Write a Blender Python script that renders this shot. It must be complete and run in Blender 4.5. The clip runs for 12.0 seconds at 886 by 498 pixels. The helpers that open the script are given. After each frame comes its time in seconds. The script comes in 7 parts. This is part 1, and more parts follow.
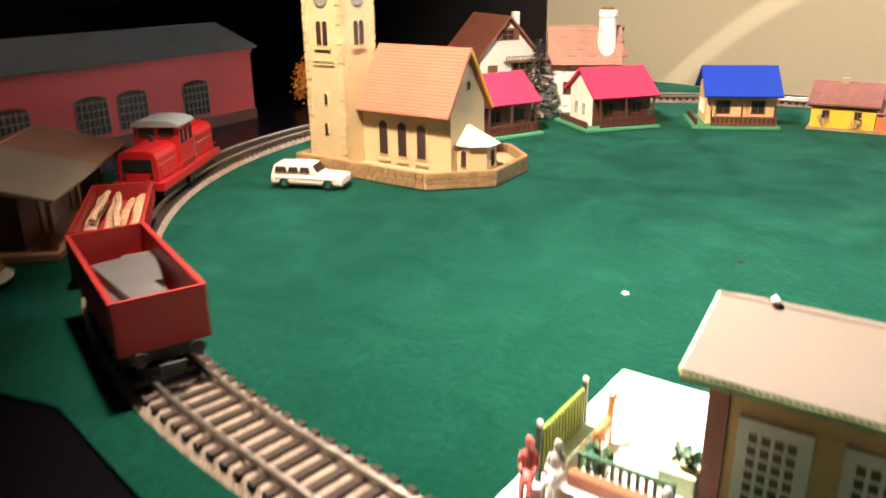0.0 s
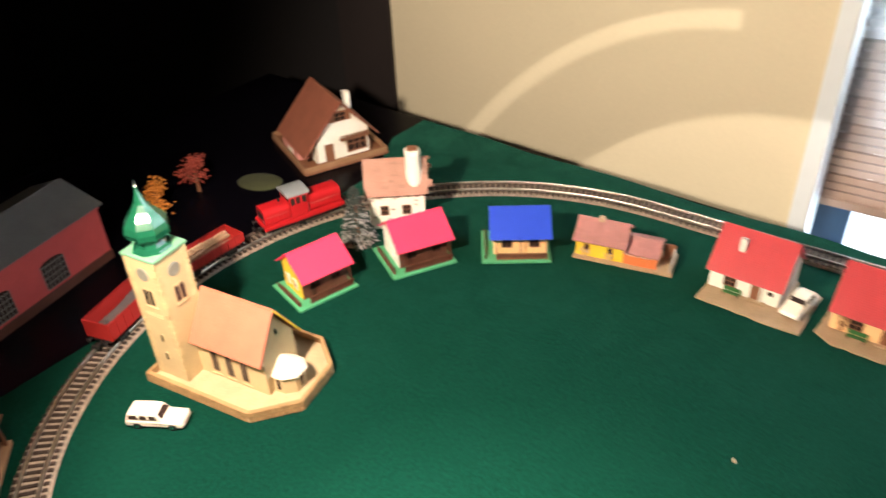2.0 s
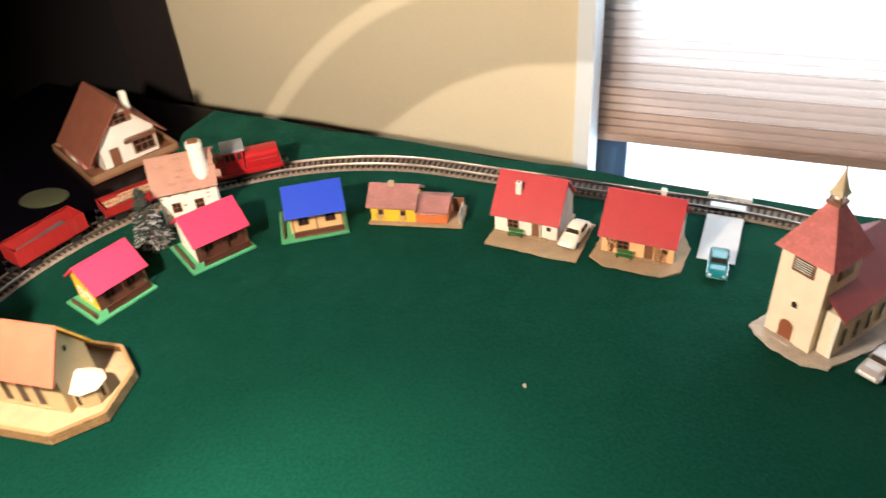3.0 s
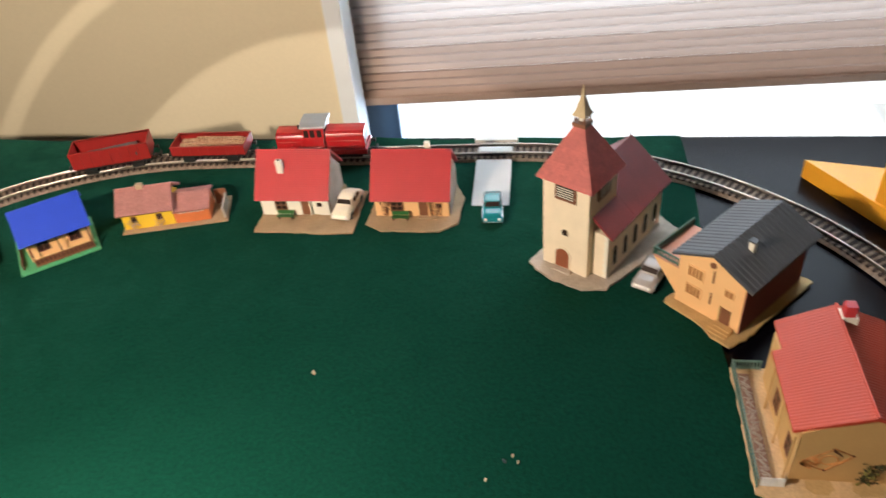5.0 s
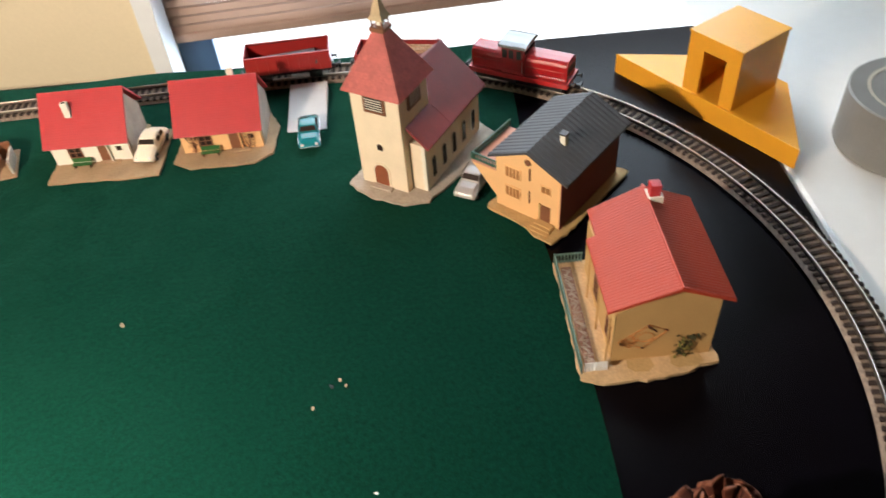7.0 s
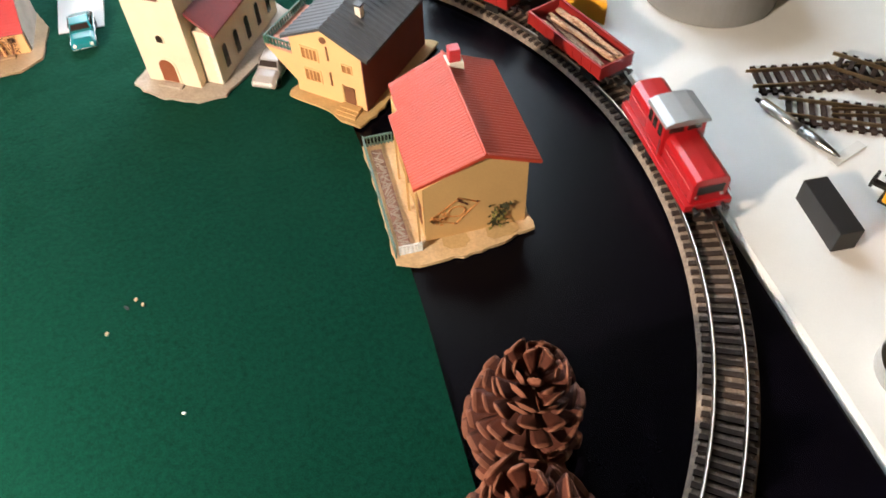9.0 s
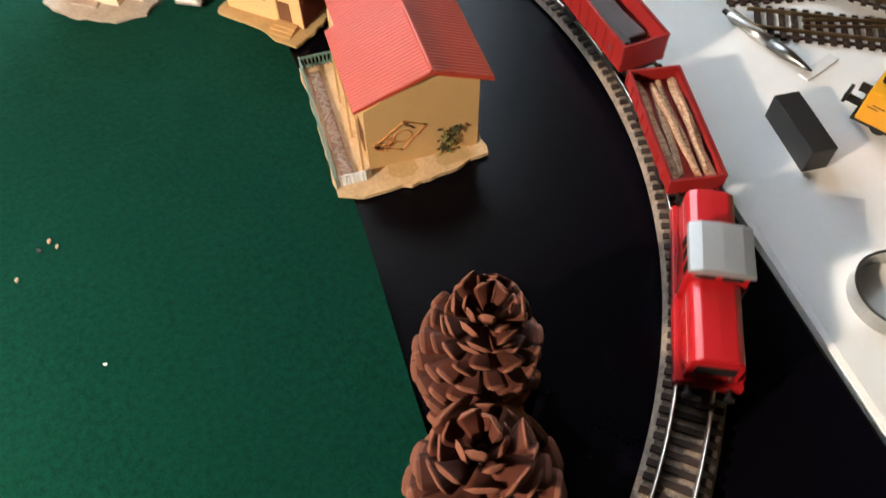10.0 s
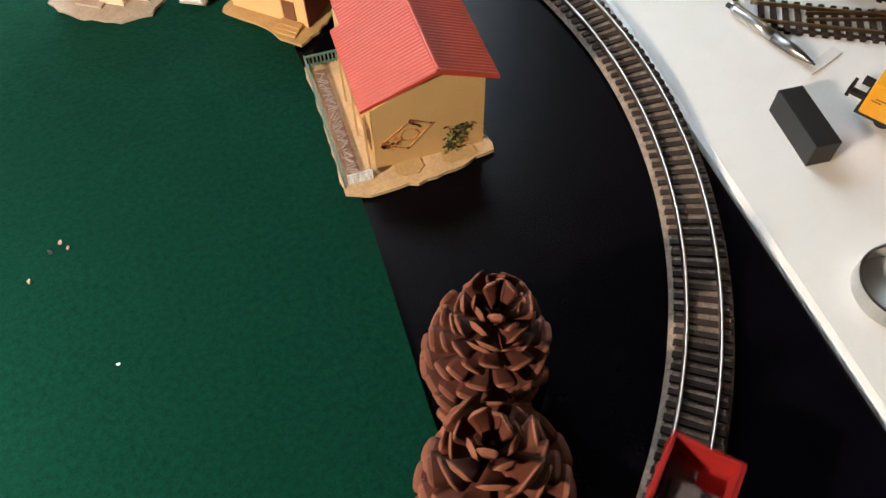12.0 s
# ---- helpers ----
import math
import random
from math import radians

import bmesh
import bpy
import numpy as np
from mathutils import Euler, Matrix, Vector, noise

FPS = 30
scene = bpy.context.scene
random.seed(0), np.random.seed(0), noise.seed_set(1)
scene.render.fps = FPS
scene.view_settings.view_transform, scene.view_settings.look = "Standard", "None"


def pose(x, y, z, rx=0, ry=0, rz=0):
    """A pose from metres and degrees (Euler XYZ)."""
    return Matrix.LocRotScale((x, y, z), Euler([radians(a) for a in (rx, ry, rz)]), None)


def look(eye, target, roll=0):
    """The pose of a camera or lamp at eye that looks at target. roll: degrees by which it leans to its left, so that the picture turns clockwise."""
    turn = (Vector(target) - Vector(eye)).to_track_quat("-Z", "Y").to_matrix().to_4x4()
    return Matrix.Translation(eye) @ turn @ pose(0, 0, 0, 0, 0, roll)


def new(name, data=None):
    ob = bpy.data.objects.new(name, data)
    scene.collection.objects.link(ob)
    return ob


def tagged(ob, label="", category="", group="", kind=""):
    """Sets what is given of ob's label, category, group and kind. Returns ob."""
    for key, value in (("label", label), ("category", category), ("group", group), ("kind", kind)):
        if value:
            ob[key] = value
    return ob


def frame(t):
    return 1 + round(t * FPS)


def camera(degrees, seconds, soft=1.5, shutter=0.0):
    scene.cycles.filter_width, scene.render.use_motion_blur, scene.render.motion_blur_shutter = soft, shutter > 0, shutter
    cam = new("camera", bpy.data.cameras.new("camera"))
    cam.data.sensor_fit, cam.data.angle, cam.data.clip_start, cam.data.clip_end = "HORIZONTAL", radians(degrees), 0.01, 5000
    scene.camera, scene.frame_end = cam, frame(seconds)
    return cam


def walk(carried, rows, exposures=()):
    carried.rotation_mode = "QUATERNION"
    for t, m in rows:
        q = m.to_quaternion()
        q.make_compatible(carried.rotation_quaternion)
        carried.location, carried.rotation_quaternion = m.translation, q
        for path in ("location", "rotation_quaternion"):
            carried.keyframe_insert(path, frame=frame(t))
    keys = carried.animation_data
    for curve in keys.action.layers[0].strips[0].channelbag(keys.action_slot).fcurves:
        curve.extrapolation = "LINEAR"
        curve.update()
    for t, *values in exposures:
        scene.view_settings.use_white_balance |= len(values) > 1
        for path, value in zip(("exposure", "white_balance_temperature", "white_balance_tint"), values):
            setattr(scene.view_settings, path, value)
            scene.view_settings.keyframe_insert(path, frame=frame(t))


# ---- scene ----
cam = camera(59.5, 12.0, shutter=0.5)
PATH = [
    (0, (0.113, -0.677, 0.13), (-1.225, 0.645, -0.549), -0.7),
    (0.3, (0.104, -0.665, 0.150), (-1.216, 0.663, -0.553), -2.4),
    (0.5, (0.111, -0.663, 0.168), (-1.184, 0.66, -0.588), -2.3),
    (0.6, (0.110, -0.658, 0.178), (-1.167, 0.655, -0.627), -1.9),
    (0.8, (0.105, -0.629, 0.200), (-1.166, 0.627, -0.698), -1.8),
    (1, (0.114, -0.604, 0.241), (-1.162, 0.628, -0.682), -3.2),
    (1.2, (0.113, -0.604, 0.286), (-1.174, 0.639, -0.607), -3.7),
    (1.5, (0.125, -0.597, 0.408), (-1.047, 0.607, -0.677), -2.7),
    (2, (0.182, -0.594, 0.464), (-0.87, 0.679, -0.664), -2.8),
    (2.5, (0.226, -0.593, 0.473), (-0.621, 0.769, -0.722), -3.3),
    (3, (0.246, -0.579, 0.469), (-0.481, 0.848, -0.729), -4.8),
    (3.2, (0.250, -0.574, 0.467), (-0.427, 0.87, -0.738), -4.9),
    (4.8, (0.276, -0.543, 0.437), (-0.076, 0.979, -0.811), -6.1),
    (5, (0.282, -0.541, 0.433), (-0.017, 0.982, -0.829), -6.1),
    (5.5, (0.297, -0.534, 0.423), (0.129, 0.985, -0.868), -5.2),
    (6, (0.303, -0.529, 0.420), (0.229, 0.970, -0.902), -4.7),
    (6.5, (0.31, -0.529, 0.406), (0.251, 0.949, -0.94), -5.2),
    (7, (0.324, -0.533, 0.397), (0.332, 0.907, -0.991), -5.2),
    (7.5, (0.337, -0.535, 0.39), (0.418, 0.868, -1.032), -5.6),
    (7.7, (0.343, -0.535, 0.387), (0.452, 0.848, -1.053), -5.6),
    (9.3, (0.372, -0.522, 0.354), (0.661, 0.667, -1.229), -2.5),
    (9.5, (0.374, -0.519, 0.347), (0.667, 0.656, -1.245), -2.5),
    (10, (0.381, -0.511, 0.332), (0.709, 0.55, -1.331), -0.6),
    (10.5, (0.381, -0.505, 0.329), (0.731, 0.511, -1.358), 1.1),
    (11, (0.379, -0.507, 0.334), (0.706, 0.52, -1.351), 0.1),
    (11.5, (0.38, -0.507, 0.335), (0.722, 0.519, -1.347), -0.1),
    (12, (0.379, -0.509, 0.337), (0.695, 0.534, -1.34), -1.4),
]
walk(cam, [(t, look(e, g, r)) for t, e, g, r in PATH], exposures=[(0, -0.18), (0.5, -0.38), (1, -0.3), (1.5, -0.22), (2.5, -0.2), (3, -0.25), (4.8, -0.6), (6.5, -0.54), (7.7, -0.2), (9.5, 0.2), (10, 0.0), (12, -0.14)])

# ---- light ----
world = bpy.data.worlds.new("world")
scene.world = world
world.use_nodes = True
sky = world.node_tree.nodes.new("ShaderNodeTexSky")
sky.sky_type, sky.sun_disc, sky.sun_elevation, sky.sun_rotation = "NISHITA", False, radians(35), radians(200)
world.node_tree.links.new(sky.outputs[0], world.node_tree.nodes["Background"].inputs[0])
world.node_tree.nodes["Background"].inputs[1].default_value = 0.1

LAMP = (-0.150, -0.525, 0.395)
desk_light = bpy.data.lights.new("desk_lamp_light", "SPOT")
desk_light.energy, desk_light.color, desk_light.shadow_soft_size = 41.0, (1.0, 0.85, 0.69), 0.016
desk_light.spot_size, desk_light.spot_blend = radians(145), 0.35
new("desk_lamp_light", desk_light).matrix_world = look(LAMP, (LAMP[0] + 0.40, LAMP[1] + 0.68, LAMP[2] - 0.52))
# extra spot added at the desk lamp to brighten the near felt
pool_light = bpy.data.lights.new("felt_pool_fill", "SPOT")
pool_light.energy, pool_light.color, pool_light.shadow_soft_size = 40.0, (1.0, 0.86, 0.71), 0.016
pool_light.spot_size, pool_light.spot_blend = radians(54), 1.0
new("felt_pool_fill", pool_light).matrix_world = look(LAMP, (0.03, -0.40, 0.0))
# added spot behind an unseen slotted mask; draws the bright arc on the wall
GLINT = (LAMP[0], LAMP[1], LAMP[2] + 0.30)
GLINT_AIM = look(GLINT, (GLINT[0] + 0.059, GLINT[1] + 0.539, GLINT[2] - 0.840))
glint_light = bpy.data.lights.new("wall_arc_light", "SPOT")
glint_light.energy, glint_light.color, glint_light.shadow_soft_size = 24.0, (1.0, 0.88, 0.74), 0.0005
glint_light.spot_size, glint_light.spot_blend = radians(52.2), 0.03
new("wall_arc_light", glint_light).matrix_world = GLINT_AIM
# added spot, cut off by an unseen flap, brightens part of the wall
WASH = (0.05, -0.55, 0.80)
WASH_AIM = look(WASH, (WASH[0] - 0.045, WASH[1] + 0.502, WASH[2] - 0.863))
wash_light = bpy.data.lights.new("wall_wash_light", "SPOT")
wash_light.energy, wash_light.color, wash_light.shadow_soft_size = 38.0, (1.0, 0.88, 0.74), 0.002
wash_light.spot_size, wash_light.spot_blend = radians(39.8), 0.05
new("wall_wash_light", wash_light).matrix_world = WASH_AIM
# weak fill added at the desk lamp, stands in for spill past its beam
spill_fill = bpy.data.lights.new("lamp_spill_fill", "POINT")
spill_fill.energy, spill_fill.color, spill_fill.shadow_soft_size = 0.9, (1.0, 0.72, 0.45), 0.04
new("lamp_spill_fill", spill_fill).matrix_world = pose(*LAMP)

day_light = bpy.data.lights.new("window_daylight", "AREA")
day_light.shape, day_light.size, day_light.size_y = "RECTANGLE", 0.74, 1.15
day_light.energy, day_light.color = 36.0, (0.66, 0.83, 1.0)
new("window_daylight", day_light).matrix_world = look((0.41, 0.462, 0.30), (0.41, -0.3, 0.30))


# ---- materials ----
def material(name, color, rough=0.6, metal=0.0, vary=0.12, grain=900.0, bump=0.15, blotch=60.0, coat=0.0, spec=0.5, island=0.0):
    """A painted, plastic or printed surface with blotches, grain and fine relief; sizes in waves a metre."""
    m = bpy.data.materials.new(name)
    m.use_nodes = True
    nt = m.node_tree
    b = nt.nodes["Principled BSDF"]
    b.inputs["Roughness"].default_value, b.inputs["Metallic"].default_value = rough, metal
    b.inputs["Coat Weight"].default_value, b.inputs["Specular IOR Level"].default_value = coat, spec
    co = nt.nodes.new("ShaderNodeTexCoord")
    big, fine = nt.nodes.new("ShaderNodeTexNoise"), nt.nodes.new("ShaderNodeTexNoise")
    big.inputs["Scale"].default_value, fine.inputs["Scale"].default_value = blotch, grain
    big.inputs["Detail"].default_value, fine.inputs["Detail"].default_value = 4, 3
    for n in (big, fine):
        nt.links.new(co.outputs["Object"], n.inputs["Vector"])
    add = nt.nodes.new("ShaderNodeMath")
    add.operation = "ADD"
    nt.links.new(big.outputs[0], add.inputs[0])
    nt.links.new(fine.outputs[0], add.inputs[1])
    ramp = nt.nodes.new("ShaderNodeMapRange")
    ramp.inputs[1].default_value, ramp.inputs[2].default_value = 0.6, 1.4
    ramp.inputs[3].default_value, ramp.inputs[4].default_value = 1 - vary, 1 + vary
    nt.links.new(add.outputs[0], ramp.inputs[0])
    mul = nt.nodes.new("ShaderNodeVectorMath")
    mul.operation = "MULTIPLY"
    mul.inputs[0].default_value = color
    if island:
        info = nt.nodes.new("ShaderNodeObjectInfo")
        geo = nt.nodes.new("ShaderNodeNewGeometry")
        s = nt.nodes.new("ShaderNodeMath")
        s.operation = "ADD"
        nt.links.new(info.outputs["Random"], s.inputs[0])
        nt.links.new(geo.outputs["Random Per Island"], s.inputs[1])
        r2 = nt.nodes.new("ShaderNodeMapRange")
        r2.inputs[1].default_value, r2.inputs[2].default_value = 0, 2
        r2.inputs[3].default_value, r2.inputs[4].default_value = 1 - island, 1 + island
        nt.links.new(s.outputs[0], r2.inputs[0])
        both = nt.nodes.new("ShaderNodeMath")
        both.operation = "MULTIPLY"
        nt.links.new(ramp.outputs[0], both.inputs[0])
        nt.links.new(r2.outputs[0], both.inputs[1])
        nt.links.new(both.outputs[0], mul.inputs[1])
    else:
        nt.links.new(ramp.outputs[0], mul.inputs[1])
    nt.links.new(mul.outputs[0], b.inputs["Base Color"])
    if bump:
        bp = nt.nodes.new("ShaderNodeBump")
        bp.inputs["Strength"].default_value, bp.inputs["Distance"].default_value = bump, 0.0005
        nt.links.new(add.outputs[0], bp.inputs["Height"])
        nt.links.new(bp.outputs[0], b.inputs["Normal"])
    return m


def glow(name, color, strength):
    m = bpy.data.materials.new(name)
    m.use_nodes = True
    nt = m.node_tree
    e = nt.nodes.new("ShaderNodeEmission")
    e.inputs[0].default_value, e.inputs[1].default_value = (*color, 1), strength
    nt.links.new(e.outputs[0], nt.nodes["Material Output"].inputs[0])
    return m


def wood(name, color, dark, rough=0.6, scale=(700, 700, 60)):
    m = material(name, color, rough, vary=0.1)
    nt = m.node_tree
    b = nt.nodes["Principled BSDF"]
    co, mp, no, cr = (nt.nodes.new(k) for k in ("ShaderNodeTexCoord", "ShaderNodeMapping", "ShaderNodeTexNoise", "ShaderNodeValToRGB"))
    mp.inputs["Scale"].default_value = scale
    no.inputs["Scale"].default_value, no.inputs["Detail"].default_value = 1.0, 5
    nt.links.new(co.outputs["Object"], mp.inputs[0])
    nt.links.new(mp.outputs[0], no.inputs["Vector"])
    nt.links.new(no.outputs[0], cr.inputs[0])
    cr.color_ramp.elements[0].position, cr.color_ramp.elements[1].position = 0.35, 0.65
    cr.color_ramp.elements[0].color, cr.color_ramp.elements[1].color = (*dark, 1), (*color, 1)
    nt.links.new(cr.outputs[0], b.inputs["Base Color"])
    return m


FELT = material("green_felt", (0.001, 0.0238, 0.0146), 0.95, vary=0.5, grain=1100, bump=0.6, blotch=300, spec=0.05)
felt_node = FELT.node_tree.nodes["Principled BSDF"]
felt_node.inputs["Sheen Weight"].default_value, felt_node.inputs["Sheen Roughness"].default_value = 0.42, 0.36
felt_node.inputs["Sheen Tint"].default_value = (0.22, 1.0, 0.66, 1)
# the nap is brushed unevenly, in soft patches a few centimetres wide
felt_co, felt_nap = FELT.node_tree.nodes.new("ShaderNodeTexCoord"), FELT.node_tree.nodes.new("ShaderNodeTexNoise")
felt_nap.inputs["Scale"].default_value, felt_nap.inputs["Detail"].default_value = 26, 5
felt_nap.inputs["Distortion"].default_value = 0.8
felt_span = FELT.node_tree.nodes.new("ShaderNodeMapRange")
felt_span.inputs[1].default_value, felt_span.inputs[2].default_value = 0.3, 0.7
felt_span.inputs[3].default_value, felt_span.inputs[4].default_value = 0.28, 0.60
FELT.node_tree.links.new(felt_co.outputs["Object"], felt_nap.inputs["Vector"])
FELT.node_tree.links.new(felt_nap.outputs[0], felt_span.inputs[0])
FELT.node_tree.links.new(felt_span.outputs[0], felt_node.inputs["Sheen Weight"])
TABLE_BLACK = material("black_table_top", (0.002, 0.0016, 0.003), 0.26, vary=0.15, bump=0.02, spec=0.085)
TABLE_EDGE = material("black_table_edge", (0.02, 0.017, 0.02), 0.45)
TABLE_WHITE = material("white_table_top", (0.78, 0.76, 0.72), 0.4, vary=0.03, bump=0.03)
WALL = material("beige_wall_paint", (0.70, 0.60, 0.42), 0.85, vary=0.04, grain=300, bump=0.2, blotch=5)
# the darkness of the unlit room is put into this near-black wall colour
DARK = material("unlit_wall_tone", (0.013, 0.010, 0.010), 0.9, vary=0.3, blotch=6)
CARPET = material("dark_carpet", (0.05, 0.04, 0.035), 0.95, vary=0.3)
# unseen ceiling, coloured dark so that it bounces little light
CEIL = material("low_bounce_ceiling", (0.12, 0.10, 0.08), 0.9, vary=0.03)
FRAME_WHITE = material("white_window_paint", (0.75, 0.78, 0.80), 0.4, vary=0.03)
FRAME_BLUE = material("dark_blue_sash", (0.03, 0.07, 0.14), 0.4)
BALLAST = material("ballast_moulding", (0.225, 0.168, 0.128), 0.9, vary=0.55, grain=1100, bump=1.0, blotch=300)
SLEEPER = material("sleeper_plastic", (0.036, 0.023, 0.018), 0.8, vary=0.35, spec=0.2, island=0.3)
RAIL = material("nickel_rail", (0.56, 0.51, 0.45), 0.34, 1.0, vary=0.12)
RED = material("red_loco_plastic", (0.42, 0.012, 0.016), 0.3, vary=0.08, bump=0.03, coat=0.3)
STRIPE = material("dull_red_stripe", (0.40, 0.12, 0.10), 0.4)
RED_DARK = material("red_wagon_plastic", (0.30, 0.016, 0.014), 0.45, vary=0.12, bump=0.06)
BLACK = material("black_plastic", (0.012, 0.011, 0.011), 0.45)
SILVER = material("silver_roof_paint", (0.34, 0.35, 0.355), 0.38, 0.4, vary=0.05)
STEEL = material("bright_steel", (0.55, 0.55, 0.54), 0.3, 1.0)
COAL = material("grey_slab_load", (0.078, 0.070, 0.070), 0.36, vary=0.35, bump=0.4, spec=0.6, island=0.3)
LOG = wood("peeled_log", (0.55, 0.34, 0.20), (0.24, 0.11, 0.06), 0.75, (900, 40, 900))
CREAM = material("cream_church_plastic", (0.43, 0.315, 0.165), 0.55, vary=0.1, bump=0.15)
STONE_Y = material("ochre_corner_stone", (0.45, 0.325, 0.165), 0.65, vary=0.2, bump=0.3, island=0.2)
TILE_PINK = material("salmon_roof_plastic", (0.37, 0.115, 0.065), 0.55, vary=0.12, bump=0.1)
PINK_ROOF = material("hot_pink_roof", (0.72, 0.03, 0.09), 0.5, vary=0.04, bump=0.04)
BLUE_ROOF = material("blue_roof", (0.015, 0.05, 0.42), 0.45, vary=0.05, bump=0.04)
RED_ROOF = material("red_tiled_roof", (0.46, 0.034, 0.040), 0.5, vary=0.12, bump=0.12)
# maroon roof paled: the light on its ribs is put into the colour
RIBBED_ROOF = material("lit_ribbed_roof", (0.38, 0.165, 0.145), 0.55, vary=0.3, grain=500, bump=0.15)
MAROON_ROOF = material("maroon_tiled_roof", (0.22, 0.03, 0.028), 0.55, vary=0.18, bump=0.15)
ORANGE_ROOF = material("orange_red_roof", (0.41, 0.048, 0.022), 0.5, vary=0.08, bump=0.08)
GREY_ROOF = material("slate_grey_roof", (0.055, 0.055, 0.06), 0.55, vary=0.2, bump=0.2)
GREEN_PLATE = material("pale_green_plate", (0.07, 0.31, 0.14), 0.6, vary=0.12)
BROWN = material("dark_brown_plastic", (0.09, 0.028, 0.016), 0.55, vary=0.25)
TIMBER = material("timber_brown", (0.19, 0.075, 0.035), 0.6, vary=0.25)
WHITE_WALL = material("white_plaster", (0.74, 0.70, 0.60), 0.7, vary=0.07, bump=0.25)
YELLOW_WALL = material("yellow_plaster", (0.74, 0.46, 0.03), 0.6, vary=0.1)
PEACH_WALL = material("peach_plaster", (0.80, 0.47, 0.22), 0.6, vary=0.07, bump=0.2)
ORANGE_WALL = material("orange_plank_wall", (0.60, 0.16, 0.05), 0.6, vary=0.12)
SAND_WALL = material("sand_plaster", (0.52, 0.32, 0.13), 0.6, vary=0.06, bump=0.15)
BRICK_WALL = material("red_brick_print", (0.42, 0.05, 0.045), 0.7, vary=0.15, grain=700, bump=0.3)
EARTH = material("brown_ground_plate", (0.36, 0.24, 0.14), 0.85, vary=0.25, grain=600, bump=0.6)
GLASS_DARK = material("dark_window", (0.03, 0.018, 0.015), 0.25, vary=0.2)
STONE_WALL = material("rubble_stone", (0.42, 0.35, 0.29), 0.8, vary=0.3, bump=0.5, island=0.25)
STONE_TILE = material("stone_slab_roof", (0.34, 0.17, 0.12), 0.75, vary=0.25, bump=0.4, island=0.3)
ONION = material("green_onion_dome", (0.007, 0.068, 0.034), 0.14, vary=0.08, bump=0.02, coat=0.4)
GOLD_PLASTIC = material("ochre_card", (0.80, 0.36, 0.025), 0.42, vary=0.06, bump=0.05)
GREEN = material("green_plastic", (0.03, 0.115, 0.03), 0.5, vary=0.2)
TEAL = material("teal_car_paint", (0.01, 0.17, 0.19), 0.25, coat=0.5)
IVORY = material("ivory_car_paint", (0.78, 0.66, 0.50), 0.3, coat=0.4)
ESTATE_WHITE = material("off_white_car_paint", (0.62, 0.52, 0.44), 0.35, coat=0.3)
GREY_CAR = material("grey_car_paint", (0.36, 0.32, 0.30), 0.3, coat=0.4)
CHROME = material("chrome", (0.7, 0.7, 0.7), 0.15, 1.0)
TAPE = material("grey_duct_tape", (0.22, 0.215, 0.205), 0.45, vary=0.08, bump=0.1)
CARD = material("tan_card", (0.45, 0.31, 0.2), 0.85, vary=0.15)
CONE_SCALE = material("pine_cone_scale", (0.090, 0.022, 0.011), 0.75, vary=0.4, grain=700, bump=0.5, spec=0.25, island=0.45)
CONE_TIP = material("pine_cone_tip", (0.19, 0.070, 0.042), 0.8, vary=0.3, spec=0.2, island=0.3)
GREY_SHEET = material("grey_roofing", (0.10, 0.095, 0.09), 0.75, vary=0.2)
PALE_ROOF = material("pale_station_roof", (0.090, 0.068, 0.052), 0.7, vary=0.08)
WHITE_PLASTIC = material("white_plastic", (0.66, 0.64, 0.60), 0.45, vary=0.05)
FOLIAGE_ORANGE = material("autumn_orange_foliage", (0.70, 0.24, 0.03), 0.9, vary=0.3, island=0.3)
FOLIAGE_RED = material("autumn_red_foliage", (0.32, 0.05, 0.03), 0.9, vary=0.3, island=0.3)
FOLIAGE_GREEN = material("green_foliage", (0.05, 0.16, 0.03), 0.9, vary=0.3, island=0.3)
MOSS = material("moss_mat", (0.034, 0.036, 0.011), 0.95, vary=0.35, bump=0.6)


# ---- mesh helpers ----
def bm_box(bm, x0, x1, y0, y1, z0, z1, m=None):
    v = [bm.verts.new((x, y, z)) for z in (z0, z1) for x, y in ((x0, y0), (x1, y0), (x1, y1), (x0, y1))]
    for f in ((3, 2, 1, 0), (4, 5, 6, 7), (0, 1, 5, 4), (1, 2, 6, 5), (2, 3, 7, 6), (3, 0, 4, 7)):
        bm.faces.new([v[i] for i in f])
    if m is not None:
        bmesh.ops.transform(bm, matrix=m, verts=v)
    return bm


def bm_prism(bm, pts, z0, z1, m=None):
    """A polygon of the xy plane, counter-clockwise, raised from z0 to z1."""
    lo, hi = [bm.verts.new((x, y, z0)) for x, y in pts], [bm.verts.new((x, y, z1)) for x, y in pts]
    n = len(pts)
    bm.faces.new(lo[::-1])
    bm.faces.new(hi)
    for i in range(n):
        bm.faces.new((lo[i], lo[(i + 1) % n], hi[(i + 1) % n], hi[i]))
    if m is not None:
        bmesh.ops.transform(bm, matrix=m, verts=lo + hi)
    return bm


def bm_lathe(bm, profile, n=24, m=None, sx=1.0, sy=1.0):
    rings = [[bm.verts.new((r * sx * math.cos(math.tau * i / n), r * sy * math.sin(math.tau * i / n), z)) for i in range(n)] for r, z in profile]
    for a, b in zip(rings, rings[1:]):
        for i in range(n):
            bm.faces.new((a[i], a[(i + 1) % n], b[(i + 1) % n], b[i]))
    bm.faces.new(rings[0][::-1])
    bm.faces.new(rings[-1])
    if m is not None:
        bmesh.ops.transform(bm, matrix=m, verts=[v for r in rings for v in r])
    return bm


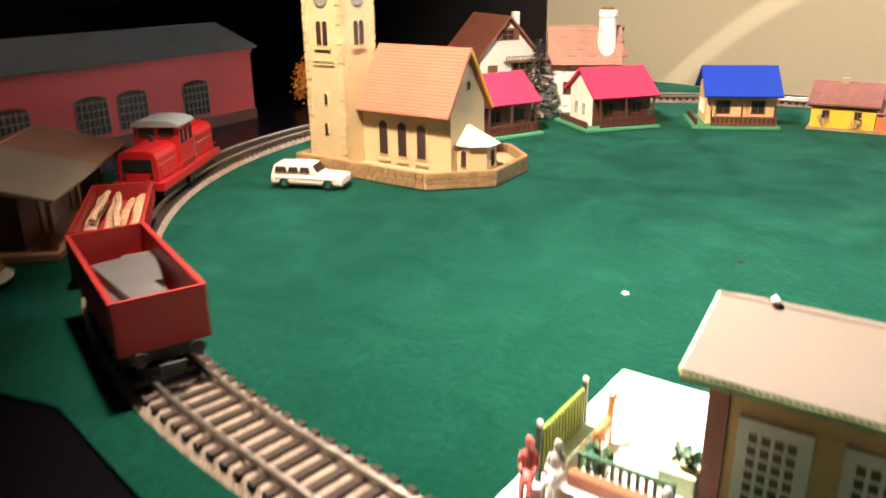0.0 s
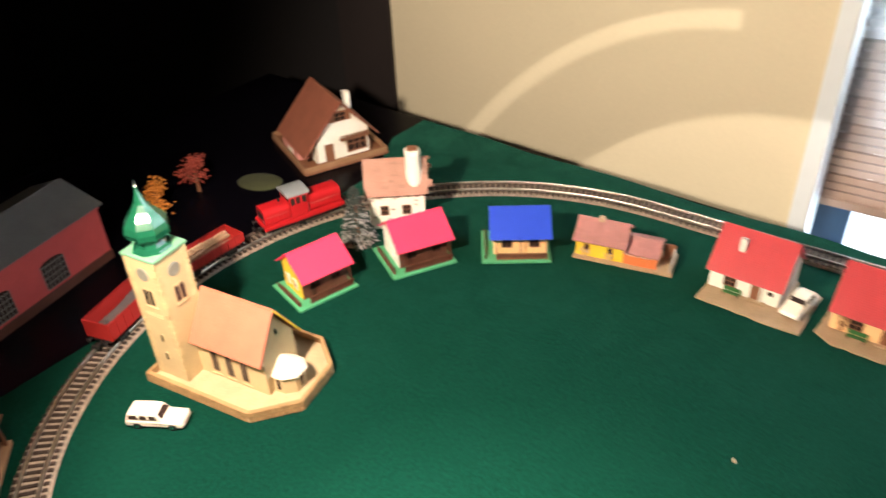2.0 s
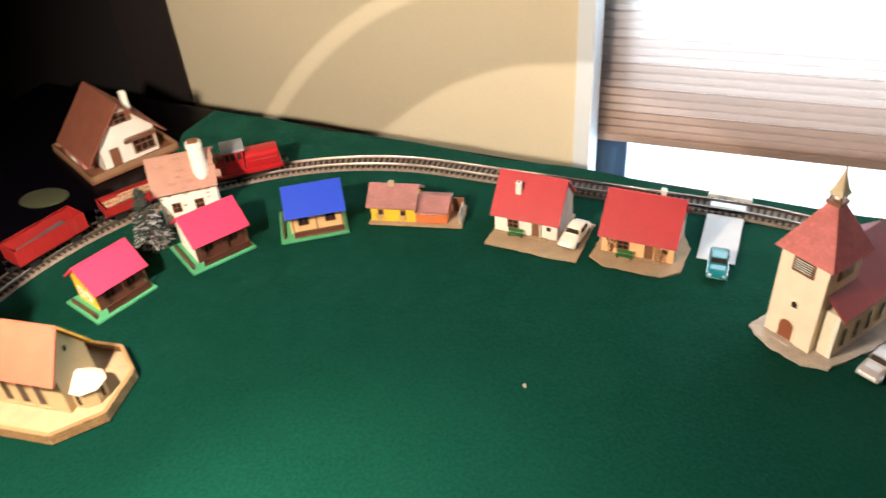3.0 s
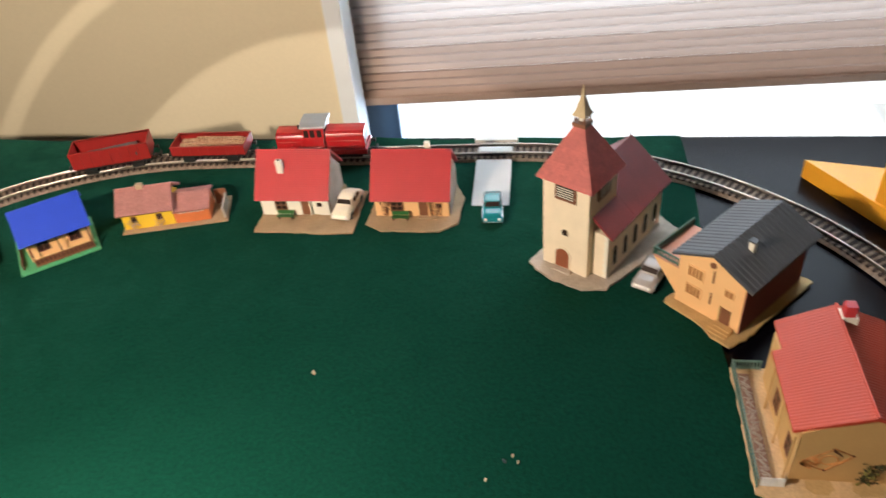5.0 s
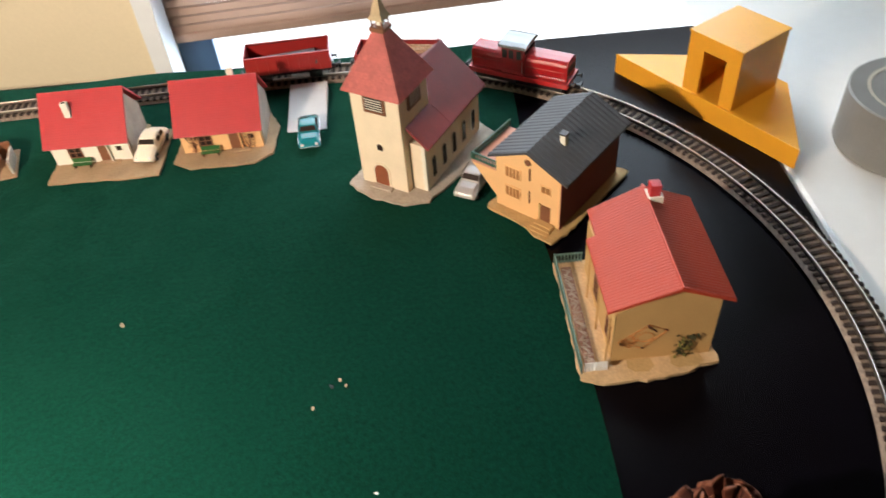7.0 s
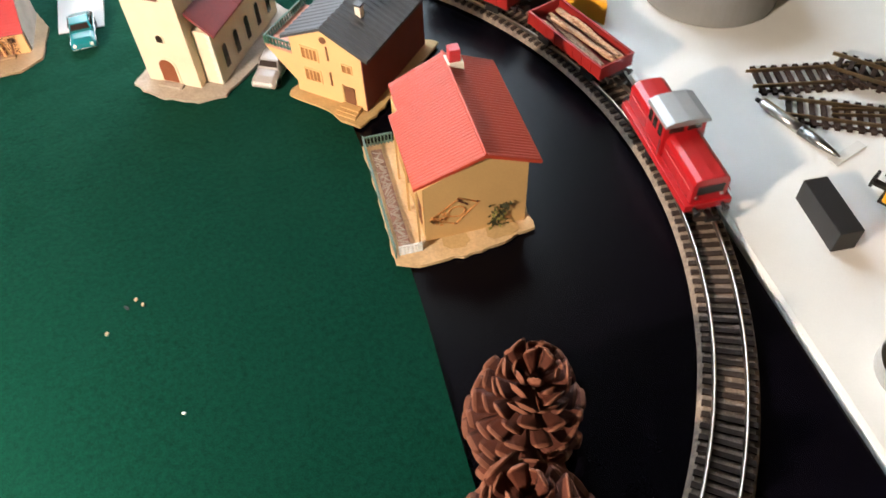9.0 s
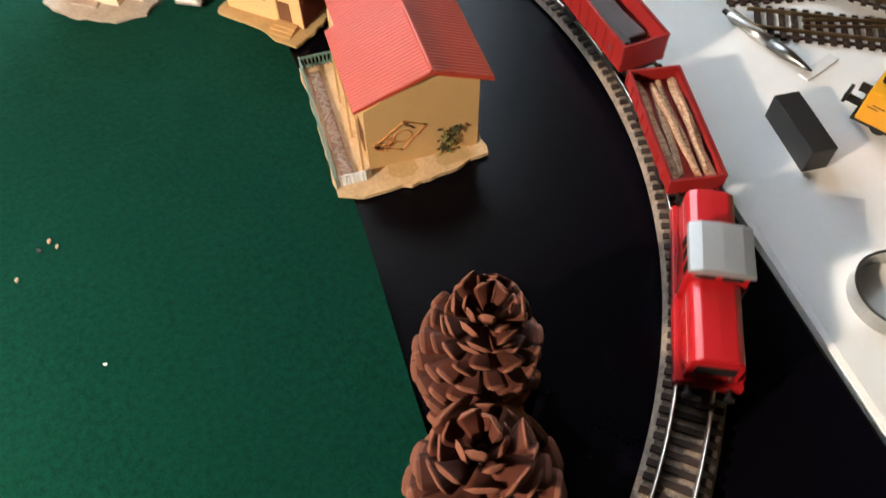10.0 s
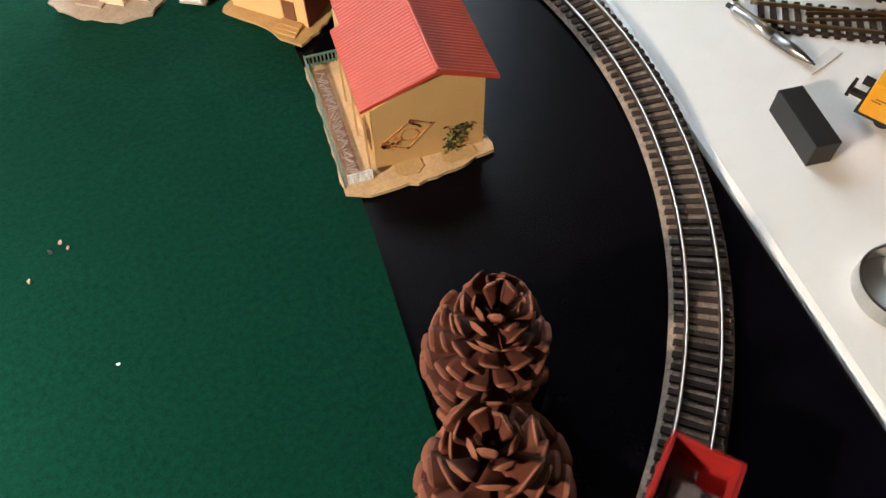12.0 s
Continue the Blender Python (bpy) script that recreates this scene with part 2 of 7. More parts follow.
def bm_rod(bm, a, b, r, n=8):
    a, b = Vector(a), Vector(b)
    d = b - a
    m = Matrix.Translation(a) @ d.to_track_quat("Z", "Y").to_matrix().to_4x4()
    return bm_lathe(bm, [(r, 0), (r, d.length)], n, m)


def B():
    return bmesh.new()


def mesh_of(name, bm, mat, bevel=0.0, smooth=False):
    if bevel:
        bmesh.ops.bevel(bm, geom=bm.edges[:], offset=bevel, segments=2, affect="EDGES", profile=0.6, clamp_overlap=True)
    me = bpy.data.meshes.new(name)
    bm.to_mesh(me)
    bm.free()
    me.materials.append(mat)
    if smooth:
        me.polygons.foreach_set("use_smooth", [True] * len(me.polygons))
    return me


def part(name, bm, mat, parent, label="", bevel=0.0, smooth=False):
    ob = new(name, mesh_of(name, bm, mat, bevel, smooth))
    ob.parent = parent
    return tagged(ob, label)


def solid(name, bm, mat, label, category, kind="", bevel=0.0, smooth=False, at=None):
    ob = new(name, mesh_of(name, bm, mat, bevel, smooth))
    if at is not None:
        ob.matrix_basis = at
    return tagged(ob, label, category, kind=kind)


def thing(name, x, y, z, rz, label, category, group=""):
    ob = new(name)
    ob.empty_display_size = 0.02
    ob.matrix_basis = pose(x, y, z, 0, 0, rz)
    return tagged(ob, label, category, group)


# ---- setting ----
TX0, TX1, TY0, TY1 = -0.80, 0.6015, -0.80, 0.172
solid("floor", bm_box(B(), -2.2, 2.2, -2.2, 0.6, -0.80, -0.76), CARPET, "dark carpeted floor under the tables", "floor", "structure")
solid("ceiling", bm_box(B(), -2.2, 2.2, -2.2, 0.6, 1.65, 1.70), CEIL, "unseen ceiling coloured dark to cut bounced light", "ceiling", "structure")
solid("wall_west", bm_box(B(), -2.3, -2.2, -2.2, 0.6, -0.76, 1.65), DARK, "room wall coloured near-black for lack of light", "wall", "structure")
solid("wall_east", bm_box(B(), 2.2, 2.3, -2.2, 0.6, -0.76, 1.65), WALL, "beige painted wall", "wall", "structure")
solid("wall_south", bm_box(B(), -2.2, 2.2, -2.3, -2.2, -0.76, 1.65), DARK, "room wall coloured near-black for lack of light", "wall", "structure")
solid("wall_corner", bm_box(B(), -2.2, -0.68, 0.36, 0.46, -0.76, 1.65), DARK, "near-black wall beside the beige wall, gloom put in its colour", "wall", "structure")
solid("trim_corner", bm_box(B(), -0.80, -0.681, 0.34, 0.3599, -0.76, 1.65), material("dark_brown_post", (0.020, 0.013, 0.012), 0.7), "dark brown corner post beside the beige wall", "trim", "structure")
WX0, WX1, WZ0, WZ1 = 0.006, 0.82, -0.30, 0.95
WY = 0.345
bm = B()
bm_box(bm, -0.68, WX0, WY, WY + 0.12, -0.76, 1.65)
bm_box(bm, WX1, 2.2, WY, WY + 0.12, -0.76, 1.65)
bm_box(bm, WX0, WX1, WY, WY + 0.12, -0.76, WZ0)
bm_box(bm, WX0, WX1, WY, WY + 0.12, WZ1, 1.65)
solid("wall_north", bm, WALL, "beige painted wall with a window opening", "wall", "structure")

win = thing("window_1", 0, WY, 0, 0, "bright window with white casing and dark blue sash", "window")
win["kind"] = "structure"
part("casing", bm_box(B(), WX0 - 0.012, WX0 + 0.011, -0.012, 0.03, WZ0, WZ1), FRAME_WHITE, win, "white painted casing", 0.002)
part("casing", bm_box(B(), WX1 - 0.012, WX1 + 0.035, -0.012, 0.05, WZ0, WZ1), FRAME_WHITE, win, "white painted casing", 0.002)
part("sash", bm_box(B(), WX0 + 0.001, WX0 + 0.048, 0.06, 0.09, WZ0 + 0.02, WZ1), FRAME_BLUE, win, "dark blue sash", 0.002)
part("sash", bm_box(B(), WX1 - 0.07, WX1 - 0.013, 0.06, 0.09, WZ0 + 0.02, WZ1), FRAME_BLUE, win, "dark blue sash", 0.002)
part("sill", bm_box(B(), WX0, WX1, -0.02, 0.12, WZ0, WZ0 + 0.02), FRAME_WHITE, win, "white sill", 0.002)
solid("backdrop", bm_box(B(), -0.6, 2.0, 0.9, 0.92, -0.7, 1.8), glow("daylight_glare", (0.93, 0.97, 1.0), 2.5), "overexposed white daylight outside", "backdrop", "structure")


def blind_material(name, through_share, cloth, face=(0.52, 0.45, 0.42)):
    """Pleated cloth; through_share of the light that it does not reflect passes it."""
    m = material(name, face, 0.9, vary=0.05, bump=0.1)
    nt = m.node_tree
    tr, mx = nt.nodes.new("ShaderNodeBsdfTranslucent"), nt.nodes.new("ShaderNodeMixShader")
    tr.inputs[0].default_value = (*cloth, 1)
    mx.inputs[0].default_value = through_share
    nt.links.new(nt.nodes["Principled BSDF"].outputs[0], mx.inputs[1])
    nt.links.new(tr.outputs[0], mx.inputs[2])
    nt.links.new(mx.outputs[0], nt.nodes["Material Output"].inputs[0])
    return m


def pleats(bm, x0, x1, z0, z1, h):
    n = int((z1 - z0) / h)
    rows = []
    for i in range(2 * n + 1):
        y = 0.0030 if i % 2 else -0.0030
        z = z0 + i * (z1 - z0) / (2 * n)
        rows.append((bm.verts.new((x0, y, z)), bm.verts.new((x1, y, z))))
    for a, b in zip(rows, rows[1:]):
        bm.faces.new((a[0], a[1], b[1], b[0]))
    return bm


def pleated_blind():
    th = thing("pleated_blind", WX0 + 0.003, WY + 0.045, -0.080, 0, "white pleated cellular window blind, half lowered", "blind")
    th.matrix_basis = pose(WX0 + 0.003, WY + 0.045, -0.080, 0, -2.3, 0)  # hangs a little crooked
    x0, x1 = 0.0, WX1 - WX0 - 0.018
    # six bands of cloth, each darker and less translucent than the one above
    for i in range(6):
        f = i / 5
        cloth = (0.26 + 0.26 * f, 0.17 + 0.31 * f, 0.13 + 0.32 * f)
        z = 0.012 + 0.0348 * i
        part("lower_pleats", pleats(B(), x0, x1, z, z + 0.0347, 0.0105), blind_material("lower_blind_cloth", 0.14 + 0.26 * f, cloth, (0.36 + 0.16 * f, 0.25 + 0.20 * f, 0.20 + 0.22 * f)), th, "tan-grey lower pleats")
    part("open_pleats", pleats(B(), x0, x1, 0.2210, 0.95, 0.0135), blind_material("open_blind_cloth", 0.80, (0.92, 0.90, 0.88)), th, "white pleats lit from behind")
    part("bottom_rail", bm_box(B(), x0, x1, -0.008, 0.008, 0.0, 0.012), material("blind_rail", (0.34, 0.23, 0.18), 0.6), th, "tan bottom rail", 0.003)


pleated_blind()

table = thing("layout_table", 0, 0, 0, 0, "black laminate table carrying the model railway", "table")
part("tabletop", bm_box(B(), TX0, TX1, TY0, TY1, -0.032, -0.0015), TABLE_BLACK, table, bevel=0.002)
for lx, ly in ((TX0 + 0.06, TY0 + 0.06), (TX1 - 0.06, TY0 + 0.06), (TX1 - 0.06, TY1 - 0.06), (TX0 + 0.06, TY1 - 0.06)):
    part("leg", bm_box(B(), lx - 0.025, lx + 0.025, ly - 0.025, ly + 0.025, -0.76, -0.032), TABLE_EDGE, table)

side = thing("side_table", 0, 0, 0, 0, "white laminate side table beside the layout", "table")
part("tabletop", bm_box(B(), 0.6042, 1.35, -0.9, 0.24, -0.03, -0.002), TABLE_WHITE, side, bevel=0.004)
for lx, ly in ((0.67, -0.84), (1.29, -0.84), (1.29, 0.18), (0.67, 0.18)):
    part("leg", bm_box(B(), lx - 0.02, lx + 0.02, ly - 0.02, ly + 0.02, -0.76, -0.03), TABLE_WHITE, side)


def felt_sheet():
    """Green felt laid over the table, with slight waves and an uneven cut edge."""
    bm = B()
    nx, ny = 150, 110
    fx0, fx1, fy0, fy1 = -0.425, 0.402, -0.79, 0.168
    grid = []
    for j in range(ny + 1):
        row = []
        for i in range(nx + 1):
            x, y = fx0 + (fx1 - fx0) * i / nx, fy0 + (fy1 - fy0) * j / ny
            if j < 22:
                near = -0.613 + 0.006 * noise.noise((x * 8, 5, 0)) - 0.55 * max(0.0, -0.13 - x) if x > -0.45 else -0.79
                y = max(near, -0.79) + (fy0 + (fy1 - fy0) * 22 / ny - max(near, -0.79)) * j / 22
            if i == nx:
                x += 0.003 * math.sin(y * 19) + 0.011 * min(1, max(0, (-y - 0.1) / 0.3))
            if i == 0:
                x += 0.006 * noise.noise((3, y * 7, 0)) - 0.045 * min(1, max(0, (y - 0.02) / 0.08))
            if j == ny:
                y += 0.006 * noise.noise((x * 9, 0, 0))
            z = 0.0008 * noise.noise((x * 14, y * 14, 3)) + 0.0002
            row.append(bm.verts.new((x, y, min(z, 0.0006))))
        grid.append(row)
    for j in range(ny):
        for i in range(nx):
            bm.faces.new((grid[j][i], grid[j][i + 1], grid[j + 1][i + 1], grid[j + 1][i]))
    return bm


solid("felt_sheet", felt_sheet(), FELT, "green felt cloth spread over the black table", "felt cloth", smooth=True)

# ---- track ----
OA, OB, OR = Vector((-0.0795, -0.2292)), Vector((0.2365, -0.2150)), 0.3526
STRAIGHT = (OB - OA).length
TURN = math.degrees(math.atan2(OB.y - OA.y, OB.x - OA.x))
LAP = 2 * math.pi * OR + 2 * STRAIGHT


def along(s):
    """Place and heading (degrees) of the track's centre line, clockwise from the near end of the western curve."""
    s %= LAP
    c = math.pi * OR
    if s < c:
        a = s / OR
        x, y, h = -OR * math.sin(a), -OR * math.cos(a), 180 - math.degrees(a)
    elif s < c + STRAIGHT:
        x, y, h = s - c, OR, 0.0
    elif s < 2 * c + STRAIGHT:
        a = (s - c - STRAIGHT) / OR
        x, y, h = STRAIGHT + OR * math.sin(a), OR * math.cos(a), -math.degrees(a)
    else:
        x, y, h = STRAIGHT - (s - 2 * c - STRAIGHT), -OR, -180.0
    k = radians(TURN)
    return OA.x + x * math.cos(k) - y * math.sin(k), OA.y + x * math.sin(k) + y * math.cos(k), h + TURN


def swept(profile, step=0.012):
    bm = B()
    n = int(LAP / step)
    rings = []
    for i in range(n):
        x, y, a = along(i * LAP / n)
        nx, ny = -math.sin(radians(a)), math.cos(radians(a))
        rings.append([bm.verts.new((x + nx * u, y + ny * u, z)) for u, z in profile])
    k = len(profile)
    for i in range(n):
        p, q = rings[i], rings[(i + 1) % n]
        for j in range(k):
            bm.faces.new((p[j], q[j], q[(j + 1) % k], p[(j + 1) % k]))
    bmesh.ops.recalc_face_normals(bm, faces=bm.faces[:])
    return bm


RAIL_TOP = 0.0072
track = thing("model_railway_track", 0, 0, 0, 0, "oval model railway track with grey-brown ballast bed", "railway track")
part("ballast_bed", swept([(-0.0158, 0.0006), (0.0158, 0.0006), (0.0128, 0.0036), (-0.0128, 0.0036)]), BALLAST, track, "grey-brown moulded ballast")
for off in (-0.0082, 0.0082):
    part("rail", swept([(off - 0.0009, 0.0047), (off + 0.0009, 0.0047), (off + 0.0005, 0.0062), (off + 0.0006, RAIL_TOP), (off - 0.0006, RAIL_TOP), (off - 0.0005, 0.0062)]), RAIL, track, "shiny nickel-silver rail", smooth=True)
sleeper_mesh = mesh_of("sleeper", bm_box(B(), -0.0015, 0.0015, -0.0138, 0.0138, 0.003, 0.0047), SLEEPER)


def sleepers():
    n = int(LAP / 0.0066)
    rest = B()
    for i in range(n):
        s = i * LAP / n
        x, y, a = along(s)
        m = pose(x, y, 0, 0, 0, a)
        if 1.15 < s < LAP - 0.02 or s < 0.0:
            ob = new("sleeper", sleeper_mesh)
            ob.parent, ob.matrix_basis = track, m
        else:
            bm_box(rest, -0.0015, 0.0015, -0.0138, 0.0138, 0.003, 0.0047, m)
    tagged(part("sleeper_run", rest, SLEEPER, track), kind="stuff")


# ---- train ----
def wheelset(parent, x, r=0.0055):
    ax = new("wheelset")
    ax.empty_display_size = 0.005
    ax.parent = parent
    ax.matrix_basis = pose(x, 0, RAIL_TOP + r)
    rot = Matrix.Rotation(radians(90), 4, "X")
    for y in (-0.0083, 0.0083):
        part("wheel", bm_lathe(B(), [(r * 0.5, -0.001), (r, -0.001), (r, 0.001), (r * 0.5, 0.001)], 16, Matrix.Translation((0, y, 0)) @ rot), BLACK, ax)
    return ax


def buffers(parent, x, sign, z=0.016):
    for y in (-0.009, 0.009):
        bm = bm_rod(B(), (x, y, z), (x + sign * 0.004, y, z), 0.0011)
        bm_rod(bm, (x + sign * 0.004, y, z), (x + sign * 0.005, y, z), 0.0024, 12)
        part("buffer", bm, BLACK, parent)
    bm = bm_box(B(), min(x, x + sign * 0.008), max(x, x + sign * 0.008), -0.0015, 0.0015, 0.0105, 0.0125)
    bm_box(bm, min(x + sign * 0.006, x + sign * 0.008), max(x + sign * 0.006, x + sign * 0.008), -0.004, 0.004, 0.0105, 0.014)
    part("coupling", bm, BLACK, parent)


def wagon(name, label, height):
    th = thing(name, 0, 0, 0, 0, label, "railway wagon", "goods wagons of the train")
    L, W, z0 = 0.0402, 0.0144, 0.0165
    part("underframe", bm_box(B(), -L + 0.001, L - 0.001, -0.011, 0.011, 0.0125, z0), BLACK, th, "black underframe")
    part("floor", bm_box(B(), -L + 0.0012, L - 0.0012, -W + 0.0012, W - 0.0012, z0, z0 + 0.0015), RED_DARK, th)
    zt = z0 + height
    for sy in (-1, 1):
        y0, y1 = sorted((sy * (W - 0.0012), sy * W))
        bm = bm_box(B(), -L, L, y0, y1, z0, zt)
        bm_box(bm, -L, L, min(y0, sy * (W + 0.0006)), max(y1, sy * (W + 0.0006)), zt - 0.0016, zt)
        for i in range(9):
            x = -L + 0.001 + i * (2 * L - 0.002) / 8
            bm_box(bm, x - 0.0007, x + 0.0007, *sorted((sy * W, sy * (W + 0.0006))), z0, zt - 0.0016)
        part("side_wall", bm, RED_DARK, th)
    for sx in (-1, 1):
        x0, x1 = sorted((sx * (L - 0.0012), sx * L))
        part("end_wall", bm_box(B(), x0, x1, -W + 0.0012, W - 0.0012, z0, zt), RED_DARK, th)
        buffers(th, sx * L, sx)
        part("axle_guard", bm_box(B(), sx * 0.024 - 0.006, sx * 0.024 + 0.006, -0.0125, 0.0125, 0.0075, 0.0125), BLACK, th)
    return th, [wheelset(th, 0.024), wheelset(th, -0.024)]


def gondola():
    th, w = wagon("open_gondola_wagon", "red open gondola wagon loaded with grey slabs", 0.0185)
    rnd = random.Random(4)
    for i, (x, y, z, a, lx) in enumerate(((-0.004, -0.004, 0.0185, 3, 0.03), (0.003, 0.004, 0.0185, -2, 0.031), (0.0, 0.0005, 0.0225, 7, 0.026), (0.012, -0.006, 0.0225, -9, 0.017))):
        bm = bm_box(B(), -lx, lx, -0.0062, 0.0062, 0, 0.004, pose(x, y, z, rnd.uniform(-3, 3), 0, a))
        part("slab", bm, COAL, th, "dark grey slab load", 0.0004)
    return th, w


def log_wagon():
    th, w = wagon("log_wagon", "red low-sided wagon loaded with split logs", 0.0105)
    rnd = random.Random(9)
    # split billets: y, half width, half height, z, yaw in degrees, length, start
    for i, (y, half, h, z, yaw, ln, x0) in enumerate(((-0.0098, 0.0033, 0.0022, 0.0204, 0.5, 0.073, -0.037), (-0.0032, 0.0022, 0.0017, 0.0199, -2.5, 0.066, -0.034), (0.0030, 0.0021, 0.0019, 0.0202, 1.5, 0.071, -0.036), (0.0098, 0.0032, 0.0023, 0.0206, -0.5, 0.072, -0.036), (-0.0008, 0.0019, 0.0016, 0.0236, 4.0, 0.060, -0.028), (0.0080, 0.0017, 0.0015, 0.0246, -3.0, 0.052, -0.018))):
        bm = B()
        rings = []
        ang = [rnd.uniform(-0.25, 0.25) + math.tau * j / 7 for j in range(7)]
        k1 = math.tan(radians(yaw))
        for k in range(9):
            x = x0 + k * ln / 8
            g = rnd.uniform(0.84, 1.1) * (0.8 if k in (0, 8) else 1.0)
            rings.append([bm.verts.new((x, y + k1 * x + half * g * math.cos(a) + 0.0005 * math.sin(k * 1.3 + i), z + h * g * math.sin(a))) for a in ang])
        n = 7
        for a, b in zip(rings, rings[1:]):
            for j in range(n):
                bm.faces.new((a[j], b[j], b[(j + 1) % n], a[(j + 1) % n]))
        bm.faces.new(rings[0])
        bm.faces.new(rings[-1][::-1])
        bmesh.ops.recalc_face_normals(bm, faces=bm.faces[:])
        part("log", bm, LOG, th, "peeled tan log")
    return th, w


def locomotive():
    th = thing("diesel_locomotive", 0, 0, 0, 0, "glossy red diesel shunting locomotive with silver cab roof", "locomotive")
    L, W = 0.046, 0.0150
    part("frame", bm_box(B(), -L, L, -W, W, 0.0135, 0.0185), RED, th, "red running board", 0.0005)
    part("underframe", bm_box(B(), -L + 0.006, L - 0.006, -0.0115, 0.0115, 0.008, 0.0135), BLACK, th, "black underframe")
    for x0, x1, zt in ((-0.044, -0.006, 0.0375), (0.015, 0.044, 0.0365)):
        hw = 0.0115
        bm = bm_prism(B(), [(-hw, 0.0186), (hw, 0.0186), (hw, zt - 0.005), (hw - 0.0012, zt - 0.0022), (hw - 0.0042, zt - 0.0004), (0, zt), (-hw + 0.0042, zt - 0.0004), (-hw + 0.0012, zt - 0.0022), (-hw, zt - 0.005)], x0, x1, Matrix(((0, 0, 1, 0), (1, 0, 0, 0), (0, 1, 0, 0), (0, 0, 0, 1))))
        hood = part("hood", bm, RED, th, "red engine hood", 0.0007)
        for sy in (-1, 1):
            y0, y1 = sorted((sy * (hw - 0.0001), sy * (hw + 0.0004)))
            part("stripe", bm_box(B(), x0 + 0.002, x1 - 0.002, y0, y1 - 0.0001, 0.0275, 0.0279), STRIPE, hood, "thin dull stripe")
            for k in range(4):
                xx = x0 + 0.004 + k * (x1 - x0 - 0.008) / 4
                part("door_panel", bm_box(B(), xx, xx + 0.005, y0, y1 - 0.0001, 0.0200, 0.0268), RED, hood)
    cab = part("cab", bm_box(B(), -0.0058, 0.0148, -0.0138, 0.0138, 0.0186, 0.0445), RED, th, "red cab", 0.0006)
    for sy in (-1, 1):
        for x in (-0.0035, 0.0035, 0.0095):
            part("cab_window", bm_box(B(), x, x + 0.0042, *sorted((sy * 0.0136, sy * 0.0141)), 0.034, 0.042), GLASS_DARK, cab, "dark window")
        part("handrail", bm_rod(B(), (-0.0048, sy * 0.0146, 0.021), (-0.0048, sy * 0.0146, 0.033), 0.0003, 6), STEEL, cab)
        part("grab_rail", bm_rod(B(), (-L + 0.003, sy * 0.0142, 0.0225), (L - 0.003, sy * 0.0142, 0.0225), 0.0003, 6), RED, th)
        part("step", bm_box(B(), 0.001, 0.008, *sorted((sy * 0.0118, sy * 0.0145)), 0.008, 0.0134), BLACK, th)
    for x0, x1 in ((-0.0063, -0.0057), (0.0147, 0.0153)):
        for y in (-0.0095, 0.0025):
            part("cab_window", bm_box(B(), x0, x1, y - 0.001, y + 0.008, 0.0380, 0.0434), GLASS_DARK, cab, "dark window")
    prof = [(-0.0148, 0.0440), (0.0148, 0.0440), (0.0142, 0.0462), (0.009, 0.0480), (0, 0.0486), (-0.009, 0.0480), (-0.0142, 0.0462)]
    part("cab_roof", bm_prism(B(), prof, -0.0082, 0.0172, Matrix(((0, 0, 1, 0), (1, 0, 0, 0), (0, 1, 0, 0), (0, 0, 0, 1)))), SILVER, th, "silver painted roof", 0.0004)
    part("exhaust", bm_lathe(B(), [(0.0013, 0.037), (0.0013, 0.0405), (0.0009, 0.0405)], 12, pose(0.022, 0, 0)), BLACK, th)
    for sx in (-1, 1):
        buffers(th, sx * L, sx)
        for y in (-0.008, 0.008):
            # black panel puts the shadow on the hood end into colour
            part("hood_end_shade", bm_box(B(), *sorted((sx * 0.0438, sx * 0.0443)), -0.0085, 0.0085, 0.0245, 0.0315), BLACK, th, "black hood-end panel holding the shadow there") if y < 0 else None
            part("headlight", bm_rod(B(), (sx * 0.0438, y, 0.0225), (sx * 0.0446, y, 0.0225), 0.0011, 12), STEEL, th, "round headlight")
    for ob in th.children_recursive:
        ob.data.transform(Matrix.Rotation(math.pi, 4, "Z") @ Matrix.Diagonal((1.05, 1.0, 1.0, 1)))
    return th, [wheelset(th, x) for x in (-0.029, 0.0, 0.029)]


loco, loco_wheels = locomotive()
logs, logs_wheels = log_wagon()
gond, gond_wheels = gondola()
TRAIN = ((loco, loco_wheels, -0.0090), (logs, logs_wheels, 0.112), (gond, gond_wheels, 0.218))


def travelled(t, back=0.0):
    """Way along the track at t seconds; the train slows a little in the last curve."""
    g = min(1.0, max(0.0, (t - 1.4) / 1.6))
    s = 0.288 - back + 0.19 * t + 0.016 * (1 - g * g * (3 - 2 * g))
    f = min(1.0, max(0.0, (s - 0.1) / 0.9))
    return s - 0.17 * max(0.0, s - 2.0) - 0.009 * f * f * (3 - 2 * f) + 0.010 * math.exp(-((t - 7.3) / 1.7) ** 2)


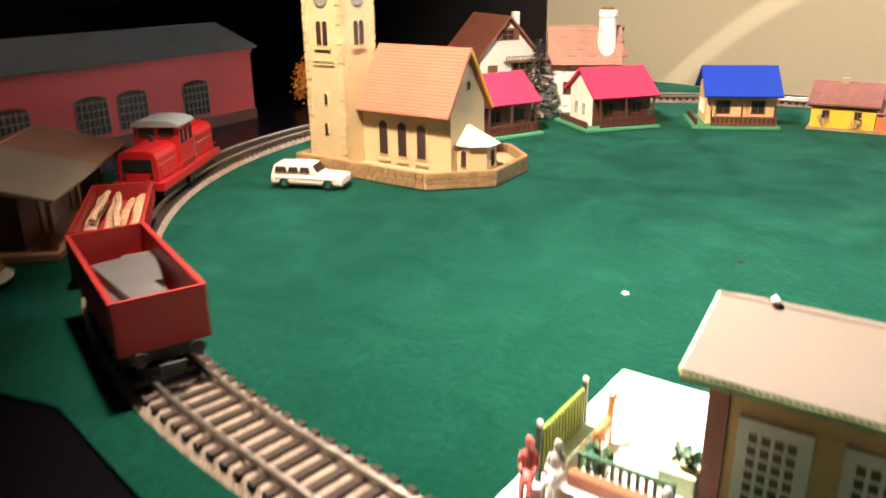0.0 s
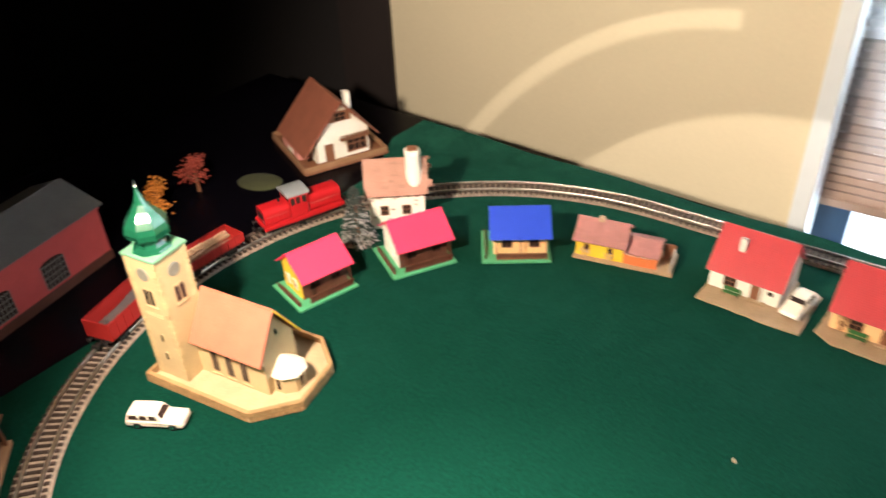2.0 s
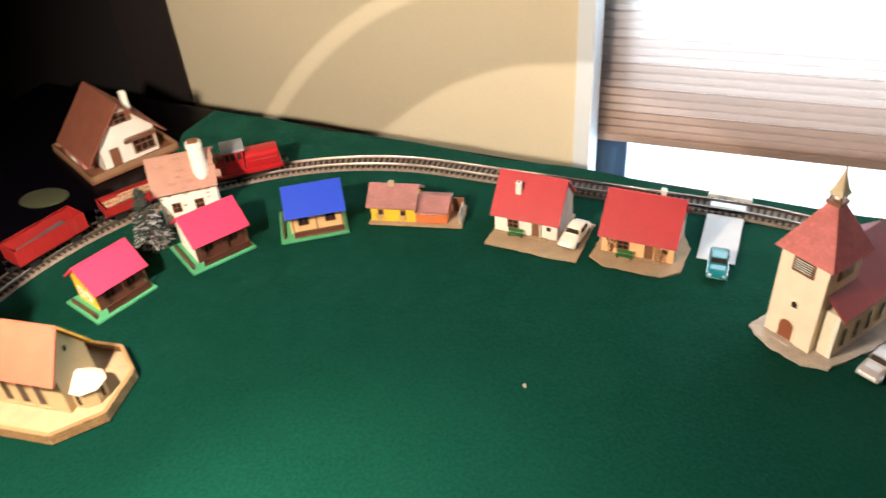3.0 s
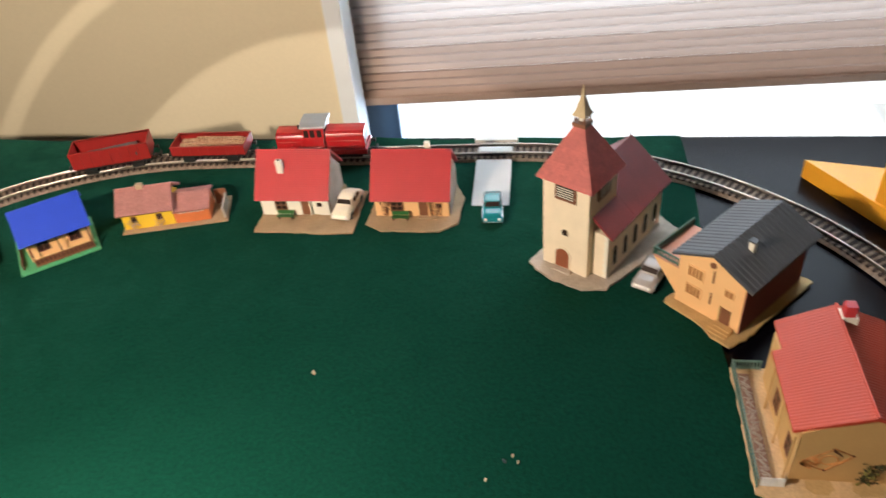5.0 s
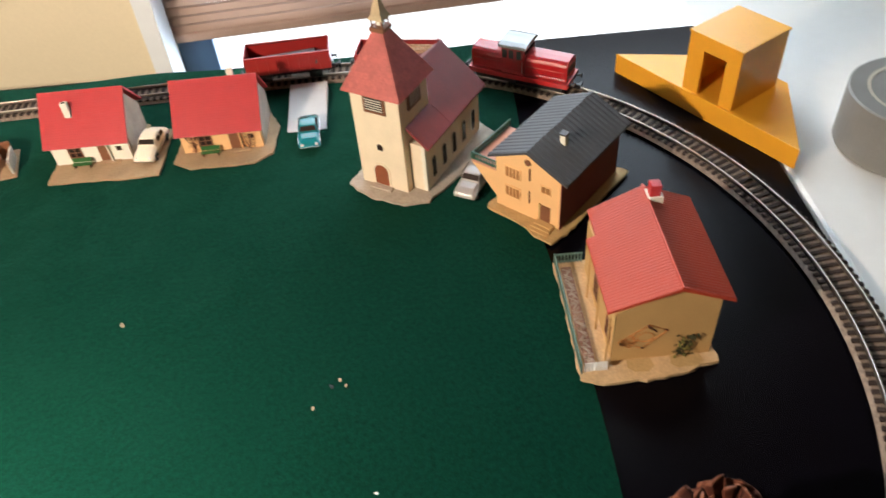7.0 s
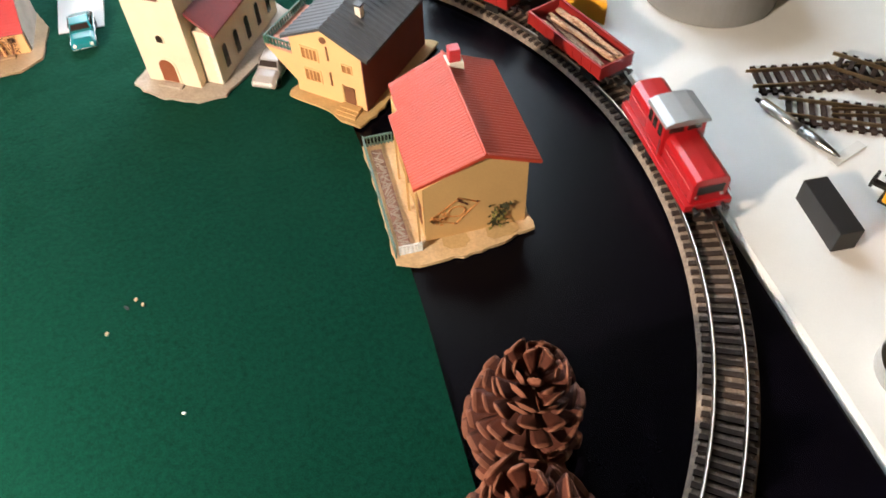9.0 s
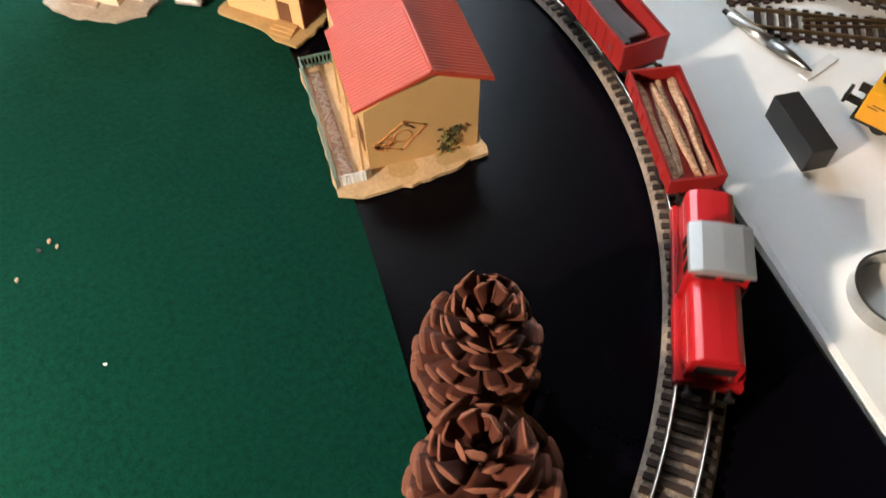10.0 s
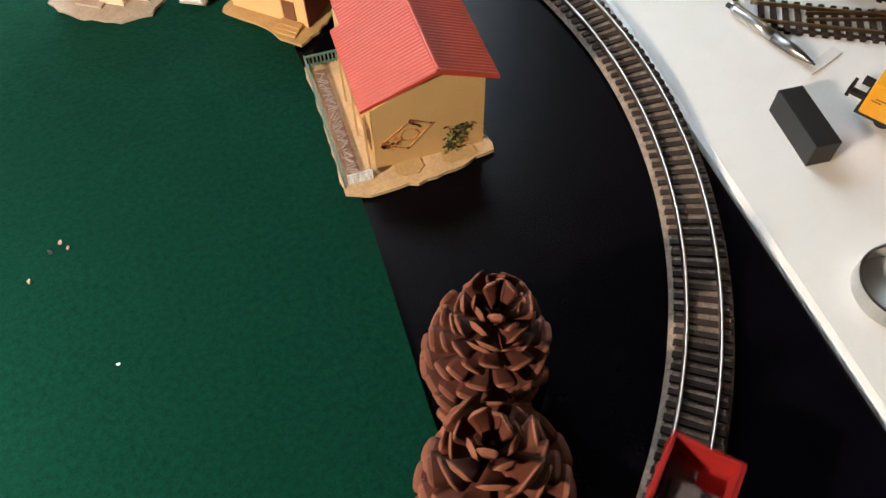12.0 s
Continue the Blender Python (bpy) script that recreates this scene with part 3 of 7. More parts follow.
# ---- houses ----
def roof_pair(th, x0, x1, yf, yr, yb, ze, zr, zb, mat, thick=0.002, label="", courses=0, ribs=0):
    """Two roof slopes with the ridge along x: front eave (yf, ze), ridge (yr, zr), back eave (yb, zb)."""
    for ya, za, s in ((yf, ze, 1), (yb, zb, -1)):
        d = Vector((0, yr - ya, zr - za))
        n = Vector((0, -d.z, d.y)).normalized() * s
        if n.z < 0:
            n = -n
        bm = B()
        a0, a1 = Vector((0, ya, za)), Vector((0, yr, zr)) + Vector((0, 0.0002 * s, 0)) * -1
        quad = [a0, a1, a1 + n * thick, a0 + n * thick]
        lo, hi = [bm.verts.new((x0, p.y, p.z)) for p in quad], [bm.verts.new((x1, p.y, p.z)) for p in quad]
        bm.faces.new(lo)
        bm.faces.new(hi[::-1])
        for i in range(4):
            bm.faces.new((lo[i], hi[i], hi[(i + 1) % 4], lo[(i + 1) % 4]))
        bmesh.ops.recalc_face_normals(bm, faces=bm.faces[:])
        roof = part("roof", bm, mat, th, label)
        if courses or ribs:
            bm = B()
            for k in range(courses):
                p = a0 + (a1 - a0) * ((k + 0.5) / courses) + n * thick
                q = p + (a1 - a0) * (0.78 / courses) + n * 0.00005
                vs = []
                for x in (x0 + 0.0003, x1 - 0.0003):
                    vs.append([bm.verts.new((x, c.y, c.z)) for c in (p - n * 0.0002, q - n * 0.0002, q, p + n * 0.00035)])
                bm.faces.new(vs[0])
                bm.faces.new(vs[1][::-1])
                for i in range(4):
                    bm.faces.new((vs[0][i], vs[1][i], vs[1][(i + 1) % 4], vs[0][(i + 1) % 4]))
            for k in range(ribs):
                x = x0 + (x1 - x0) * (k + 0.5) / ribs
                w = (x1 - x0) / ribs * 0.25
                vs = []
                for c in (a0, a1):
                    vs.append([bm.verts.new(v) for v in ((x - w, *(c + n * (thick - 0.0002)).yz), (x + w, *(c + n * (thick - 0.0002)).yz), (x + w * 0.5, *(c + n * (thick + 0.0007)).yz), (x - w * 0.5, *(c + n * (thick + 0.0007)).yz))])
                bm.faces.new(vs[0])
                bm.faces.new(vs[1][::-1])
                for i in range(4):
                    bm.faces.new((vs[0][i], vs[1][i], vs[1][(i + 1) % 4], vs[0][(i + 1) % 4]))
            bmesh.ops.recalc_face_normals(bm, faces=bm.faces[:])
            tagged(part("rib_relief" if ribs else "tile_relief", bm, mat, roof), kind="stuff")
    part("ridge_cap", bm_rod(B(), (x0, yr, zr + thick * 0.75), (x1, yr, zr + thick * 0.75), thick * 0.6, 8), mat, th)


YZX = Matrix(((0, 0, 1, 0), (1, 0, 0, 0), (0, 1, 0, 0), (0, 0, 0, 1)))


def gable_body(th, x0, x1, y0, y1, z0, zf, yr, zr, zb, mat, name="wall", label=""):
    return part(name, bm_prism(B(), [(y0, z0), (y1, z0), (y1, zb), (yr, zr), (y0, zf)], x0, x1, YZX), mat, th, label)


def pane(th, x, z, w, h, y, out=-1, frame=None, bars=(1, 1), axis="x", label="dark window", arch=False, shutters=None, glass=None):
    """A window on a wall: frame proud of the wall, dark glass and glazing bars. axis x: on a wall along x at y; axis y: on a wall along y at x=y."""
    m = Matrix.Identity(4) if axis == "x" else Matrix(((0, 1, 0, 0), (1, 0, 0, 0), (0, 0, 1, 0), (0, 0, 0, 1)))

    def bx(bm, a0, a1, d0, d1, c0, c1):
        d0, d1 = sorted((y + out * d0, y + out * d1))
        return bm_box(bm, a0, a1, d0, d1, c0, c1, m)

    frame = frame or WHITE_WALL
    bm = B()
    e = min(w, h) * 0.12
    bx(bm, x - w / 2 - e, x + w / 2 + e, -0.0003, 0.0007, z - e, z)
    bx(bm, x - w / 2 - e, x + w / 2 + e, -0.0003, 0.0007, z + h, z + h + e)
    bx(bm, x - w / 2 - e, x - w / 2, -0.0003, 0.0007, z, z + h)
    bx(bm, x + w / 2, x + w / 2 + e, -0.0003, 0.0007, z, z + h)
    fr = part("window", bm, frame, th)
    part("glass", bx(B(), x - w / 2, x + w / 2, -0.0003, 0.0002, z, z + h), glass or GLASS_DARK, fr, label)
    bm = B()
    for i in range(bars[0]):
        xx = x - w / 2 + w * (i + 1) / (bars[0] + 1)
        bx(bm, xx - e * 0.3, xx + e * 0.3, 0.0001, 0.0005, z, z + h)
    for i in range(bars[1]):
        zz = z + h * (i + 1) / (bars[1] + 1)
        bx(bm, x - w / 2, x + w / 2, 0.0001, 0.00045, zz - e * 0.3, zz + e * 0.3)
    if bars[0] + bars[1]:
        part("glazing_cross", bm, frame, fr)
    else:
        bm.free()
    if shutters:
        for s in (-1, 1):
            xx = x + s * (w / 2 + e + w * 0.22)
            part("shutter", bx(B(), xx - w * 0.2, xx + w * 0.2, -0.0002, 0.0009, z - e, z + h + e), shutters, fr)


def arch_outline(x, z, w, h, n=8):
    r = w / 2
    return [(x - r, z), (x + r, z)] + [(x + r * math.cos(math.pi * i / n), z + h - r + r * math.sin(math.pi * i / n)) for i in range(n + 1)]


XZ = Matrix(((1, 0, 0, 0), (0, 0, -1, 0), (0, 1, 0, 0), (0, 0, 0, 1)))


def arched(th, x, z, w, h, y, mat=None, frame=None, name="arched_window", label="", axis="x", out=-1):
    """An arched opening on a wall along x (facing -y), or along y (facing out in x)."""
    m = XZ
    if axis == "y":
        m = Matrix(((0, 0, out, 0), (1, 0, 0, 0), (0, 1, 0, 0), (0, 0, 0, 1)))
    base = y if axis == "y" else -y
    sign = out if axis == "y" else 1

    def pr(pts, a, b):
        return bm_prism(B(), pts, base * sign + a, base * sign + b, m)

    e = w * 0.13
    fr = part(name, pr(arch_outline(x, z - e, w + 2 * e, h + 2 * e), -0.0005, 0.0006), frame or CREAM, th, label)
    bmesh_in = pr(arch_outline(x, z, w, h), 0.0, 0.0008)
    part("glass", bmesh_in, mat or GLASS_DARK, fr, "dark glass")


def lattice_fence(th, x0, x1, y, z0, h, mat, axis="x", n=10, name="fence"):
    """Two rails and n + 1 upright pickets."""
    def bar(bm, a0, a1, d, c0, c1):
        if axis == "x":
            return bm_box(bm, a0, a1, y - d, y + d, c0, c1)
        return bm_box(bm, y - d, y + d, a0, a1, c0, c1)

    bm = B()
    for z in (z0 + h * 0.12, z0 + h * 0.86):
        bar(bm, x0, x1, 0.0005, z, z + h * 0.12)
    fence = part(name, bm, mat, th)
    for i in range(n + 1):
        x = x0 + (x1 - x0) * i / n
        part("picket", bar(B(), x - 0.0004, x + 0.0004, 0.0006, z0, z0 + h), mat, fence)
    return fence


def chalet(x, y, rz, L, D, roof_mat, wall_mat, rail_mat, label, zr=0.047, ze=0.026, dark_front=False):
    th = thing("model_chalet", x, y, 0.0006, rz, label, "model house", "small chalets along the railway")
    part("base_plate", bm_box(B(), 0, L, 0, D, 0, 0.0025), GREEN_PLATE, th, "pale green base plate", 0.0005)
    yr = D * 0.56
    x0, x1, y0, y1 = 0.012, L - 0.004, 0.014, D - 0.006
    gable_body(th, x0, x1, y0, y1, 0.0025, ze + 0.004, yr, zr, ze + 0.006, wall_mat, label="plaster walls")
    roof_pair(th, x0 - 0.004, x1 + 0.004, 0.004, yr, D - 0.001, ze, zr, ze + 0.002, roof_mat, 0.0016, "plain bright roof")
    # porch
    part("porch_wall", bm_box(B(), x0 + 0.003, x1, 0.004, 0.0055, 0.0025, 0.009), BROWN, th, "brown porch boards")
    lattice_fence(th, x0 + 0.003, x1, 0.0035, 0.0025, 0.008, rail_mat, n=14, name="porch_railing")
    for px in (x0 + 0.003, (x0 + x1) / 2, x1 - 0.001):
        part("porch_post", bm_box(B(), px - 0.0006, px + 0.0006, 0.0045, 0.0057, 0.009, ze + 0.001), BROWN, th)
    part("side_wall", bm_box(B(), 0.003, 0.0045, 0.006, D - 0.006, 0.0025, 0.0075), BROWN, th, "brown low side wall")
    yw = y0
    if dark_front:
        yw = y0 - 0.0012
        n = 14
        for i in range(n):
            w = (x1 - x0) / n
            part("front_board", bm_box(B(), x0 + i * w + 0.0001, x0 + (i + 1) * w - 0.0001, y0 - 0.0012, y0 - 0.0002, 0.0026, ze + 0.003), BROWN, th)
    for wx in (x0 + 0.014, x1 - 0.013):
        pane(th, wx, 0.012, 0.009, 0.009, yw, frame=BROWN, bars=(1, 0), shutters=None)
    pane(th, (y0 + y1) / 2 - 0.006, 0.010, 0.006, 0.010, x0, axis="y", frame=WHITE_WALL)
    pane(th, (y0 + y1) / 2 + 0.008, 0.010, 0.006, 0.010, x0, axis="y", frame=WHITE_WALL)
    return th


chalet(-0.295, -0.235, 76, 0.066, 0.056, PINK_ROOF, YELLOW_WALL, BROWN, "small chalet with bright pink roof and yellow walls", dark_front=True)
chalet(-0.256, -0.144, 62, 0.070, 0.062, PINK_ROOF, WHITE_WALL, BROWN, "small chalet with bright pink roof and white walls", dark_front=True)
chalet(-0.200, -0.070, 36.4, 0.071, 0.060, BLUE_ROOF, PEACH_WALL, TIMBER, "small chalet with blue roof and peach walls")


def ragged_plate(pts, z1, amp=0.0016, seed=1, z0=0.0):
    """A ground plate with an uneven hand-cut outline."""
    out = []
    n = len(pts)
    for i in range(n):
        a, b = Vector(pts[i]), Vector(pts[(i + 1) % n])
        k = max(2, int((b - a).length / 0.005))
        for j in range(k):
            p = a.lerp(b, j / k)
            d = noise.noise((p.x * 130, p.y * 130, seed)) * amp
            c = Vector((sum(q[0] for q in pts) / n, sum(q[1] for q in pts) / n))
            out.append(tuple(p + (p - c).normalized() * d))
    return bm_prism(B(), out, z0, z1)


def bm_loft(bm, loops):
    rings = [[bm.verts.new(v) for v in l] for l in loops]
    n = len(rings[0])
    for a, b in zip(rings, rings[1:]):
        for i in range(n):
            bm.faces.new((a[i], a[(i + 1) % n], b[(i + 1) % n], b[i]))
    bm.faces.new(rings[0][::-1])
    bm.faces.new(rings[-1])
    bmesh.ops.recalc_face_normals(bm, faces=bm.faces[:])
    return bm


def rounded(x, w, z0, z1, k=0.3):
    h = z1 - z0
    return [(x, -w, z0 + h * k), (x, -w * 0.93, z0), (x, w * 0.93, z0), (x, w, z0 + h * k), (x, w, z1 - h * k), (x, w * 0.72, z1), (x, -w * 0.72, z1), (x, -w, z1 - h * k)]


def bench(th, x, y, z, w, mat, frame=BROWN):
    b = part("bench", bm_box(B(), x, x + w, y, y + 0.004, z + 0.003, z + 0.0038), mat, th, "green bench")
    part("bench_back", bm_box(B(), x, x + w, y + 0.0042, y + 0.005, z + 0.004, z + 0.008), mat, b)
    for xx in (x + 0.001, x + w - 0.002):
        part("bench_leg", bm_box(B(), xx, xx + 0.001, y + 0.0005, y + 0.0045, z, z + 0.003), frame, b)


def twigs(th, name, x, y, z, h, mat, seed, n=26, spread=0.005, leaf=0.0011):
    """A small shrub of thin twigs with leaf flakes."""
    rnd = random.Random(seed)
    bm = B()
    for i in range(6):
        bm_rod(bm, (x, y, z), (x + rnd.uniform(-spread, spread), y + rnd.uniform(-0.001, 0.001), z + h * rnd.uniform(0.6, 1)), 0.00025, 5)
    for i in range(n):
        c = Vector((x + rnd.uniform(-spread, spread), y + rnd.uniform(-0.0018, 0.0006), z + h * rnd.uniform(0.15, 1.05)))
        u = Vector((rnd.uniform(-1, 1), rnd.uniform(-1, 1), rnd.uniform(-1, 1))).normalized()
        v = u.orthogonal().normalized()
        s = leaf * rnd.uniform(0.6, 1.3)
        w = u.cross(v) * s * 0.3
        bm.faces.new([bm.verts.new(c + q) for q in (u * s, v * s * 0.6 + w, -u * s, -v * s * 0.6 + w)])
    return part(name, bm, mat, th)


# ---- yellow house with workshop ----
def yellow_house():
    th = thing("yellow_workshop_house", -0.131, -0.007, 0.0006, 14, "yellow model house with maroon roof and orange lean-to workshop", "model house")
    part("base_plate", ragged_plate([(0, 0), (0.1, 0), (0.1, 0.042), (0, 0.042)], 0.0015, 0.001, 5), EARTH, th, "brown ground plate")
    gable_body(th, 0.002, 0.050, 0.006, 0.040, 0.0015, 0.0205, 0.023, 0.034, 0.0205, YELLOW_WALL)
    roof_pair(th, -0.001, 0.053, 0.001, 0.023, 0.045, 0.020, 0.0355, 0.020, RIBBED_ROOF, 0.0018, "maroon ribbed roof", ribs=26)
    part("eave_board", bm_box(B(), 0.0, 0.052, 0.0035, 0.0045, 0.0185, 0.0205), BROWN, th)
    for x in (0.013, 0.037):
        pane(th, x, 0.0095, 0.0045, 0.0060, 0.006, frame=TIMBER, bars=(1, 0))
    part("chimney", bm_box(B(), 0.020, 0.026, 0.020, 0.025, 0.033, 0.041), CARD, th, "tan chimney", 0.0004)
    twigs(th, "shrub", 0.012, 0.004, 0.0015, 0.011, CARD, 1)
    twigs(th, "shrub", 0.036, 0.004, 0.0015, 0.010, CARD, 2)
    gable_body(th, 0.0505, 0.084, 0.006, 0.034, 0.0015, 0.0155, 0.024, 0.022, 0.018, ORANGE_WALL, "workshop_wall", "orange boarded walls")
    roof_pair(th, 0.0505, 0.086, 0.003, 0.022, 0.037, 0.0150, 0.0235, 0.018, RIBBED_ROOF, 0.0016, "maroon ribbed roof", ribs=16)
    bm = bm_box(B(), 0.055, 0.079, 0.0052, 0.0060, 0.0135, 0.0145)
    for i in range(11):
        bm_box(bm, 0.0555 + i * 0.0022, 0.0565 + i * 0.0022, 0.0048, 0.0056, 0.0127, 0.0146)
    part("lattice_trim", bm, WHITE_PLASTIC, th, "white lattice strip")
    part("gate_door", bm_box(B(), 0.058, 0.076, 0.0054, 0.0062, 0.0016, 0.0115), ORANGE_WALL, th)
    part("yard_wall", bm_box(B(), 0.0865, 0.098, 0.030, 0.032, 0.0015, 0.018), TIMBER, th, "brown yard wall")
    part("yard_wall", bm_box(B(), 0.0965, 0.0985, 0.004, 0.030, 0.0015, 0.014), STONE_WALL, th, "grey yard wall", 0.0004)


yellow_house()


# ---- two cottages ----
def cottage(x, y, L, wall, label, seed):
    th = thing("model_cottage", x, y, 0.0006, 0, label, "model house", "red-roofed cottages by the track")
    y0, y1, yr = 0.0, 0.050, 0.027
    gable_body(th, 0, L, y0, y1, 0.002, 0.024, yr, 0.053, 0.028, wall)
    roof_pair(th, -0.003, L + 0.003, -0.005, yr, y1 + 0.006, 0.0215, 0.056, 0.026, RED_ROOF, 0.0018, "red roof with fine tile courses", courses=22)
    part("stone_gable", bm_prism(B(), [(y0 + 0.003, 0.002), (y1, 0.002), (y1, 0.027), (yr, 0.052), (y0 + 0.003, 0.025)], L, L + 0.0012, YZX), STONE_WALL, th, "grey rubble stone gable")
    pane(th, L * 0.30, 0.009, 0.010, 0.009, y0, frame=TIMBER, bars=(1, 1))
    part("door", bm_box(B(), L * 0.60, L * 0.72, -0.0006, 0.0004, 0.002, 0.019), TIMBER, th, "brown door")
    part("door_recess", bm_box(B(), L * 0.735, L * 0.75, -0.003, 0.0004, 0.002, 0.021), wall, th)
    pane(th, L * 0.87, 0.012, 0.005, 0.005, y0, frame=wall, bars=(0, 0))
    part("doorstep", bm_box(B(), L * 0.58, L * 0.85, -0.005, -0.0007, 0.002, 0.0035), EARTH, th, bevel=0.0004)
    bench(th, 0.016, -0.008, 0.002, 0.016, GREEN)
    return th


c1 = cottage(0.0, 0.026, 0.066, WHITE_WALL, "white-walled model cottage with red tiled roof and white chimney", 1)
part("ground_plate", ragged_plate([(-0.002, -0.026), (0.093, -0.026), (0.094, 0.04), (0.07, 0.044), (0.07, 0.052), (-0.002, 0.052)], 0.0018, 0.0022, 3), EARTH, c1, "brown ground plate with driveway")
ch = part("chimney", bm_box(B(), 0.019, 0.0245, 0.011, 0.016, 0.033, 0.055), WHITE_WALL, c1, "white chimney", 0.0003)
# black patch on the solid top paints the darkness of a flue hole
part("flue_dark_patch", bm_box(B(), 0.0202, 0.0233, 0.0122, 0.0148, 0.0549, 0.0553), BLACK, ch)
c2 = cottage(0.111, 0.026, 0.069, PEACH_WALL, "peach-walled model cottage with red tiled roof and shrubs", 2)
part("ground_plate", ragged_plate([(-0.008, -0.012), (0.008, -0.022), (0.062, -0.022), (0.078, -0.010), (0.080, 0.03), (0.07, 0.052), (-0.004, 0.052)], 0.0018, 0.002, 9), EARTH, c2, "brown ground plate")
part("chimney", bm_box(B(), 0.046, 0.051, 0.031, 0.036, 0.047, 0.062), WHITE_WALL, c2, "white chimney", 0.0003)
twigs(c2, "climbing_shrub", 0.010, -0.0012, 0.002, 0.017, TIMBER, 5, 40, 0.005)
twigs(c2, "climbing_shrub", 0.057, -0.0012, 0.002, 0.017, TIMBER, 6, 44, 0.006)


# ---- stone house and frosted fir ----
def stone_house():
    th = thing("stone_house", -0.339, -0.085, 0.0006, 41, "pale rubble-stone model house with brown slab roof", "model house")
    L, D, ze, zr = 0.060, 0.031, 0.050, 0.076
    gable_body(th, 0, L, 0, D, 0, ze, D / 2, zr - 0.003, ze, WHITE_WALL, label="whitewashed rubble wall")
    roof_pair(th, -0.004, L + 0.004, -0.007, D / 2, D + 0.007, ze - 0.006, zr, ze - 0.006, STONE_TILE, 0.0022, "brown stone slab roof")
    rnd = random.Random(3)
    for side in (0, 1):
        y0, y1 = (-0.007, D / 2) if side == 0 else (D + 0.007, D / 2)
        for r in range(6):
            x = -0.004
            while x < L + 0.002:
                w = rnd.uniform(0.006, 0.011)
                f0, f1 = r / 6, (r + 1.15) / 6
                ya, yb = y0 + (y1 - y0) * f0, y0 + (y1 - y0) * min(1, f1)
                za, zb = ze - 0.006 + (zr - ze + 0.006) * f0 + 0.0036, ze - 0.006 + (zr - ze + 0.006) * min(1, f1) + 0.0028
                bm = B()
                j = rnd.uniform(-0.0008, 0.0004)
                vs = [(x + 0.0003, ya + (j if side == 0 else -j), za), (x + w - 0.0003, ya + (j if side == 0 else -j), za), (x + w - 0.0003, yb, zb), (x + 0.0003, yb, zb)]
                top = [bm.verts.new(v) for v in vs]
                bot = [bm.verts.new((v[0], v[1], v[2] - 0.0018)) for v in vs]
                bm.faces.new(top)
                bm.faces.new(bot[::-1])
                for i in range(4):
                    bm.faces.new((bot[i], bot[(i + 1) % 4], top[(i + 1) % 4], top[i]))
                bmesh.ops.recalc_face_normals(bm, faces=bm.faces[:])
                part("roof_slab", bm, STONE_TILE, th)
                x += w
    chim = part("chimney", bm_lathe(B(), [(0.0090, 0.050), (0.0082, 0.070), (0.0076, 0.086), (0.0086, 0.0875), (0.0082, 0.0930), (0.003, 0.0930)], 14, pose(0.050, 0.005, 0)), WHITE_WALL, th, "thick whitewashed chimney", smooth=False)
    part("chimney_cap", bm_box(B(), 0.0445, 0.0555, 0.000, 0.010, 0.0932, 0.0952), TIMBER, chim, bevel=0.0008)
    pane(th, 0.016, 0.018, 0.008, 0.010, 0, frame=TIMBER)
    pane(th, 0.040, 0.018, 0.008, 0.010, 0, frame=TIMBER)
    for i in range(26):
        x, z = rnd.uniform(0.002, L - 0.004), rnd.uniform(0.002, ze - 0.004)
        if abs(x - 0.016) < 0.008 and 0.014 < z < 0.032 or abs(x - 0.040) < 0.008 and 0.014 < z < 0.032:
            continue
        part("stone", bm_box(B(), x - 0.002, x + 0.0025, -0.0006, 0.0003, z, z + 0.0025), STONE_WALL, th, bevel=0.0004)


stone_house()


def frosted_fir(x, y):
    th = thing("frosted_fir_tree", x, y, 0.0006, 0, "small dark fir tree with frosted white lower branches", "model tree")
    rnd = random.Random(8)
    part("trunk", bm_lathe(B(), [(0.002, 0), (0.0014, 0.03), (0.0004, 0.069)], 8), TIMBER, th)
    for name, mat, n in (("dark_needles", FOLIAGE_DARK, 640), ("frosted_needles", FROST, 230)):
        bm = B()
        for i in range(n):
            f = rnd.random() ** 1.3
            if name == "frosted_needles":
                f *= 0.55
            z = 0.003 + 0.067 * f
            r = 0.0205 * (1 - f) ** 0.8 * (0.5 + 0.5 * rnd.random()) + 0.0008
            a = rnd.uniform(0, math.tau)
            c = Vector((r * math.cos(a), r * math.sin(a), z))
            u = Vector((math.cos(a), math.sin(a), rnd.uniform(-0.6, 0.2))).normalized()
            v = Vector((-math.sin(a), math.cos(a), rnd.uniform(-0.5, 0.5)))
            s = rnd.uniform(0.0018, 0.0036)
            bm.faces.new([bm.verts.new(c + q) for q in (-u * s, v * s * 0.5, u * s, -v * s * 0.5)])
        tagged(part(name, bm, mat, th), kind="stuff")
    part("base_ring", bm_lathe(B(), [(0.011, 0), (0.0145, 0.002), (0.0135, 0.005), (0.009, 0.0055)], 18), FROST, th, "white round base")


FOLIAGE_DARK = material("dark_fir_needles", (0.028, 0.034, 0.028), 0.9, vary=0.3, island=0.4)
FROST = material("frosted_white", (0.38, 0.35, 0.34), 0.8, vary=0.2, island=0.3)
frosted_fir(-0.332, -0.113)


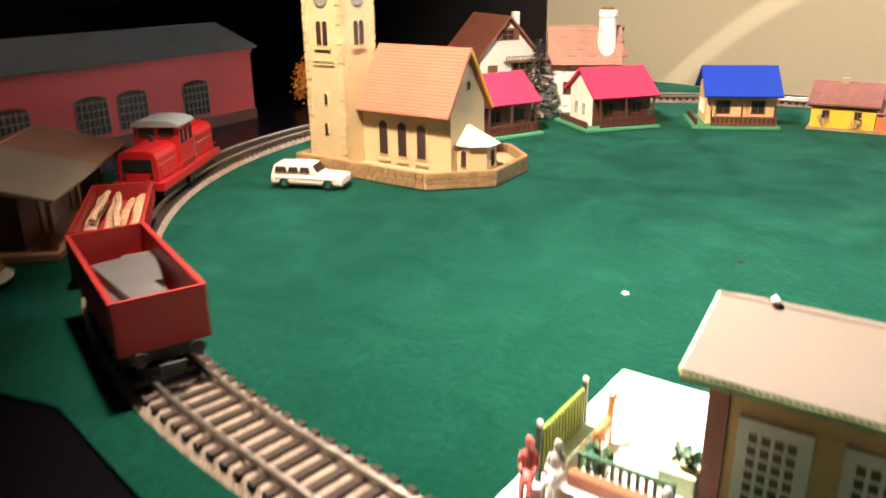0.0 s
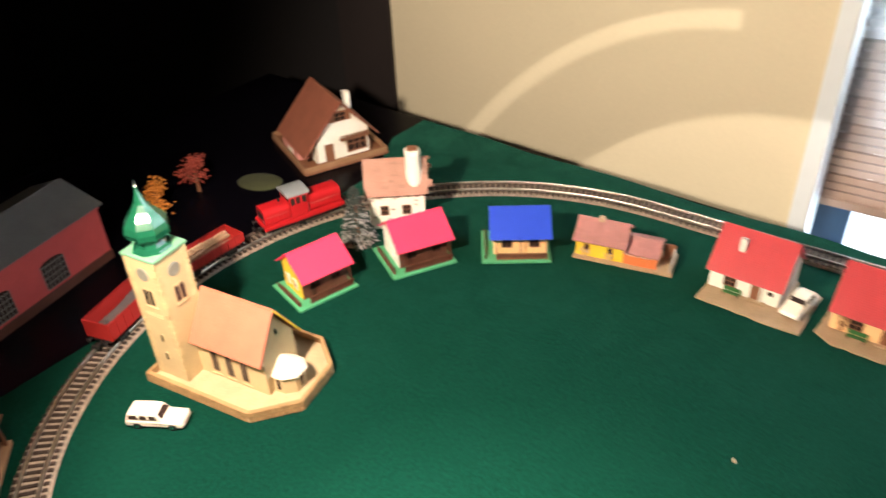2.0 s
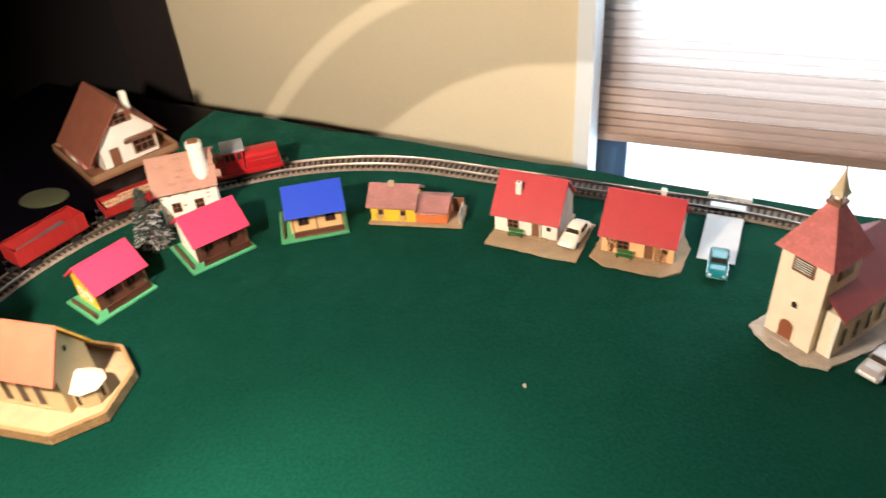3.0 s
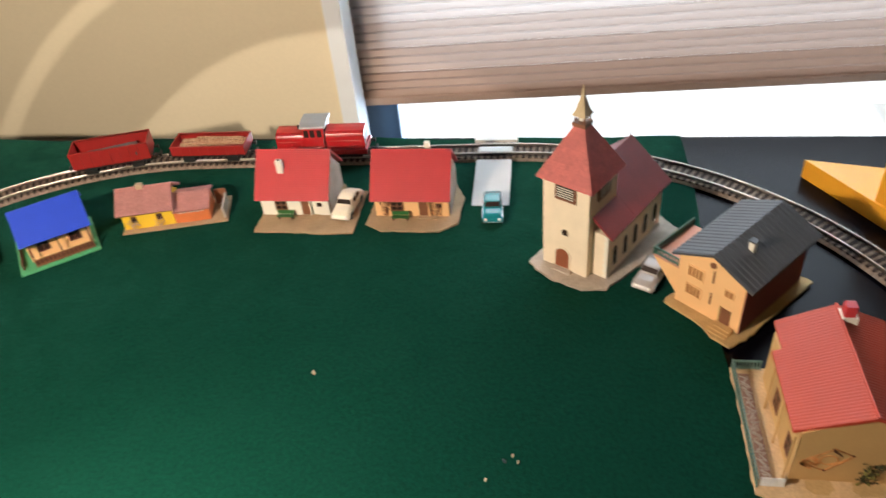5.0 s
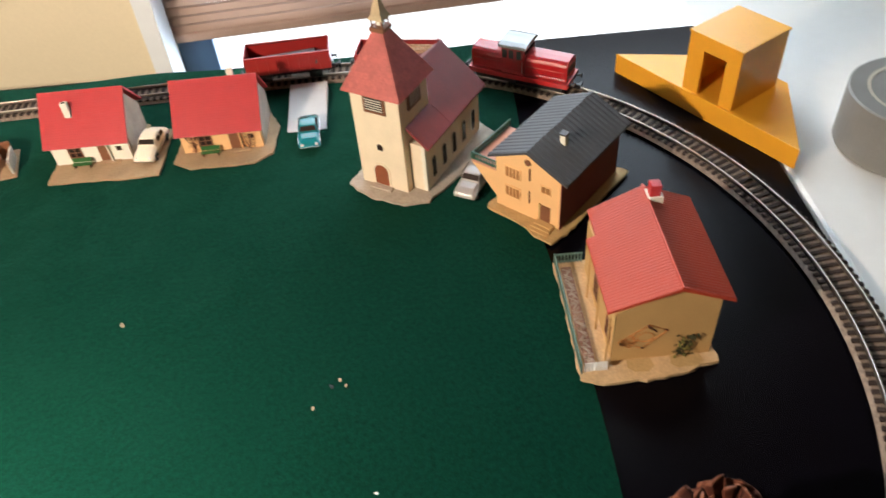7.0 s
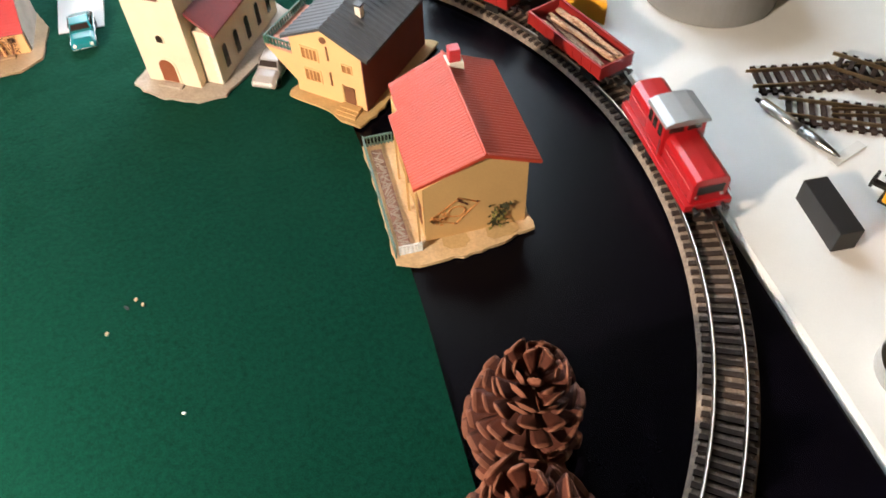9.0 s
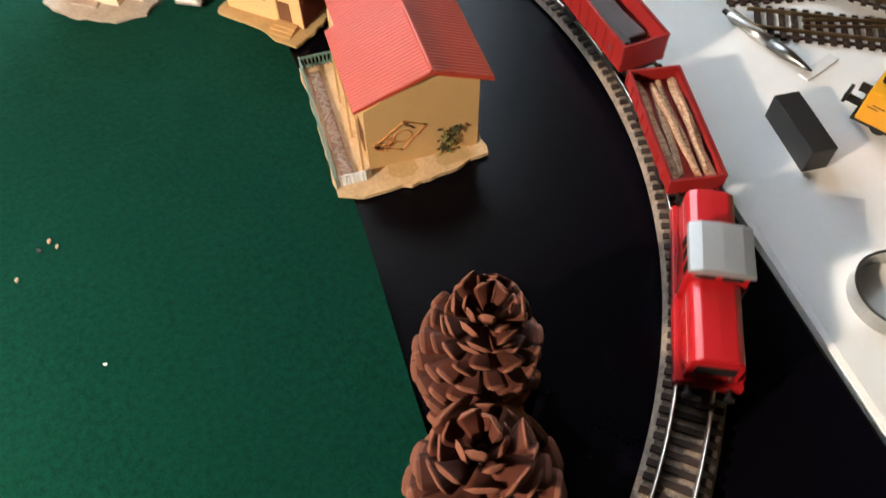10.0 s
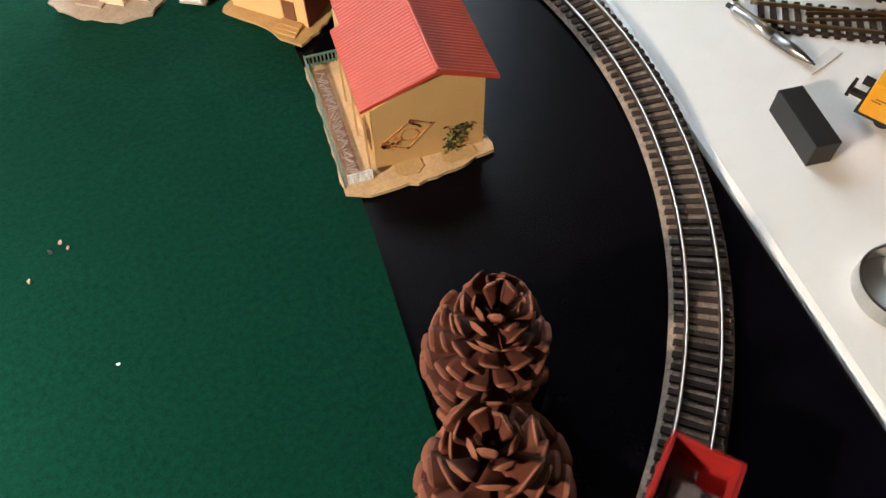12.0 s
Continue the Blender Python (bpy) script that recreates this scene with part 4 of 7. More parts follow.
# ---- half-timbered house ----
def half_timbered_house():
    th = thing("half_timbered_house", -0.446, 0.065, -0.0008, 157, "white half-timbered model house with brown roof on a fenced plot", "model house")
    # local x runs along the ridge away from the gable; y runs along the gable front
    L, D = 0.128, 0.116
    part("base_plate", bm_box(B(), 0, L, 0, D, 0, 0.003), TIMBER, th, "brown base plate")
    x0, x1, y0, y1, yr, ze, zr = 0.018, 0.105, 0.018, 0.092, 0.055, 0.036, 0.078
    gable_body(th, x0, x1, y0, y1, 0.003, ze, yr, zr - 0.002, ze, WHITE_WALL, label="white plaster walls")
    roof_pair(th, x0 - 0.008, x1 + 0.008, y0 - 0.010, yr, y1 + 0.018, ze - 0.010, zr, ze - 0.019, BROWN_ROOF, 0.002, "red-brown tiled roof", courses=16)
    part("chimney", bm_box(B(), 0.030, 0.038, 0.034, 0.041, 0.06, 0.084), WHITE_WALL, th, "pale chimney", 0.0004)
    for (ya, za), (yb, zb) in (((y0 + 0.001, 0.003), (y0 + 0.001, ze)), ((y1 - 0.001, 0.003), (y1 - 0.001, ze)), ((yr - 0.012, 0.0665), (yr + 0.012, 0.0665))):
        part("timber_beam", bm_rod(B(), (x0 - 0.0001, ya, za), (x0 - 0.0001, yb, zb), 0.0007, 6), TIMBER, th)
    pane(th, yr, 0.0545, 0.014, 0.010, x0, axis="y", frame=TIMBER, shutters=TIMBER)
    pane(th, 0.036, 0.010, 0.024, 0.018, x0, axis="y", frame=TIMBER, bars=(2, 1), shutters=None)
    part("door", bm_box(B(), x0 - 0.0008, x0 + 0.0002, 0.068, 0.080, 0.003, 0.026), TIMBER, th, "brown door")
    part("balcony", bm_box(B(), x0 - 0.008, x0 - 0.001, y0 + 0.002, yr + 0.005, 0.0285, 0.0300), TIMBER, th)
    lattice_fence(th, y0 + 0.002, yr + 0.005, x0 - 0.008, 0.030, 0.006, TIMBER, "y", 12, "balcony_railing")
    gable_body(th, 0.04, 0.095, 0.0925, 0.110, 0.003, 0.026, 0.0926, 0.027, 0.0135, PINK_WALL, "side_wing", "pinkish side wing")
    pane(th, 0.066, 0.0045, 0.012, 0.007, 0.110, out=1, frame=WHITE_WALL, bars=(3, 2))
    for a in ((0.002, L - 0.002, 0.0015, "x"), (0.002, L - 0.002, D - 0.0015, "x"), (0.002, D - 0.002, 0.0015, "y"), (0.002, D - 0.002, L - 0.0015, "y")):
        bm = bm_box(B(), a[0], a[1], a[2] - 0.001, a[2] + 0.001, 0.003, 0.010) if a[3] == "x" else bm_box(B(), a[2] - 0.001, a[2] + 0.001, a[0] + 0.0011, a[1] - 0.0011, 0.003, 0.010)
        part("plot_wall", bm, CARD_BROWN, th, "brown plot wall", 0.0004)


BROWN_ROOF = material("red_brown_roof", (0.22, 0.07, 0.04), 0.65, vary=0.2, bump=0.2)
PINK_WALL = material("pinkish_wall", (0.50, 0.20, 0.17), 0.7, vary=0.12)
CARD_BROWN = material("brown_card", (0.27, 0.14, 0.07), 0.8, vary=0.15)
half_timbered_house()


# ---- brick factory hall ----
def factory_hall():
    th = thing("brick_factory_hall", -0.465, -0.577, -0.0013, 103.8, "long red brick model factory hall with grey roof", "model building")
    L, D, ze, zr = 0.302, 0.09, 0.066, 0.083
    gable_body(th, 0, L, 0, D, 0, ze, D / 2, zr, ze, BRICK_WALL, label="red brick-printed walls")
    # dark band paints the shadow along the foot of the walls
    part("foot_shadow_band", bm_box(B(), -0.001, L + 0.001, -0.0015, D + 0.0015, 0, 0.010), BROWN, th, "dark brown band holding the shadow at the wall foot")
    roof_pair(th, -0.004, L + 0.004, -0.005, D / 2, D + 0.005, ze - 0.001, zr + 0.001, ze - 0.001, GREY_SHEET, 0.002, "grey roofing sheet")
    part("cornice", bm_box(B(), -0.001, L + 0.001, -0.0018, -0.0002, ze - 0.005, ze - 0.0012), BRICK_WALL, th)
    for x in (0.030, 0.067, 0.131, 0.168, 0.233):
        w, h, z = 0.0275, 0.030, 0.0135
        pts = [(x - w / 2, z), (x + w / 2, z)] + [(x + w / 2 * math.cos(a), z + h - 0.004 + 0.004 * math.sin(a)) for a in [math.pi * i / 6 for i in range(7)]]
        fr = part("arched_window", bm_prism(B(), pts, -0.0004, 0.0003, XZ), GLASS_DARK, th, "dark arched industrial window")
        bm = B()
        for i in range(7):
            xx = x - w / 2 + w * i / 6
            bm_box(bm, xx - 0.0004, xx + 0.0004, -0.0009, -0.0003, z, z + h - 0.003)
        for i in range(5):
            zz = z + (h - 0.005) * i / 4
            bm_box(bm, x - w / 2, x + w / 2, -0.0008, -0.0003, zz - 0.0004, zz + 0.0004)
        part("glazing_grid", bm, WINDOW_GREY, fr, "grey glazing bars")


WINDOW_GREY = material("grey_glazing_bar", (0.13, 0.12, 0.10), 0.6)
factory_hall()


# ---- goods shed ----
def goods_shed():
    th = thing("goods_shed", -0.262, -0.563, 0.0006, 142, "brown wooden goods shed with tan and orange roof", "model building")
    L, D = 0.13, 0.085
    part("platform", bm_box(B(), 0, L, 0, D, 0, 0.004), CARD_BROWN, th, "brown loading platform", 0.0005)
    gable_body(th, 0.008, L - 0.004, 0.018, D - 0.006, 0.004, 0.030, 0.05, 0.038, 0.030, BROWN, label="dark brown boarded walls")
    roof_pair(th, 0.0, L * 0.55, -0.001, 0.05, D + 0.004, 0.0285, 0.0415, 0.029, CARD_TAN, 0.0018, "tan card roof")
    roof_pair(th, L * 0.55, L + 0.002, -0.001, 0.05, D + 0.004, 0.0285, 0.0415, 0.029, CARD_ORANGE, 0.0018, "orange-brown card roof")
    for x in (0.004, 0.045, 0.085, L - 0.006):
        part("post", bm_box(B(), x, x + 0.0022, 0.002, 0.0042, 0.004, 0.029), TIMBER, th)
    for x in (0.03, 0.075):
        part("sliding_door", bm_box(B(), x, x + 0.02, 0.0172, 0.0182, 0.0042, 0.024), TIMBER, th, "brown sliding door")
    part("chimney", bm_box(B(), 0.025, 0.031, 0.035, 0.041, 0.034, 0.046), BROWN, th, "dark chimney", 0.0004)


# shed card colours darkened: the shade on its roof is put into them
CARD_TAN = material("shaded_tan_card", (0.24, 0.16, 0.10), 0.85, vary=0.2)
CARD_ORANGE = material("orange_brown_card", (0.24, 0.095, 0.045), 0.8, vary=0.15)
goods_shed()


def clump_tree(name, x, y, h, r, mat, label, seed, n=520):
    th = thing(name, x, y, -0.0013 if x < -0.43 else 0.0006, 0, label, "model tree")
    rnd = random.Random(seed)
    part("trunk", bm_lathe(B(), [(0.0022, 0), (0.0015, h * 0.3), (0.0007, h * 0.7)], 8), TIMBER, th)
    bm = B()
    cl = [Vector((rnd.uniform(-r, r) * 0.6, rnd.uniform(-r, r) * 0.6, h * rnd.uniform(0.3, 0.85))) for _ in range(9)]
    for c in cl[:5]:
        bm_rod(bm, (0, 0, h * 0.25), tuple(c), 0.0006, 5)
    part("branches", bm, TIMBER, th)
    bm = B()
    for i in range(n):
        c = rnd.choice(cl) + Vector((rnd.gauss(0, 1), rnd.gauss(0, 1), rnd.gauss(0, 1))) * r * 0.27
        u = Vector((rnd.uniform(-1, 1), rnd.uniform(-1, 1), rnd.uniform(-1, 1))).normalized()
        v = u.orthogonal().normalized()
        w = u.cross(v)
        s = rnd.uniform(0.0012, 0.0026)
        t4 = [bm.verts.new(c + q * s) for q in (u, v, -u * 0.6 - v * 0.5 + w * 0.6, -w * 0.8)]
        for f in ((0, 1, 2), (0, 3, 1), (1, 3, 2), (2, 3, 0)):
            bm.faces.new([t4[k] for k in f])
    tagged(part("foliage", bm, mat, th), kind="stuff")


clump_tree("autumn_tree", -0.556, -0.208, 0.048, 0.018, FOLIAGE_ORANGE, "orange autumn foam tree", 11)
clump_tree("autumn_tree", -0.575, -0.140, 0.055, 0.017, FOLIAGE_RED, "dull red autumn foam tree", 12)
clump_tree("green_bush", -0.405, -0.520, 0.028, 0.014, FOLIAGE_GREEN, "bright green foam bush behind the shed", 13, 300)
solid("moss_patch", bm_lathe(B(), [(0.030, 0), (0.028, 0.0015), (0.018, 0.0028), (0.002, 0.003)], 26, sx=1.0, sy=0.72), MOSS, "olive-brown oval moss patch", "moss patch", smooth=True, at=pose(-0.530, -0.082, -0.0013, 0, 0, 20))


# ---- church with onion tower ----
def onion_church():
    th = thing("onion_dome_church", -0.336, -0.376, 0.0006, 10, "cream model church with green onion dome inside a low stone wall", "model church")
    out = [(0, 0), (0.112, 0), (0.1435, 0.0305), (0.140, 0.079), (0.112, 0.104), (0, 0.104)]
    part("churchyard", bm_prism(B(), out, 0, 0.004), YARD_SAND, th, "sandy churchyard plate")
    cx, cy = 0.065, 0.052
    for i in range(6):
        a, b = Vector(out[i]), Vector(out[(i + 1) % 6])
        d = (b - a).normalized()
        nrm = Vector((d.y, -d.x))
        wall = part("yard_wall", bm_prism(B(), [tuple(a), tuple(b), tuple(b - nrm * 0.003 - d * 0.0012), tuple(a - nrm * 0.003 + d * 0.0012)], 0.0041, 0.0105), STONE_Y2, th, "low ochre stone wall")
        if i in (0, 1, 2, 5):
            rnd = random.Random(i)
            for row in range(3):
                s = 0.0005
                while s < (b - a).length - 0.003:
                    w = min(rnd.uniform(0.004, 0.007), (b - a).length - s - 0.0005)
                    p, q = a + d * s, a + d * (s + w - 0.0005)
                    z = 0.0006 + row * 0.0033
                    part("stone", bm_prism(B(), [tuple(p + nrm * 0.0007), tuple(q + nrm * 0.0007), tuple(q - nrm * 0.0003), tuple(p - nrm * 0.0003)], z, z + 0.0029), STONE_Y2, wall)
                    s += w
    # tower
    x0, x1, y0, y1, zt = 0.0045, 0.0375, 0.0115, 0.0445, 0.128
    tower = part("tower", bm_box(B(), x0, x1, y0, y1, 0.004, zt), CREAM, th, "cream square tower")
    for x in (x0, x1):
        for y in (y0, y1):
            for k in range(20):
                w = 0.0042 if k % 2 else 0.0028
                z = 0.005 + k * 0.0061
                sx, sy = (1 if x == x0 else -1), (1 if y == y0 else -1)
                xa, xb = sorted((x - sx * 0.0005, x + sx * w))
                ya, yb = sorted((y - sy * 0.0005, y + sy * (0.007 - w)))
                part("quoin", bm_box(B(), xa, xb, ya, yb, z, z + 0.0052), STONE_Y, tower)
    mx, my = (x0 + x1) / 2, (y0 + y1) / 2
    for z in (0.070, 0.0725):
        part("string_course", bm_box(B(), x0 + 0.007, x1 - 0.007, y0 - 0.0009, y0 + 0.0001, z, z + 0.0012), CREAM, tower)
    part("cornice", bm_box(B(), x0 - 0.0015, x1 + 0.0015, y0 - 0.0015, y1 + 0.0015, zt, zt + 0.0025), CORNICE_GREEN, tower, "green cornice", 0.0005)
    for dx in (-0.0028, 0.0028):
        arched(th, mx + dx, 0.083, 0.0042, 0.0155, y0, frame=CREAM)
        arched(th, my + dx, 0.083, 0.0042, 0.0155, x1, frame=CREAM, axis="y", out=1)
        arched(th, my + dx, 0.083, 0.0042, 0.0155, x0, frame=CREAM, axis="y", out=-1)
    part("window_sill", bm_box(B(), mx - 0.007, mx + 0.007, y0 - 0.0015, y0 - 0.0002, 0.0803, 0.0818), CREAM, tower)
    part("window_sill", bm_box(B(), x1 + 0.0002, x1 + 0.0015, my - 0.007, my + 0.007, 0.0803, 0.0818), CREAM, tower)
    for z in (0.044, 0.024):
        arched(th, mx - 0.002 + z * 0.05, z, 0.0026, 0.0075, y0, frame=CREAM)
    for yy, ax, o in ((y0, "x", -1), (x1, "y", 1)):
        bm = bm_lathe(B(), [(0.0062, -0.0004), (0.0062, 0.0006), (0.0050, 0.0010), (0.004, 0.0008)], 24)
        m = (Matrix.Translation((mx, yy, 0.113)) @ Matrix.Rotation(radians(90), 4, "X")) if ax == "x" else (Matrix.Translation((yy, my, 0.113)) @ Matrix.Rotation(radians(90), 4, "Y"))
        bmesh.ops.transform(bm, matrix=m, verts=bm.verts[:])
        part("clock_face", bm, CLOCK, tower, "round grey clock face")
    prof = [(0.0165, 0), (0.0155, 0.002), (0.012, 0.003), (0.0105, 0.006), (0.0135, 0.009), (0.0170, 0.013), (0.0180, 0.018), (0.0168, 0.023), (0.0130, 0.0285), (0.0088, 0.0335), (0.0052, 0.039), (0.0026, 0.0455), (0.0009, 0.051), (0.0007, 0.054)]
    part("onion_dome", bm_lathe(B(), prof, 8, pose(mx, my, zt + 0.0026, 0, 0, 22.5)), ONION, th, "glossy green faceted onion dome")
    part("finial", bm_lathe(B(), [(0.0004, 0), (0.0011, 0.001), (0.0004, 0.002), (0.0003, 0.006)], 10, pose(mx, my, zt + 0.0555)), STEEL, th)
    # nave
    nx0, nx1, ny0, ny1, ze, zr = 0.0378, 0.111, 0.029, 0.069, 0.0465, 0.0795
    yr = (ny0 + ny1) / 2
    gable_body(th, nx0, nx1, ny0, ny1, 0.004, ze, yr, zr - 0.003, ze, CREAM, "nave", "cream nave walls")
    roof_pair(th, nx0 + 0.0003, nx1 + 0.003, ny0 - 0.006, yr, ny1 + 0.006, ze - 0.0065, zr, ze - 0.0065, TILE_PINK, 0.002, "salmon shingled roof", courses=20)
    for x in (nx0 + 0.018, nx0 + 0.034, nx0 + 0.050):
        arched(th, x, 0.011, 0.0070, 0.023, ny0, frame=CREAM)
        part("sill", bm_box(B(), x - 0.0055, x + 0.0055, ny0 - 0.0012, ny0 - 0.0001, 0.0065, 0.0078), CREAM, th)
    arched(th, yr, 0.056, 0.0028, 0.0055, nx1, frame=CREAM, axis="y", out=1)
    part("gable_trim", bm_rod(B(), (nx1 + 0.0028, ny1 + 0.006, ze - 0.005), (nx1 + 0.0028, yr, zr + 0.001), 0.0009, 6), YELLOW_WALL, th, "yellow gable trim")
    # apse
    ap = [(nx1 + 0.0001, yr - 0.013), (nx1 + 0.010, yr - 0.013), (nx1 + 0.0185, yr - 0.006), (nx1 + 0.0185, yr + 0.006), (nx1 + 0.010, yr + 0.013), (nx1 + 0.0001, yr + 0.013)]
    part("apse", bm_prism(B(), ap, 0.004, 0.022), CREAM, th, "cream polygonal apse")
    bm = B()
    top = [bm.verts.new((nx1 + 0.0001, yr - 0.002, 0.033)), bm.verts.new((nx1 + 0.0001, yr + 0.002, 0.033))]
    low = [bm.verts.new((nx1 + (p[0] - nx1) * 1.15, yr + (p[1] - yr) * 1.18, 0.0221)) for p in ap]
    bm.faces.new(low[::-1])
    for a, b in ((0, 1), (1, 2)):
        bm.faces.new((low[a], low[b], top[0]))
    bm.faces.new((low[2], low[3], top[1], top[0]))
    for a, b in ((3, 4), (4, 5)):
        bm.faces.new((low[a], low[b], top[1]))
    bm.faces.new((low[5], low[0], top[0], top[1]))
    bmesh.ops.recalc_face_normals(bm, faces=bm.faces[:])
    part("apse_roof", bm, APSE_ROOF, th, "pale apse roof")
    arched(th, nx1 + 0.0055, 0.008, 0.004, 0.011, yr - 0.013, frame=CREAM)
    arched(th, yr, 0.008, 0.004, 0.011, nx1 + 0.0185, frame=CREAM, axis="y", out=1)


YARD_SAND = material("beige_yard_sand", (0.38, 0.265, 0.15), 0.85, vary=0.2, grain=700, bump=0.5)
STONE_Y2 = material("ochre_wall_stone", (0.29, 0.165, 0.068), 0.75, vary=0.25, bump=0.4, island=0.3)
CORNICE_GREEN = material("pale_green_cornice", (0.14, 0.30, 0.18), 0.5)
CLOCK = material("grey_clock_face", (0.16, 0.15, 0.12), 0.5, vary=0.3)
APSE_ROOF = material("pale_apse_roof", (0.62, 0.50, 0.38), 0.5)
onion_church()


# ---- church with pyramid tower ----
def pyramid_church():
    th = thing("pyramid_roof_church", 0.2679, -0.0337, 0.0006, -32, "cream model church with red pyramid tower roof", "model church")
    W = 0.042
    part("ground_plate", ragged_plate([(-0.009, -0.008), (0.016, -0.016), (0.046, -0.014), (0.062, -0.002), (0.071, 0.045), (0.073, 0.100), (0.04, 0.115), (0.0, 0.095), (-0.011, 0.04)], 0.002, 0.0025, 21), GRAVEL, th, "pale gravel ground plate")
    zt = 0.091
    tower = part("tower", bm_box(B(), 0, W, 0, W, 0.002, zt), CREAM_PALE, th, "cream tower")
    bm = B()
    o = 0.0045
    low = [bm.verts.new(v) for v in ((-o, -o, zt - 0.002), (W + o, -o, zt - 0.002), (W + o, W + o, zt - 0.002), (-o, W + o, zt - 0.002))]
    c = W / 2
    r = 0.0045
    top = [bm.verts.new(v) for v in ((c - r, c - r, 0.130), (c + r, c - r, 0.130), (c + r, c + r, 0.130), (c - r, c + r, 0.130))]
    bm.faces.new(low[::-1])
    bm.faces.new(top)
    for i in range(4):
        bm.faces.new((low[i], low[(i + 1) % 4], top[(i + 1) % 4], top[i]))
    roof = part("tower_roof", bm, TOWER_ROOF, th, "red tiled pyramid roof")
    for side in range(4):
        m = Matrix.Translation((c, c, 0)) @ Matrix.Rotation(radians(90 * side), 4, "Z")
        bm = B()
        for k in range(11):
            f0, f1 = k / 11, (k + 0.8) / 11
            a0 = c + o + (r - c - o) * f0
            a1 = c + o + (r - c - o) * f1
            z0, z1 = zt - 0.002 + (0.132 - zt) * f0, zt - 0.002 + (0.132 - zt) * f1
            n = 12 - k
            for j in range(n):
                u0, u1 = -a0 + 2 * a0 * j / n, -a0 + 2 * a0 * (j + 0.86) / n
                q = [(u0, -a0 - 0.0006, z0), (u1, -a0 - 0.0006, z0), (u1 * a1 / a0, -a1 - 0.0001, z1), (u0 * a1 / a0, -a1 - 0.0001, z1)]
                bm.faces.new([bm.verts.new(m @ Vector(v)) for v in q])
                bm.faces.new([bm.verts.new(m @ Vector(v)) for v in ((u0, -a0 - 0.0006, z0), (u0, -a0 + 0.0002, z0), (u1, -a0 + 0.0002, z0), (u1, -a0 - 0.0006, z0))])
        tagged(part("roof_tile_field", bm, TOWER_ROOF, roof), kind="stuff")
    bel = part("belfry", bm_box(B(), c - 0.006, c + 0.006, c - 0.006, c + 0.006, 0.1301, 0.133), TIMBER, th, "brown belfry base")
    for sx in (-1, 1):
        for sy in (-1, 1):
            part("belfry_post", bm_box(B(), c + sx * 0.0042 - 0.0006, c + sx * 0.0042 + 0.0006, c + sy * 0.0042 - 0.0006, c + sy * 0.0042 + 0.0006, 0.133, 0.140), TIMBER, bel)
    part("bell", bm_lathe(B(), [(0.0028, 0.134), (0.0022, 0.137), (0.001, 0.139)], 12, pose(c, c, 0)), WHITE_WALL, bel, "white bell")
    part("spire", bm_lathe(B(), [(0.0088, 0.139), (0.0060, 0.1425), (0.0018, 0.155), (0.0003, 0.163)], 4, pose(c, c, 0, 0, 0, 45)), TAN_SPIRE, th, "tan pointed spire")
    # louvred belfry windows, door and small opening
    for ax in ("x", "y"):
        bm = B()
        m = Matrix.Identity(4) if ax == "x" else Matrix(((0, -1, 0, W), (1, 0, 0, 0), (0, 0, 1, 0), (0, 0, 0, 1)))
        lo = part("belfry_window", bm_box(B(), c - 0.0095, c + 0.0095, -0.0012, 0.0003, 0.072, 0.087, m), TIMBER, th, "brown louvred belfry window", 0.0003)
        # flat black panel stands for the dark hollow between the louvres
        part("louvre_gap_dark", bm_box(B(), c - 0.0075, c + 0.0075, -0.0015, -0.0011, 0.0745, 0.0855, m), BLACK, lo)
        for i in range(5):
            z = 0.0753 + i * 0.0021
            part("louvre", bm_box(B(), c - 0.0074, c + 0.0074, -0.0018, -0.0014, z, z + 0.0006, m), WHITE_WALL, lo)
    arched(th, c - 0.002, 0.004, 0.0125, 0.019, 0, mat=DOOR_RED, frame=CREAM_PALE, name="door", label="arched red-brown door")
    arched(th, c, 0.038, 0.005, 0.006, 0, frame=CREAM_PALE)
    part("doorstep", bm_box(B(), c - 0.011, c + 0.008, -0.006, -0.0008, 0.002, 0.0038), GRAVEL, th, bevel=0.0004)
    part("canopy", bm_box(B(), -0.006, -0.0002, 0.012, 0.022, 0.045, 0.0475), MAROON_ROOF, th, "small red side canopy", 0.0004)
    # nave with a roof that swings down over the aisle
    nx0, nx1, ny0, ny1 = -0.001, 0.0555, 0.0425, 0.100
    gable_like = [(nx0, 0.002), (nx1, 0.002), (nx1, 0.046), (c, 0.0755), (nx0, 0.056)]
    part("nave", bm_prism(B(), gable_like, -ny1, -ny0, XZ), CREAM_PALE, th, "cream nave walls")
    part("aisle", bm_box(B(), W + 0.0002, nx1, 0.008, ny0 - 0.0002, 0.002, 0.0455), CREAM_PALE, th, "cream aisle walls")
    for side, (xa, za) in enumerate(((nx1 + 0.005, 0.044), (nx0 - 0.004, 0.053))):
        pr = [(c, 0.0785), (c, 0.0765), (xa, za), (xa + (0.0005 if side == 0 else -0.0005), za + 0.002)]
        if side == 0:
            pr = pr[::-1]
        bm = bm_prism(B(), pr, -ny1 - 0.004, -ny0 - 0.0001, XZ)
        bmesh.ops.recalc_face_normals(bm, faces=bm.faces[:])
        part("nave_roof", bm, MAROON_ROOF, th, "dark red nave roof")
    pr = [(W + 0.0003, 0.0612), (W + 0.0003, 0.0590), (nx1 + 0.005, 0.044), (nx1 + 0.0055, 0.046)][::-1]
    bm = bm_prism(B(), pr, -ny0 + 0.0001, -0.0055, XZ)
    bmesh.ops.recalc_face_normals(bm, faces=bm.faces[:])
    part("aisle_roof", bm, MAROON_ROOF, th, "dark red aisle roof")
